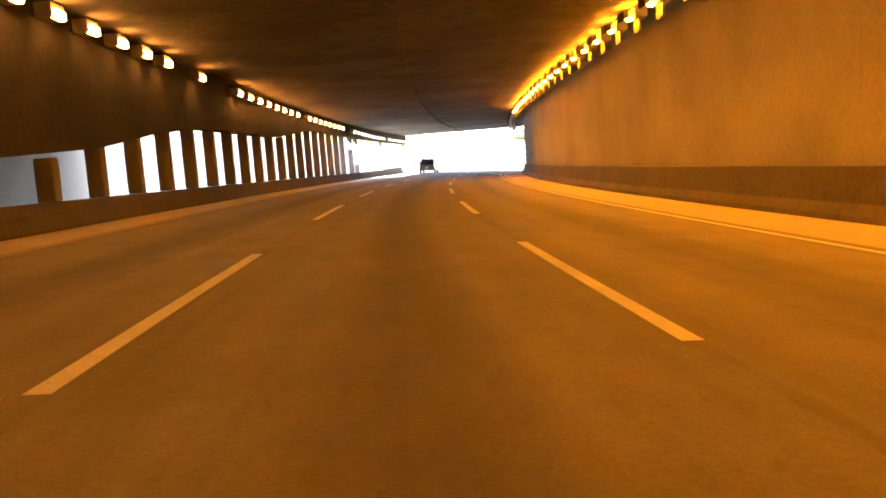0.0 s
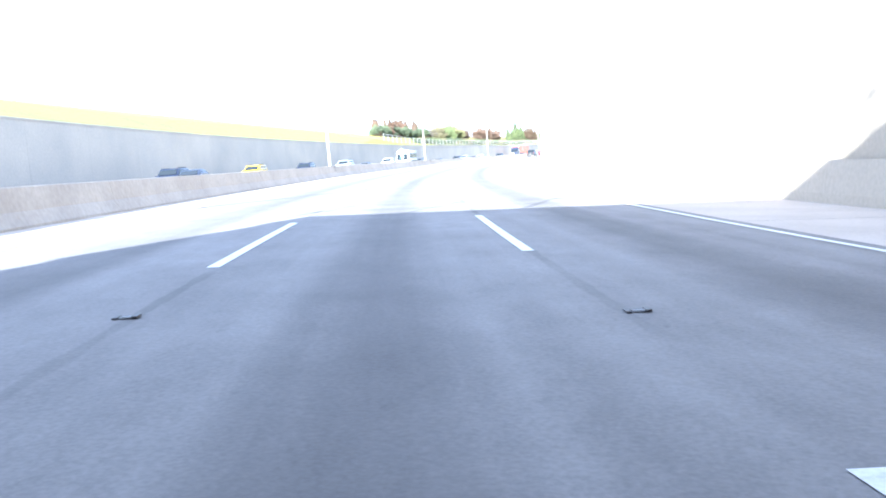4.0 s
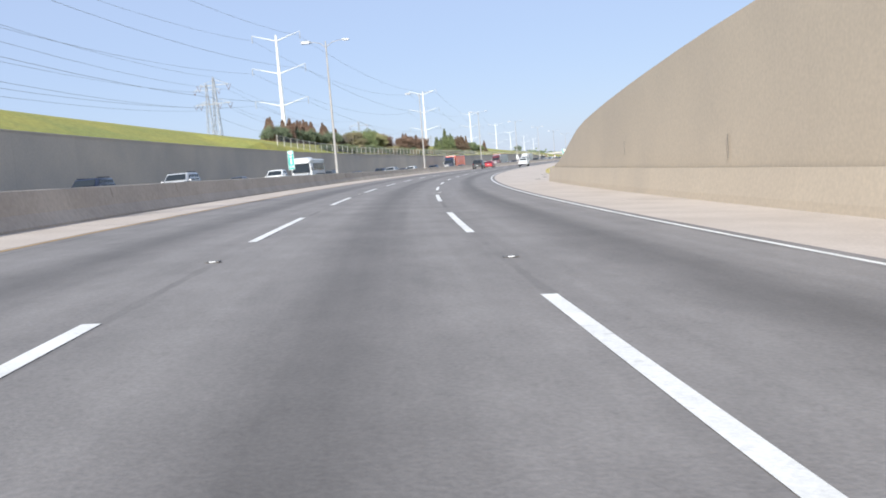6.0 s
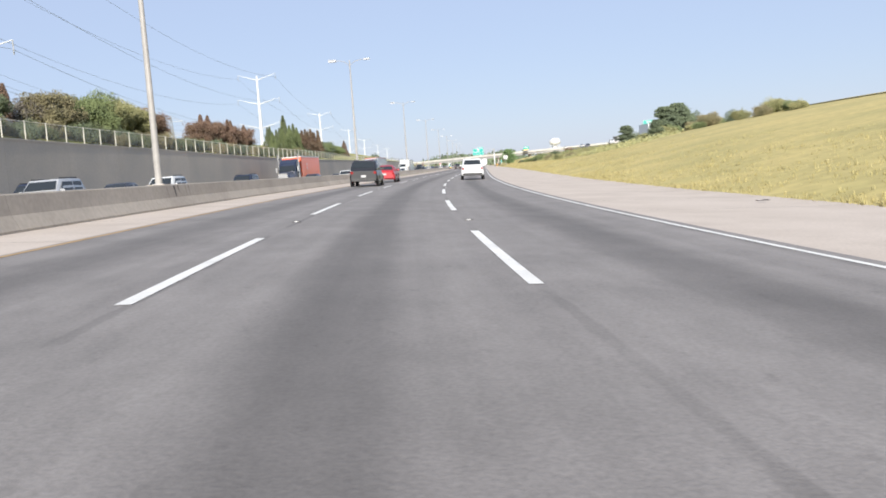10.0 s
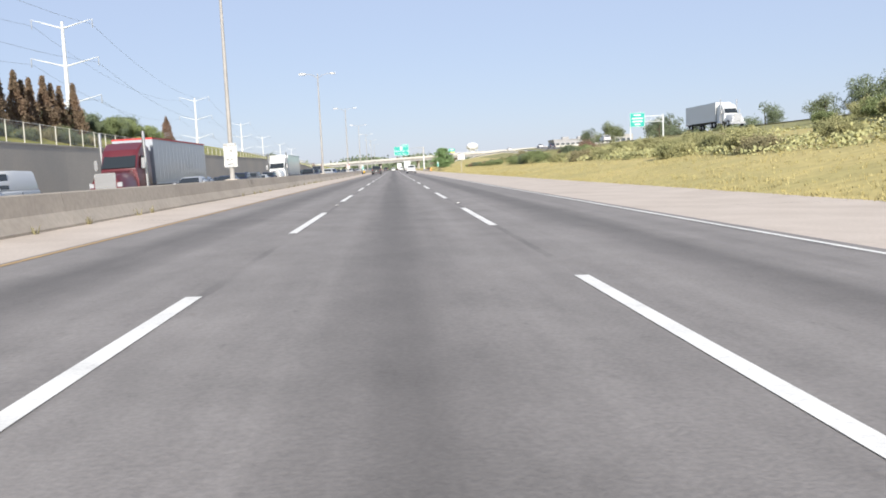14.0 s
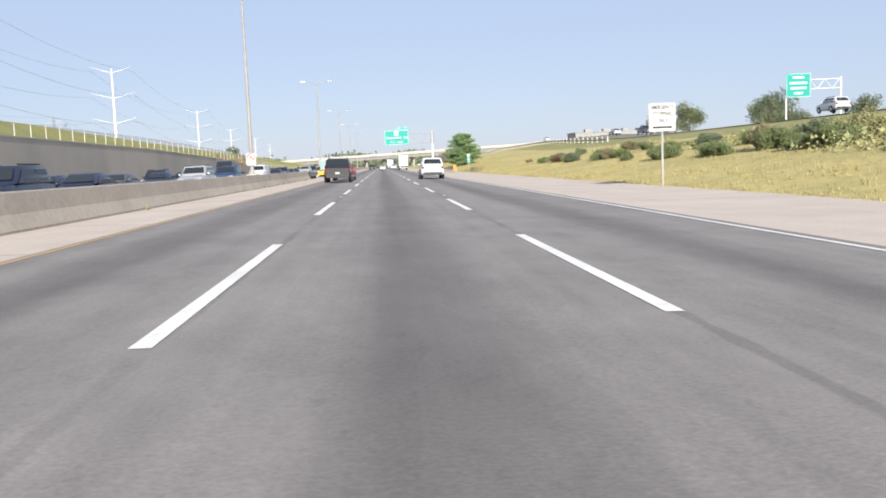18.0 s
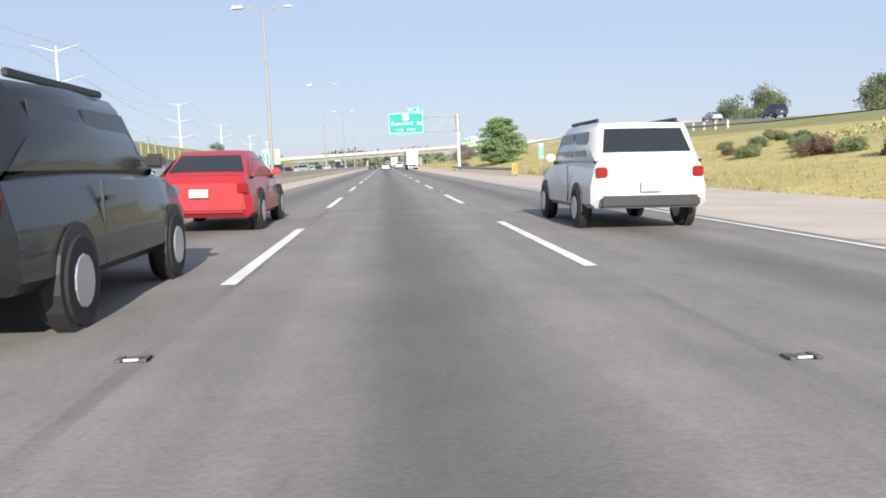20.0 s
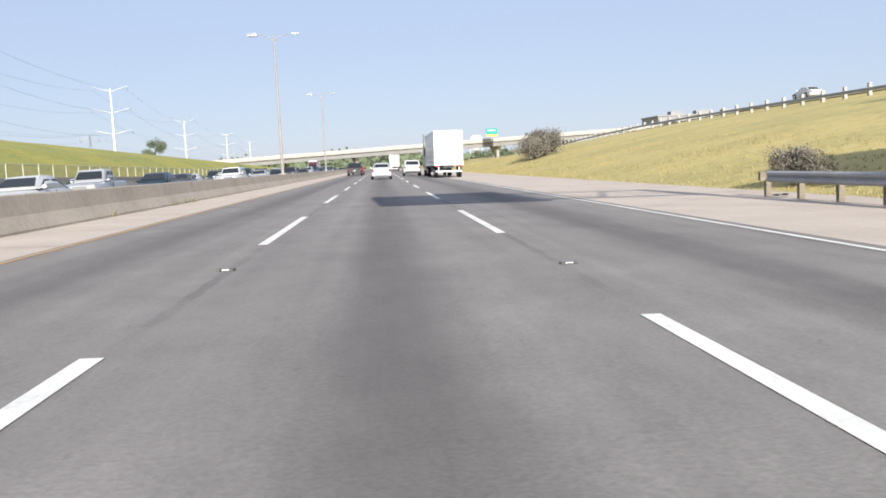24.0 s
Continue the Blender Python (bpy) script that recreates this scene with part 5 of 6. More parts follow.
for k in range(66):
    s = 500 + 114 * (k + rnd.random()) / 66
    if 527.5 < s < 534:
        continue
    x = 17.8 + 9.5 * rnd.random() ** 0.9 + 0.02 * (618 - s)
    v = rnd.choice([0, 1, 1, 1, 3, 3, 2, 2, 4, 1])
    mt = (LEAF_YELLOW, LEAF, LEAF_BROWN, LEAF_DARK, LEAF_RED)[v]
    lab = (ROUND_L, ROUND_L, "brownish bush on the grassy bank", "dark green bush on the grassy bank", "rust-red shrub on the grassy bank")[v]
    plant("bush%d" % v, lambda v=v, mt=mt, lab=lab: leafy(150 + v, 2.6, 1.9, mt, lab, 0.0, "bush", 3), s, x, bank_z(s, x), rnd.uniform(0.5, 0.95) * table(s, (500, 1.0), (525, 0.95), (548, 0.75), (562, 0.55), (618, 0.42)), rnd.uniform(0, 360))
for k in range(46):
    s = 432 + 92 * (k + rnd.random()) / 46
    x = 20.5 + 10.0 * rnd.random()
    v = rnd.choice([0, 0, 0, 2])
    plant("scrub%d" % v, lambda v=v: leafy(156 + v, 1.5, 1.5, (LEAF_YELLOW, 0, LEAF_BROWN)[v], "low weedy scrub on the upper bank", 0.0, "bush", 4, 0.8), s, x, bank_z(s, x), rnd.uniform(0.5, 1.05), rnd.uniform(0, 360))
for s, x, sc in ((454, 49, 0.95), (461, 46, 0.9), (470, 48, 0.85), (768, 90, 1.75), (773, 96, 2.0), (777, 102, 1.7), (736, 111, 2.2), (742, 117, 2.5), (750, 124, 2.2), (500, 70, 1.2), (560, 78, 1.3), (545, 84, 1.2), (620, 84, 1.2), (655, 108, 1.5), (668, 120, 1.6), (690, 112, 1.5), (712, 128, 1.6), (740, 116, 1.5)):
    plant("bankmix%d" % (int(s) % 2), lambda s=s: leafy(170 + int(s) % 2, 6.2, 3.4, LEAF_FIR if int(s) % 2 else LEAF_DARK, "dark green tree along the top of the bank", 0.15), s, x, bank_z(s, min(x, 100)), sc, s)
for s, x, sc in ((432, 31.2, 0.62), (415, 33.0, 0.5), (433, 38.5, 0.95), (440, 42.0, 1.05), (447, 45.0, 0.9)):
    plant("pine", lambda: layered_tree(177, 6.0, 2.6, LEAF_DARK, "open dark green tree with flat boughs on the bank"), s, x, bank_z(s, x), sc, s * 31)
for k in range(26):
    s, x = 385 + k * 3.2, 38 + rnd.uniform(-2, 8)
    plant("bush%d" % (k % 4 if k % 4 in (0, 1, 2) else 0), None, s, x, bank_z(s, x), rnd.uniform(0.5, 0.95), rnd.uniform(0, 360))

# woods on the far skyline
def woods(name, s, x0, x1, h, n, seed):
    r = random.Random(seed)
    verts, faces = [], []
    for k in range(n):
        x = r.uniform(x0, x1)
        c = rd(s + r.uniform(-60, 60), x, h * r.uniform(0.1, 0.95) * (0.7 + 0.3 * math.sin(x * 0.05) * math.sin(x * 0.021)), True)
        clump(verts, faces, c, 3.4, r, 3)
    tagged(new(name, mesh(name, verts, faces, LEAF_DARK)), "far belt of dark green woods on the skyline", "woods", kind="stuff")


woods("far_woods", 1500, -620, 60, 20, 5200, 5)
woods("far_woods", 1700, -60, 760, 21, 5200, 6)
woods("far_woods", 1120, -150, 40, 6, 900, 8)

# rank weeds on the upper part of the bank, above the mown strip
verts, faces = [], []
rnd = random.Random(29)
for k in range(9000):
    s = rnd.uniform(395, 605)
    edge = 20.5 + 1.6 * noise.noise((s * 0.05, 1.0, 3.0))
    x = edge + 13.0 * rnd.random() ** 1.2
    thick = noise.noise((s * 0.07, x * 0.12, 8.0)) + (0.25 if s < 540 else -0.2)
    if thick < -0.1:
        continue
    p = rd(s, x, bank_z(s, x))
    tall = rnd.uniform(0.1, 0.55) * (0.6 + max(0.0, thick))
    for f in (0.3, 0.9):
        clump(verts, faces, p + Vector((rnd.gauss(0, 0.2), rnd.gauss(0, 0.2), tall * f)), 0.22, rnd, 2)
tagged(new("rank_weeds", mesh("rank_weeds", verts, faces, LEAF_YELLOW)), "rank olive weeds on the upper bank", "weeds", kind="stuff")

# grass blades on the verge and the right-hand bank
GRASS_BLADE = leaf_material("dry_grass_blades", (0.262, 0.222, 0.098), (0.215, 0.19, 0.08))
verts, faces = [], []
rnd = random.Random(21)
for k in range(52000):
    s = rnd.uniform(236, 840)
    x = GRASS_X + 0.12 + 16.0 * rnd.random() ** 1.9
    rough = noise.noise((s * 0.11, x * 0.35, 2.0)) + 0.5 * noise.noise((s * 0.6, x * 0.9, 5.0))
    if rough < -0.25 and rnd.random() < 0.7:
        continue
    p = rd(s, x, bank_z(s, x) - 0.02)
    hgt = rnd.uniform(0.06, 0.15) * (1.0 + max(0.0, rough) * 2.2)
    for _ in range(3):
        ang = rnd.uniform(0, 6.283)
        d = Vector((math.cos(ang), math.sin(ang), 0))
        q = p + d * rnd.uniform(0, 0.14)
        i = len(verts)
        w = Vector((-d.y, d.x, 0)) * 0.018
        verts += [q - w, q + w, q + d * hgt * rnd.uniform(0.1, 0.7) + Vector((0, 0, hgt))]
        faces.append((i, i + 1, i + 2))
tagged(new("grass", mesh("grass", verts, faces, GRASS_BLADE)), "dry mown grass blades on the verge", "grass", kind="stuff")
verts, faces = [], []
for k in range(90):
    s, x = rnd.choice([(rnd.uniform(236, 256), GRASS_X + rnd.uniform(0.3, 2.5)), (rnd.uniform(612, 634), GRASS_X + rnd.uniform(0.4, 2.2)), (rnd.uniform(240, 262), GRASS_X + rnd.uniform(1, 4))])
    p = rd(s, x, bank_z(s, x) - 0.02)
    for _ in range(9):
        ang = rnd.uniform(0, 6.283)
        d = Vector((math.cos(ang), math.sin(ang), 0))
        hgt = rnd.uniform(0.15, 0.5)
        q = p + d * rnd.uniform(0, 0.2)
        i = len(verts)
        w = Vector((-d.y, d.x, 0)) * 0.03
        verts += [q - w, q + w, q + d * hgt * 0.35 + Vector((0, 0, hgt))]
        faces.append((i, i + 1, i + 2))
for s0, x0, n in ((241.0, GRASS_X + 0.7, 150), (620.5, GRASS_X + 0.9, 90)):
    for k in range(n):
        s, x = s0 + rnd.gauss(0, 2.2), x0 + abs(rnd.gauss(0, 0.8))
        p = rd(s, x, bank_z(s, x) - 0.02)
        top = rnd.uniform(0.5, 1.05)
        for _ in range(7):
            ang = rnd.uniform(0, 6.283)
            d = Vector((math.cos(ang), math.sin(ang), 0))
            w = Vector((-d.y, d.x, 0)) * 0.02
            i = len(verts)
            q = p + d * 0.05
            verts += [q - w, q + w, q + d * top * rnd.uniform(0.1, 0.4) + Vector((0, 0, top * rnd.uniform(0.5, 1)))]
            faces.append((i, i + 1, i + 2))
tagged(new("weeds", mesh("weeds", verts, faces, LEAF_BROWN)), "tall dry weeds at the foot of the bank", "weeds", kind="stuff")
# ================= vehicles =================
TYRE = plain("tyre_rubber", (0.018, 0.018, 0.02), 0.85)
RIM = plain("alloy_rim", (0.55, 0.56, 0.58), 0.35, 0.8)
GLASS = plain("tinted_glass", (0.022, 0.027, 0.032), 0.12)
GLASS.node_tree.nodes["Principled BSDF"].inputs["Specular IOR Level"].default_value = 0.25
TRIM = plain("black_trim", (0.02, 0.02, 0.022), 0.5)
CHROME = plain("chrome_grille", (0.6, 0.6, 0.6), 0.25, 0.9)
HEADLAMP = plain("headlight_lens", (0.42, 0.43, 0.45), 0.15, 0.3)
TAIL = plain("tail_light_lens", (0.22, 0.012, 0.012), 0.2)
PLATE = plain("number_plate", (0.4, 0.4, 0.4), 0.5)
_paints = {}
COLOURS = {"black": (0.012, 0.013, 0.016), "white": (0.52, 0.53, 0.53), "silver": (0.42, 0.43, 0.44), "red": (0.34, 0.018, 0.025), "navy": (0.012, 0.018, 0.04), "grey": (0.10, 0.105, 0.115),
           # the trailer's blue-grey has the shade on its side mixed into the paint
           "trailer": (0.30, 0.32, 0.35), "gold": (0.36, 0.31, 0.23), "yellow": (0.72, 0.46, 0.02), "teal": (0.015, 0.035, 0.05), "maroon": (0.085, 0.009, 0.014), "orange": (0.72, 0.12, 0.045), "blue": (0.025, 0.045, 0.105)}
WORDS = {"black": "black", "white": "white", "silver": "silver", "red": "red", "navy": "dark navy", "grey": "dark grey", "trailer": "light grey", "gold": "champagne", "yellow": "yellow", "teal": "dark teal", "maroon": "maroon", "orange": "orange", "blue": "blue"}


def paint(c):
    if c not in _paints:
        _paints[c] = plain("car_paint_" + c, COLOURS[c], 0.35, 0.35 if c in ("silver", "gold", "grey") else 0.0, 0, 0.35)
    return _paints[c]


def hull(name, rows, mat):
    """A body shell from stations along y: (y, low, high, half width at low, half width at high)."""
    bm = bmesh.new()
    rings = []
    for y, z0, z1, w0, w1 in rows:
        zm = z0 + (z1 - z0) * 0.45
        pts = [(-w0 * 0.9, z0), (w0 * 0.9, z0), (w0, z0 + 0.08), (max(w0, w1), zm), (w1 * 0.985, z1 - 0.09), (w1 * 0.9, z1 - 0.012), (w1 * 0.5, z1), (-w1 * 0.5, z1), (-w1 * 0.9, z1 - 0.012), (-w1 * 0.985, z1 - 0.09), (-max(w0, w1), zm), (-w0, z0 + 0.08)]
        rings.append([bm.verts.new((x, y, z)) for x, z in pts])
    n = len(rings[0])
    for a, b in zip(rings, rings[1:]):
        for i in range(n):
            bm.faces.new((a[i], a[(i + 1) % n], b[(i + 1) % n], b[i]))
    bm.faces.new(rings[0][::-1])
    bm.faces.new(rings[-1])
    me = bm_mesh(name, bm, mat, True)
    me.set_sharp_from_angle(angle=radians(32))
    return me


def wheel_mesh(r, w):
    bm = bmesh.new()
    prof = [(r * 0.62, -w / 2), (r * 0.93, -w / 2), (r, -w / 2 + 0.04), (r, w / 2 - 0.04), (r * 0.93, w / 2), (r * 0.62, w / 2)]
    n = 18
    rings = [[bm.verts.new((x, q * math.cos(2 * math.pi * k / n), q * math.sin(2 * math.pi * k / n))) for k in range(n)] for q, x in prof]
    for a, b in zip(rings, rings[1:]):
        for k in range(n):
            bm.faces.new((a[k], a[(k + 1) % n], b[(k + 1) % n], b[k]))
    bm.faces.new(rings[0]); bm.faces.new(rings[-1][::-1])
    tyre = bm_mesh("wheel", bm, TYRE)
    bm = bmesh.new()
    for sx in (-1, 1):
        add_tube(bm, (sx * (w / 2 - 0.02), 0, 0), (sx * (w / 2 + 0.012), 0, 0), r * 0.60, r * 0.55, 14)
    return tyre, bm_mesh("rim", bm, RIM)


WHEEL = wheel_mesh(0.34, 0.23)
BIGWHEEL = wheel_mesh(0.50, 0.30)


def add_wheels(a, spots, kind=WHEEL, r=0.34):
    for x, y in spots:
        w = part("wheel", kind[0], a, Matrix.Translation((x, y, r)))
        part("rim", kind[1], w)


def quad(name, pts, mat, t=0.012):
    """A pane through four corners, with a little thickness."""
    bm = bmesh.new()
    f = bm.faces.new([bm.verts.new(p) for p in pts])
    bm.normal_update()
    bmesh.ops.solidify(bm, geom=[f], thickness=t)
    return bm_mesh(name, bm, mat)


SHAPES = {
    # body stations, cabin (base front, roof front, roof rear, base rear, belt, roof height, half widths), wheelbase ends, lights
    "sedan": dict(w=0.90, L=2.38, rows=[(-2.38, 0.38, 0.86, 0.74, 0.70), (-2.25, 0.27, 0.98, 0.86, 0.78), (-1.5, 0.24, 1.02, 0.90, 0.84), (0.0, 0.24, 0.97, 0.90, 0.86), (1.2, 0.24, 0.92, 0.90, 0.82), (2.1, 0.26, 0.78, 0.86, 0.74), (2.38, 0.36, 0.62, 0.72, 0.62)],
                  cab=(0.95, 0.15, -1.05, -1.85, 0.94, 1.45), ax=(-1.38, 1.42)),
    "suv": dict(w=0.96, L=2.35, rows=[(-2.35, 0.45, 1.05, 0.84, 0.80), (-2.25, 0.36, 1.14, 0.93, 0.86), (-1.2, 0.32, 1.14, 0.96, 0.90), (0.2, 0.32, 1.12, 0.96, 0.92), (1.1, 0.32, 1.10, 0.96, 0.90), (2.0, 0.36, 1.00, 0.92, 0.84), (2.35, 0.46, 0.86, 0.82, 0.74)],
                cab=(1.0, 0.35, -1.85, -2.22, 1.10, 1.75), ax=(-1.36, 1.40)),
    "pickup": dict(w=0.99, L=2.8, rows=[(-2.8, 0.55, 1.10, 0.90, 0.90), (-2.7, 0.50, 1.14, 0.96, 0.95), (-0.7, 0.42, 1.14, 0.99, 0.96), (0.6, 0.42, 1.14, 0.99, 0.95), (1.5, 0.42, 1.14, 0.98, 0.92), (2.5, 0.46, 1.06, 0.96, 0.88), (2.8, 0.52, 0.96, 0.90, 0.84)],
                   cab=(1.25, 0.65, -0.55, -0.85, 1.12, 1.85), ax=(-1.7, 1.75)),
    "van": dict(w=1.0, L=2.7, rows=[(-2.7, 0.42, 1.15, 0.94, 0.95), (-2.6, 0.36, 1.2, 1.0, 0.98), (0.6, 0.36, 1.2, 1.0, 0.98), (1.6, 0.36, 1.16, 1.0, 0.94), (2.4, 0.38, 1.02, 0.97, 0.86), (2.7, 0.46, 0.86, 0.9, 0.78)],
                cab=(1.75, 0.95, -2.5, -2.62, 1.16, 2.02), ax=(-1.7, 1.65)),
}


def build_car(shape, colour, name):
    d = SHAPES[shape]
    p = paint(colour)
    kind = {"sedan": "sedan car", "suv": "sport utility car", "pickup": "pickup truck", "van": "panel van"}[shape]
    a = thing(name, Matrix.Identity(4), "%s %s standing in its traffic lane" % (WORDS[colour], kind), "car" if shape in ("sedan", "suv") else shape, "")
    part("body", hull("body", d["rows"], p), a)
    f0, f1, r1, r0, zb, zr = d["cab"]
    w = d["w"]
    wb, wr = w * 0.90, w * (0.70 if shape == "sedan" else 0.80)
    zb -= 0.06
    ymid = (f1 + r1) / 2
    part("cabin", hull("cabin", [(r0, zb, zb + 0.10, wb, wb * 0.97), (r1, zb, zr - 0.03, wb, wr), (ymid, zb, zr, wb, wr * 1.02), (f1, zb, zr - 0.02, wb, wr), (f0, zb, zb + 0.09, wb, wb * 0.97)], p), a)
    def at(u, y0, y1):
        return y0 + (y1 - y0) * u
    o = 0.016
    for nm, y0, y1, sg in (("windscreen", f0, f1, 1), ("rear_window", r0, r1, -1)):
        pts = []
        for u, k in ((0.20, 0.84), (0.85, 0.80)):
            z = zb + 0.10 + (zr - zb - 0.14) * u
            hw = (wb + (wr - wb) * u) * k
            y = at(u, y0, y1) + sg * 0.03
            pts.append([(-hw, y, z), (hw, y, z)])
        if nm == "rear_window" and shape == "van":
            continue
        part(nm, quad(nm, [pts[0][0], pts[0][1], pts[1][1], pts[1][0]], GLASS, 0.03), a)
    spans = [(f0 - 0.28, f1 - 0.05, (f1 + r1) / 2 + 0.06), ((f1 + r1) / 2 - 0.06, (f1 + r1) / 2 - 0.06, r1 + 0.14)]
    if shape == "van":
        spans = [(f0 - 0.35, f1 - 0.08, f1 - 0.75)]
    for sx in (-1, 1):
        for i, (ya, yb, yc) in enumerate(spans):
            z0, z1 = zb + 0.15, zr - 0.16
            def px(z):
                u = (z - zb) / (zr - zb)
                return sx * (wb + (wr - wb) * u + 0.022)
            last = r0 + 0.22 if (i == 1 and shape == "sedan") else yc
            ptsq = [(px(z0), ya, z0), (px(z1), yb, z1), (px(z1), yc, z1), (px(z0), last if i == 1 else yc, z0)]
            part("side_window", quad("side_window", ptsq, GLASS, 0.012), a)
        part("mirror", box("mirror", (sx * (w + 0.02) - 0.09, f0 - 0.35, zb + 0.08), (sx * (w + 0.02) + 0.09, f0 - 0.22, zb + 0.22), p, 0.03), a)
    yf, yr = d["rows"][-1][0], d["rows"][0][0]
    zf = d["rows"][-2][2]
    zt = d["rows"][1][2]
    fy = d["rows"][-2][0]
    for sx in (-1, 1):
        part("headlight", box("headlight", (sx * w * 0.68 - 0.17, fy + 0.02, zf - 0.20), (sx * w * 0.68 + 0.17, yf - 0.02, zf - 0.07), HEADLAMP, 0.03), a)
        part("tail_light", box("tail_light", (sx * w * 0.80 - 0.09, yr - 0.022, zt - 0.30), (sx * w * 0.80 + 0.09, yr + 0.14, zt - 0.13), TAIL, 0.02), a)
    part("grille", box("grille", (-w * 0.40, fy + 0.1, zf - 0.32), (w * 0.40, yf + 0.015, zf - 0.12), CHROME if shape in ("pickup", "van") else TRIM, 0.02), a)
    part("front_bumper", box("front_bumper", (-w * 0.80, fy + 0.08, 0.34), (w * 0.80, yf + 0.045, 0.50), TRIM if shape != "sedan" else p, 0.04), a)
    part("rear_bumper", box("rear_bumper", (-w * 0.84, yr - 0.05, 0.36), (w * 0.84, yr + 0.25, 0.56), TRIM if shape != "sedan" else p, 0.04), a)
    part("number_plate", box("number_plate", (-0.16, yr - 0.065, 0.62), (0.16, yr - 0.02, 0.76), PLATE), a)
    if shape == "suv":
        for sx in (-1, 1):
            part("roof_rail", box("roof_rail", (sx * wr * 0.85 - 0.02, r1 + 0.2, zr - 0.01), (sx * wr * 0.85 + 0.02, f1 - 0.1, zr + 0.05), TRIM, 0.01), a)
    for sx in (-1, 1):
        for y in d["ax"]:
            part("wheel_arch", tube("wheel_arch", (sx * (w - 0.12), y, 0.36), (sx * (w + 0.008), y, 0.36), 0.40, 0.40, TRIM, 18), a)
        part("door_seam", box("door_seam", (sx * w - 0.02, ymid - 0.008, 0.42), (sx * w + 0.004, ymid + 0.008, zb), TRIM), a)
        part("door_handle", box("door_handle", (sx * w - 0.03, ymid + 0.08, zb - 0.16), (sx * w + 0.02, ymid + 0.24, zb - 0.12), p, 0.008), a)
    add_wheels(a, [(sx * (w - 0.085), y) for sx in (-1, 1) for y in d["ax"]])
    return a


_cars = {}


def car(shape, colour, s, x, oncoming=False, z=0.0, level=False):
    m = rm(s, x, z + 0.002 + (far_z(s, x) if x < -9 else 0.0), 180 if oncoming else 0, level)
    if not level:
        m = m @ Matrix.Rotation(math.atan(-0.02 if x < -9 else bank(s)) * (-1 if oncoming else 1), 4, "Y")
    name = {"sedan": "car", "suv": "sport_utility_car", "pickup": "pickup_truck", "van": "van"}[shape]
    if (shape, colour) not in _cars:
        c = build_car(shape, colour, name)
        c.matrix_basis = m
        _cars[shape, colour] = c
    else:
        c = copy_thing(_cars[shape, colour], m)
    c["group"] = "oncoming traffic queue" if oncoming else "traffic ahead"
    return c


# ---- lorries ----
def semi(s, x, oncoming, cab_c, box_c, label, length=14.0, container=False, cab=True, ribs=0, roof=None):
    m = rm(s, x, 0.002 + (far_z(s, x) if x < -9 else 0.0) if x < 40 else bank_z(s, 52.0) + 0.3, 180 if oncoming else 0) @ Matrix.Rotation(math.atan(-0.02 if x < -9 else bank(s)) * (-1 if oncoming else 1), 4, "Y")
    a = thing("lorry", m, label, "lorry", "oncoming traffic queue" if oncoming else "traffic ahead")
    bp, cp = paint(box_c), paint(cab_c)
    y1 = -1.2 if cab else 0.0
    y0 = y1 - length
    tr = part("trailer", box("trailer", (-1.28, y0, 1.15), (1.28, y1, 4.05), bp, 0.04), a)
    part("top_rail", box("top_rail", (-1.30, y0 - 0.01, 3.98), (1.30, y1 + 0.01, 4.09), roof or RIM, 0.01), tr)
    part("bottom_rail", box("bottom_rail", (-1.30, y0 - 0.01, 1.08), (1.30, y1 + 0.01, 1.2), RIM, 0.01), tr)
    n = 16 if not container else 26
    for k in range(n):
        y = y0 + 0.3 + k * (length - 0.6) / (n - 1)
        for sx in (-1, 1):
            part("rib", box("rib", (sx * 1.281 - 0.004, y - 0.02, 1.2), (sx * 1.281 + 0.004, y + 0.02, 3.98), bp), tr)
    for sx in (-1, 1):
        dr = part("rear_door", box("rear_door", (sx * 0.63 - 0.60, y0 - 0.045, 1.25), (sx * 0.63 + 0.60, y0 - 0.006, 3.95), bp, 0.01), tr)
        for xx in (0.3, 0.9):
            part("lock_rod", tube("lock_rod", (sx * xx, y0 - 0.07, 1.3), (sx * xx, y0 - 0.07, 3.9), 0.022, 0.022, RIM, 6), dr)
        part("tail_light", box("tail_light", (sx * 1.0 - 0.2, y0 - 0.05, 0.95), (sx * 1.0 + 0.2, y0 + 0.02, 1.07), TAIL), tr)
    part("underride_bar", box("underride_bar", (-1.15, y0 - 0.02, 0.5), (1.15, y0 + 0.1, 0.62), RIM), tr)
    for sx in (-0.9, 0.9):
        part("bar_strut", box("bar_strut", (sx - 0.05, y0, 0.6), (sx + 0.05, y0 + 0.08, 1.1), RIM), tr)
    part("chassis", box("chassis", (-0.5, y0 + 0.2, 0.85), (0.5, 0.5, 1.10), TRIM), a)
    add_wheels(a, [(sx * 1.05, y) for sx in (-1, 1) for y in (y0 + 1.2, y0 + 2.5, y1 - 0.9, y1 - 2.2)], BIGWHEEL, 0.5)
    if cab:
        add_wheels(a, [(sx * 1.05, 3.6) for sx in (-1, 1)], BIGWHEEL, 0.5)
        part("sleeper", hull("sleeper", [(-0.7, 0.9, 3.5, 1.2, 1.15), (0.4, 0.9, 3.75, 1.2, 1.15), (1.3, 0.9, 3.3, 1.2, 1.1), (2.0, 0.9, 2.15, 1.15, 1.05)], cp), a)
        part("bonnet", hull("bonnet", [(1.9, 0.75, 2.05, 1.05, 0.85), (3.4, 0.7, 1.9, 1.05, 0.75), (4.4, 0.7, 1.75, 0.95, 0.7), (4.6, 0.75, 1.6, 0.9, 0.65)], cp), a)
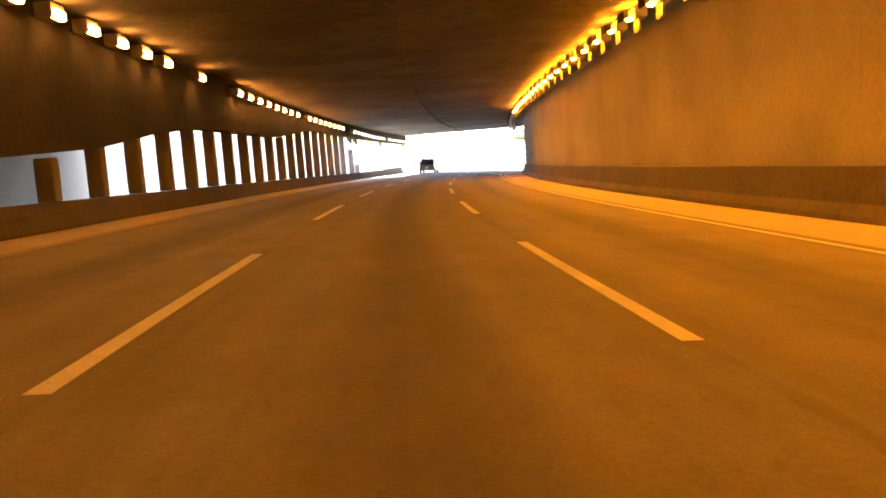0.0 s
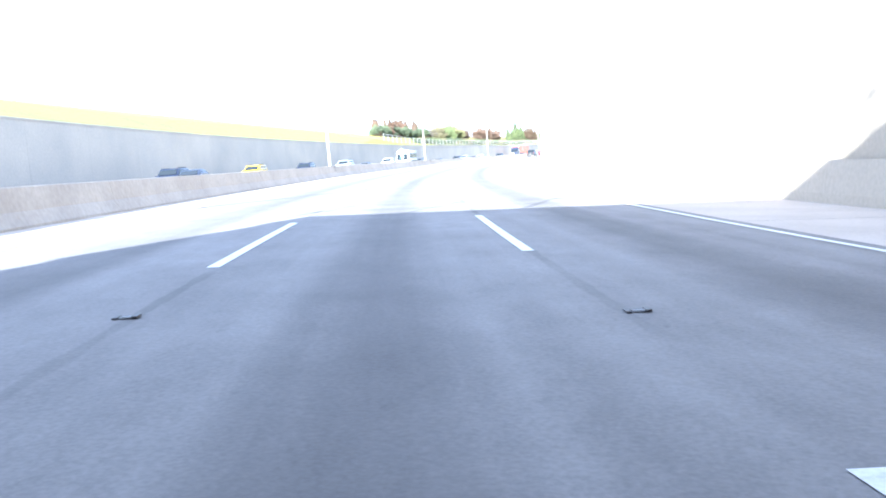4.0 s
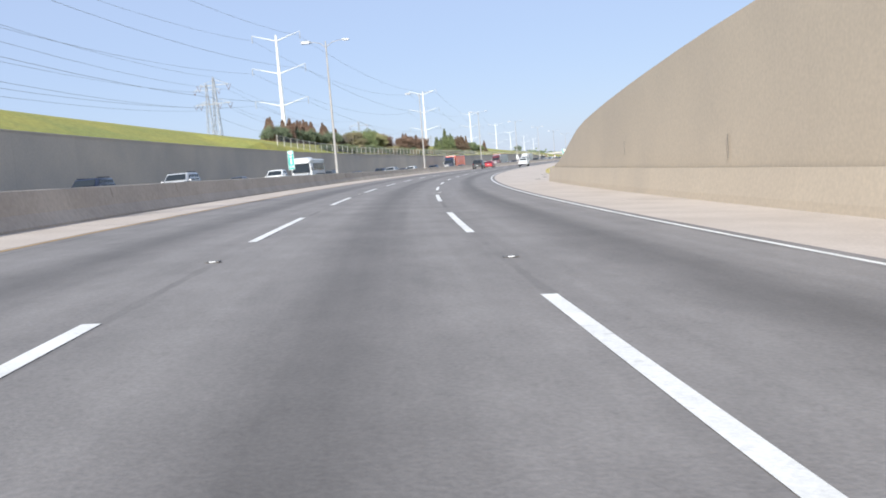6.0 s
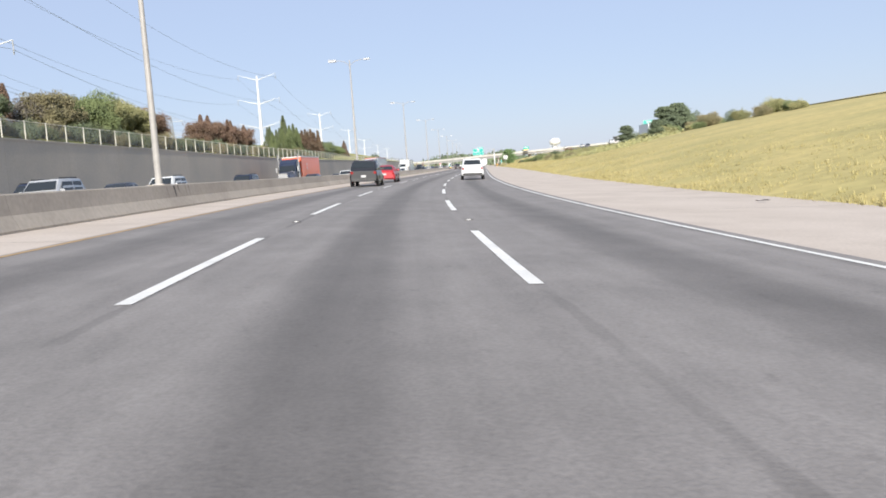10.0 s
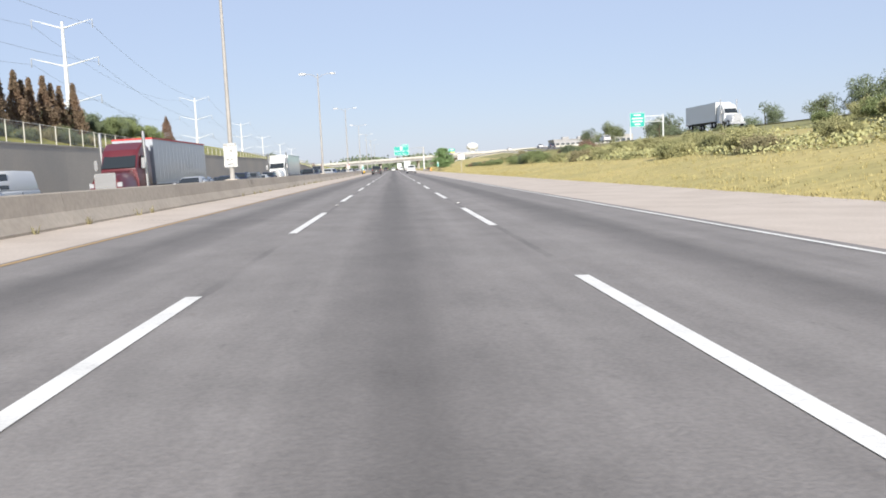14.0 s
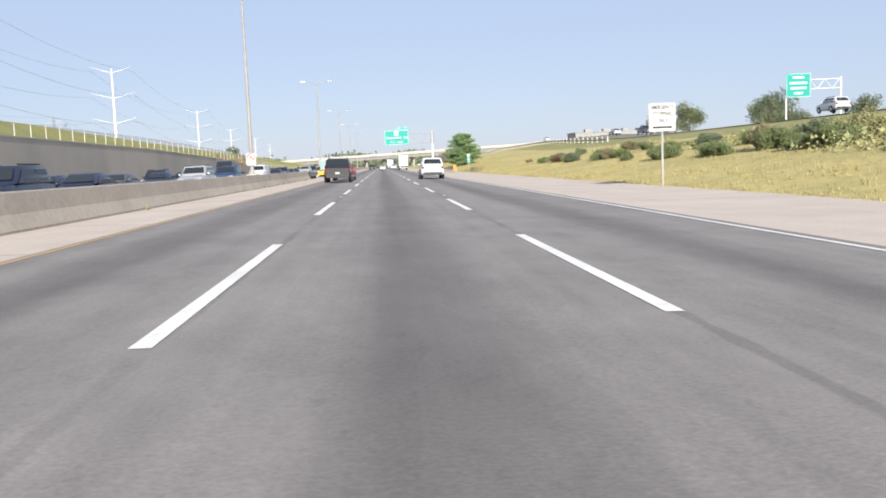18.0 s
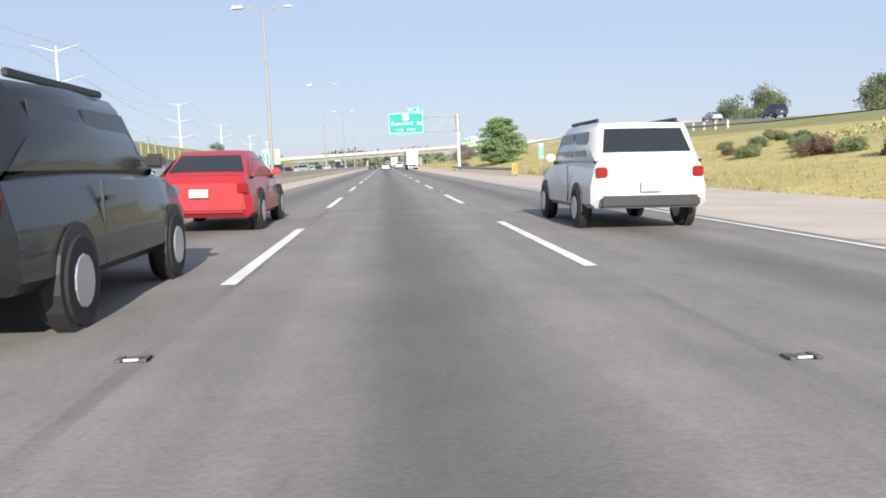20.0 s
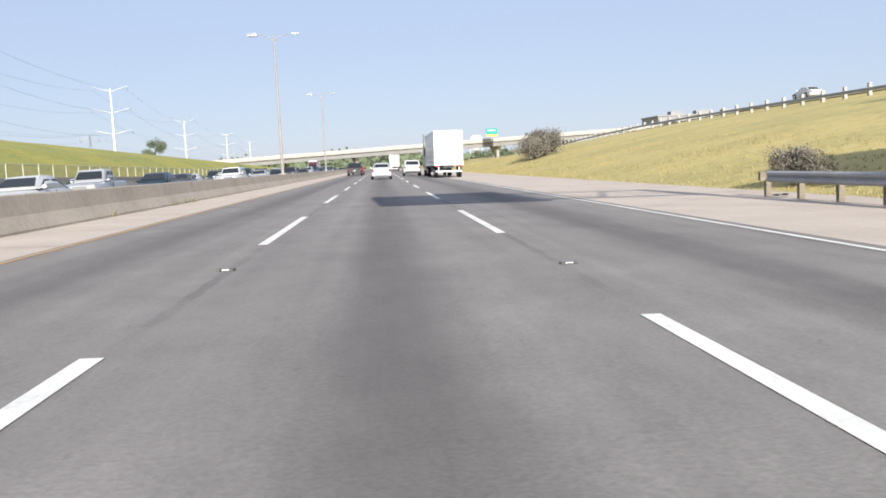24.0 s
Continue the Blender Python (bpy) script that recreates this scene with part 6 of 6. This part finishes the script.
        part("windscreen", quad("windscreen", [(-1.0, 2.06, 2.18), (1.0, 2.06, 2.18), (0.95, 1.36, 3.05), (-0.95, 1.36, 3.05)], GLASS, 0.05), a)
        for sx in (-1, 1):
            part("side_window", quad("side_window", [(sx * 1.20, 1.6, 2.1), (sx * 1.18, 1.2, 2.9), (sx * 1.19, 0.5, 2.9), (sx * 1.2, 0.5, 2.1)], GLASS, 0.03), a)
            part("exhaust_pipe", tube("exhaust_pipe", (sx * 1.32, 0.9, 0.9), (sx * 1.32, 0.9, 4.4), 0.10, 0.10, CHROME, 10), a)
            part("headlight", box("headlight", (sx * 0.78 - 0.15, 4.4, 1.05), (sx * 0.78 + 0.15, 4.62, 1.35), HEADLAMP, 0.03), a)
            part("mirror", box("mirror", (sx * 1.42 - 0.1, 1.7, 2.1), (sx * 1.42 + 0.1, 1.8, 2.75), CHROME, 0.03), a)
            part("fuel_tank", tube("fuel_tank", (sx * 0.98, -0.6, 0.75), (sx * 0.98, 1.2, 0.75), 0.32, 0.32, CHROME, 14), a)
        part("grille", box("grille", (-0.6, 4.5, 0.8), (0.6, 4.68, 1.9), CHROME, 0.05), a)
        part("bumper", box("bumper", (-1.2, 4.3, 0.35), (1.2, 4.75, 0.7), CHROME, 0.05), a)
    return a, tr


RED_RAIL = plain("red_rail", (0.4, 0.02, 0.02), 0.5)
t1, tr = semi(388, -20.4, True, "navy", "orange", "dark blue lorry with an orange container trailer in the queue", 12.5, True)
part("emblem", ring_mesh(0.28, 0.42, SIGN_WHITE), tr, Matrix.Translation((-1.335, -4.5, 2.75)) @ Matrix.Rotation(radians(-90), 4, "Z"))
semi(440.5, -16.6, True, "maroon", "trailer", "maroon long-nosed lorry with a box trailer coloured in shaded grey", 15.0, False, True, 0, RED_RAIL)
semi(511, -16.6, True, "white", "white", "white lorry and box trailer in the oncoming queue", 15.0)
semi(757, 5.9, False, "white", "white", "white box trailer with ribbed rear doors on the shoulder side", 14.0)
semi(930, -20.4, True, "maroon", "white", "maroon lorry with a white trailer far along the queue", 14.0)
semi(905, 3.7, False, "white", "white", "white box lorry far ahead in the lane", 12.0)


def bus(s, x):
    a = thing("shuttle_bus", rm(s, x, 0.002 + far_z(s, x), 180), "white shuttle bus with a raised front cap in the queue", "bus", "oncoming traffic queue")
    p = paint("white")
    part("body", hull("body", [(-4.4, 0.45, 2.9, 1.15, 1.1), (-4.3, 0.4, 3.0, 1.2, 1.14), (1.6, 0.4, 3.0, 1.2, 1.14), (2.3, 0.4, 2.75, 1.2, 1.05)], p), a)
    part("bonnet", hull("bonnet", [(2.2, 0.4, 1.55, 1.0, 0.95), (3.0, 0.4, 1.25, 1.0, 0.9), (3.7, 0.45, 1.1, 0.95, 0.85)], p), a)
    part("front_cap", hull("front_cap", [(1.0, 2.6, 3.2, 1.15, 1.05), (2.2, 2.5, 3.1, 1.1, 0.9), (2.6, 2.5, 2.75, 0.95, 0.8)], p), a)
    part("windscreen", quad("windscreen", [(-0.98, 2.75, 1.45), (0.98, 2.75, 1.45), (0.95, 2.34, 2.45), (-0.95, 2.34, 2.45)], GLASS, 0.05), a)
    for sx in (-1, 1):
        for k in range(4):
            y = -3.9 + k * 1.35
            part("side_window", box("side_window", (sx * 1.185 - 0.03, y, 1.65), (sx * 1.185 + 0.03, y + 1.15, 2.5), GLASS, 0.01), a)
        part("headlight", box("headlight", (sx * 0.7 - 0.15, 3.5, 0.75), (sx * 0.7 + 0.15, 3.72, 0.95), HEADLAMP, 0.02), a)
        part("mirror", box("mirror", (sx * 1.3 - 0.1, 2.5, 1.6), (sx * 1.3 + 0.1, 2.6, 2.0), TRIM, 0.02), a)
        part("stripe", box("stripe", (sx * 1.205 - 0.012, -4.0, 1.0), (sx * 1.205 + 0.012, 0.5, 1.25), TRIM), a)
    part("grille", box("grille", (-0.45, 3.6, 0.6), (0.45, 3.74, 1.0), CHROME, 0.02), a)
    part("bumper", box("bumper", (-1.0, 3.55, 0.35), (1.0, 3.82, 0.55), TRIM, 0.03), a)
    add_wheels(a, [(sx * 1.02, y) for sx in (-1, 1) for y in (-2.6, 2.7)], WHEEL, 0.34)


bus(266.3, -16.6)

# flatbed lorry with upright stakes behind the white van
a = thing("flatbed_lorry", rm(607, -19.6, 0.002 + far_z(607, -19.6), 180), "dark grey flatbed lorry with rusty upright stakes", "lorry", "oncoming traffic queue")
part("cab", hull("cab", [(0.4, 0.7, 2.75, 1.15, 1.1), (1.6, 0.7, 2.8, 1.15, 1.05), (2.2, 0.7, 1.8, 1.1, 1.0), (3.6, 0.7, 1.55, 1.05, 0.9)], paint("grey")), a)
part("windscreen", quad("windscreen", [(-0.95, 2.2, 1.95), (0.95, 2.2, 1.95), (0.9, 1.72, 2.6), (-0.9, 1.72, 2.6)], GLASS, 0.05), a)
part("bed", box("bed", (-1.25, -6.0, 1.05), (1.25, 0.3, 1.25), TRIM, 0.02), a)
for y in (-5.8, -3.0, 0.1):
    for sx in (-1.15, 1.15):
        part("stake", box("stake", (sx - 0.07, y - 0.07, 1.25), (sx + 0.07, y + 0.07, 3.6), RUST), a)
    part("stake_bar", box("stake_bar", (-1.15, y - 0.05, 2.7), (1.15, y + 0.05, 2.85), RUST), a)
for sx in (-1, 1):
    part("headlight", box("headlight", (sx * 0.75 - 0.14, 3.45, 0.95), (sx * 0.75 + 0.14, 3.66, 1.15), HEADLAMP, 0.02), a)
add_wheels(a, [(sx * 1.0, y) for sx in (-1, 1) for y in (-4.4, -3.2, 2.6)], BIGWHEEL, 0.5)

# ---- oncoming queue ----
for shape, colour, s, x in (("suv", "navy", 220, -20.2), ("suv", "silver", 226, -16.5), ("pickup", "white", 254, -16.6), ("suv", "yellow", 200, -20.2), ("suv", "navy", 178, -20.2), ("sedan", "navy", 172, -16.5), ("sedan", "grey", 252, -20.2),
                            ("suv", "grey", 290, -20.2), ("sedan", "teal", 306, -20.2), ("suv", "navy", 322, -20.2), ("suv", "silver", 316, -16.6), ("sedan", "black", 324, -16.5), ("suv", "white", 332, -16.6), ("suv", "navy", 352, -16.6), ("sedan", "navy", 366, -13.2),
                            ("van", "white", 421, -16.3), ("suv", "white", 389, -13.2), ("sedan", "white", 408, -16.4), ("sedan", "teal", 400, -16.4), ("sedan", "navy", 432, -20.2), ("sedan", "silver", 441, -12.9), ("sedan", "white", 460, -16.5), ("sedan", "navy", 454, -13.2),
                            ("sedan", "blue", 472, -16.5), ("suv", "navy", 479, -16.6), ("suv", "grey", 486, -16.5), ("sedan", "white", 493, -16.5), ("suv", "navy", 500, -16.6), ("sedan", "navy", 486, -20.2),
                            ("pickup", "black", 519, -13.2), ("suv", "navy", 528.5, -13.2), ("sedan", "navy", 536.5, -13.2), ("suv", "silver", 559, -13.2), ("suv", "blue", 571, -13.2),
                            ("suv", "navy", 533, -16.5), ("sedan", "navy", 541, -16.5), ("sedan", "grey", 552, -16.5), ("sedan", "navy", 562, -16.5), ("sedan", "teal", 570, -16.5),
                            ("van", "white", 612, -16.3), ("sedan", "black", 598, -20.0), ("sedan", "white", 634.5, -20.1), ("sedan", "navy", 630.5, -16.5), ("suv", "navy", 640, -16.6), ("sedan", "teal", 650, -16.5), ("suv", "silver", 644, -13.2),
                            ("sedan", "navy", 659, -16.5), ("suv", "navy", 657, -13.2), ("sedan", "maroon", 668, -13.2), ("suv", "navy", 672, -16.5),
                            ("sedan", "white", 699, -12.8), ("pickup", "silver", 718, -16.5), ("sedan", "white", 725, -19.8), ("sedan", "teal", 717, -12.8)):
    car(shape, colour, s, x, True)
rnd = random.Random(33)
for lane, lo in ((-12.9, 572), (-16.5, 570), (-20.2, 545)):
    s = lo
    while s < 960:
        s += rnd.uniform(10.5, 19.0)
        if any(abs(s - q) < 12 for q in (699, 718, 725, 717, 930)) or (lane > -19 and 580 < s < 682) or (lane < -19 and (585 < s < 645 or 905 < s < 955)):
            continue
        shape = rnd.choice(["sedan", "suv", "suv", "sedan", "sedan", "suv", "sedan", "pickup"])
        colour = rnd.choice(["navy", "black", "navy", "silver", "white", "navy", "teal", "grey", "blue", "silver"])
        car(shape, colour, s, lane + rnd.uniform(-0.3, 0.3), True)

# ---- traffic ahead on this side ----
for shape, colour, s, x in (("suv", "black", 104, -3.5), ("suv", "black", 335, -3.6), ("sedan", "red", 349, -3.5), ("suv", "white", 349, 3.8), ("suv", "white", 570, 3.8), ("suv", "black", 562, -3.5), ("sedan", "red", 571.5, -3.5),
                            ("suv", "black", 783, -3.5), ("sedan", "red", 800, -3.5), ("sedan", "white", 745, 0.0), ("suv", "white", 763, 3.4), ("sedan", "grey", 850, 0.1)):
    car(shape, colour, s, x)
semi(520, 53.5, True, "white", "white", "white box trailer lorry on the ramp road above the bank", 14.0)
# cars on the ramp road
for shape, colour, s in (("suv", "white", 596), ("sedan", "silver", 690), ("suv", "navy", 668), ("sedan", "white", 770)):
    car(shape, colour, s, 53.0, False, bank_z(s, 52.0) + 0.30)

# ================= small things on the pavement =================
POLE_SHADE = material("pole_shadow_tone", (0.15, 0.14, 0.135), 0.8, 0, 0.15, 2, 30)
rnd = random.Random(5)


seams = tagged(new("pavement_seams"), "dark strip painted as a lamp post's shadow across the left lane", "seam", kind="structure")
# a dark strip painted over the left lane as a lamp post's shadow
def slanted(s0, x0, s1, x1, w, n=14):
    vs = []
    for i in range(n + 1):
        u = i / n
        o = 0.06 * noise.noise((u * 5, s0, 1.0))
        k = w * (0.7 + 0.5 * noise.noise((u * 7, s0, 4.0)))
        s, x = s0 + (s1 - s0) * u + o, x0 + (x1 - x0) * u
        vs += [rd(s - k, x, 0.004), rd(s + k, x, 0.004)]
    part("seam", mesh("seam", vs, [(2 * i, 2 * i + 1, 2 * i + 3, 2 * i + 2) for i in range(n)], POLE_SHADE), seams)


slanted(200.5, -6.0, 203.5, -3.2, 0.05)
# raised reflective markers between the dashes
CAST = material("cast_iron", (0.17, 0.16, 0.15), 0.6, 0.5, 0.1, 5, 40)
_case = bmesh.new()
add_box(_case, (-0.10, -0.07, 0.0), (-0.048, 0.07, 0.016), 0.008)
add_box(_case, (0.048, -0.07, 0.0), (0.10, 0.07, 0.016), 0.008)
add_box(_case, (-0.048, -0.03, 0.0), (0.048, 0.06, 0.012), 0.005)
CASE = bm_mesh("casting", _case, CAST)
LENSM = box("reflector", (-0.045, -0.05, 0.004), (0.045, -0.034, 0.018), SIGN_WHITE, 0.004)
for lane_x, off in ((-1.87, 0.0), (1.92, -0.5)):
    for k in range(-16, 5):
        a = thing("pavement_marker", rm(588.9 + off + 29.383 * k, lane_x, 0.004), "cast iron reflective marker set in the asphalt", "road stud", "road studs between the lane dashes")
        part("casting", CASE, a)
        part("reflector", LENSM, a)

# expansion joints of the shoulders
JOINT = material("joint_filler", (0.13, 0.115, 0.10), 0.9, 0, 0.1, 3, 20)
joints = tagged(new("shoulder_joints"), "dark transverse joints in the concrete shoulders", "joint", kind="structure")
for k in range(110):
    s = 114 + 6.1 * k
    for xa, xb in ((med(s) + 0.02, lane_edge(s) - 0.02), (5.92, 11.5)):
        if rnd.random() < 0.35:
            continue
        part("joint", mesh("joint", [rd(s + o, x, 0.001 + (0 if x < 10 else 0.03)) for x in (xa, (xa + xb) / 2, xb) for o in (-0.012, 0.012)], [(0, 1, 3, 2), (2, 3, 5, 4)], JOINT), joints)

# scraps and weeds along the barrier's foot
SCRAP = plain("torn_tyre_rubber", (0.03, 0.03, 0.03), 0.9)
for s, x in ((233, 9.1), (241, 10.2), (300, 10.6), (256, 11.0), (395, -7.6), (412, -7.9), (455, -7.5), (470, -7.8), (667, 9.9), (690, 10.8)):
    bm = bmesh.new()
    L = rnd.uniform(0.25, 0.7)
    vs = []
    for i in range(6):
        for j in (-1, 1):
            vs.append(bm.verts.new((L * (i / 5 - 0.5), j * 0.09 + 0.05 * math.sin(i * 1.7), 0.02 + 0.05 * abs(math.sin(i * 1.1 + s)))))
    for i in range(5):
        bm.faces.new((vs[2 * i], vs[2 * i + 2], vs[2 * i + 3], vs[2 * i + 1]))
    bmesh.ops.solidify(bm, geom=bm.faces[:], thickness=0.02)
    tagged(part("tyre_scrap", bm_mesh("tyre_scrap", bm, SCRAP), None, rm(s, x, 0.0, rnd.uniform(0, 360))), "torn strip of tyre rubber lying on the shoulder", "debris", "road debris")
verts, faces = [], []
for k in range(70):
    s = rnd.choice([rnd.uniform(360, 470), rnd.uniform(440, 580), rnd.uniform(609, 700)])
    p = rd(s, med(s) + rnd.uniform(0.0, 0.12), 0.0)
    for _ in range(10):
        ang = rnd.uniform(0, 6.283)
        d = Vector((math.cos(ang), math.sin(ang), 0))
        h = rnd.uniform(0.06, 0.24)
        i = len(verts)
        w = Vector((-d.y, d.x, 0)) * 0.02
        q = p + d * rnd.uniform(0, 0.1)
        verts += [q - w, q + w, q + d * h * 0.5 + Vector((0, 0, h))]
        faces.append((i, i + 1, i + 2))
tagged(new("barrier_weeds", mesh("barrier_weeds", verts, faces, LEAF_BROWN)), "small dry weeds along the foot of the barrier", "weeds", kind="stuff")

# weather streaks on the concrete
STREAK = material("weather_streak", (0.36, 0.315, 0.255), 0.95, 0, 0.15, 2, 20)


def streak(parent, s, x0, z1, z0, w, lean=0.0, mat=STREAK):
    n = 5
    vs = []
    for i in range(n + 1):
        u = i / n
        z = z1 + (z0 - z1) * u
        k = w * (1 - 0.6 * u) * (0.8 + 0.3 * noise.noise((s, u * 4, 1)))
        for o in (-k, k):
            vs.append(rd(s + o + 0.03 * noise.noise((s * 3, u * 5, 7)), x0 + lean * (z1 - z), z))
    part("streak", mesh("streak", vs, [(2 * i, 2 * i + 1, 2 * i + 3, 2 * i + 2) for i in range(n)], mat), parent)


for s, z1, z0, w in ((166.0, 1.75, 1.05, 0.05), (167.4, 1.9, 1.0, 0.07), (168.0, 1.5, 1.0, 0.04), (169.5, 1.8, 0.98, 0.09), (171.2, 1.6, 1.1, 0.05), (176.0, 2.2, 1.6, 0.05), (190.5, 1.9, 1.2, 0.05), (203.0, 2.1, 1.5, 0.06)):
    streak(wing, s, 9.94, z1, z0, w, -0.004)
STAIN = material("dark_run_off_stain", (0.17, 0.155, 0.135), 0.95, 0, 0.2, 2, 20)
for s in [p - 3.0 for p in POLES[1:10]]:
    for o in (1.1, 1.5, -1.0):
        streak(median, s + o, med(s) - 0.2395, med_top(s) - 0.06, 0.37, 0.05 + 0.03 * rnd.random(), 0.195)
    streak(median, s - 0.2, med(s) - 0.2395, med_top(s) - 0.05, 0.37, 0.13, 0.195, STAIN)
    streak(median, s + 0.25, med(s) - 0.2395, med_top(s) - 0.05, 0.5, 0.07, 0.195, STAIN)
for k in range(80):
    s = rnd.choice([rnd.uniform(140, 580), rnd.uniform(611, 720)])
    streak(median, s, med(s) - 0.2395, med_top(s) - 0.06, rnd.uniform(0.37, 0.55), rnd.uniform(0.02, 0.07), 0.195)
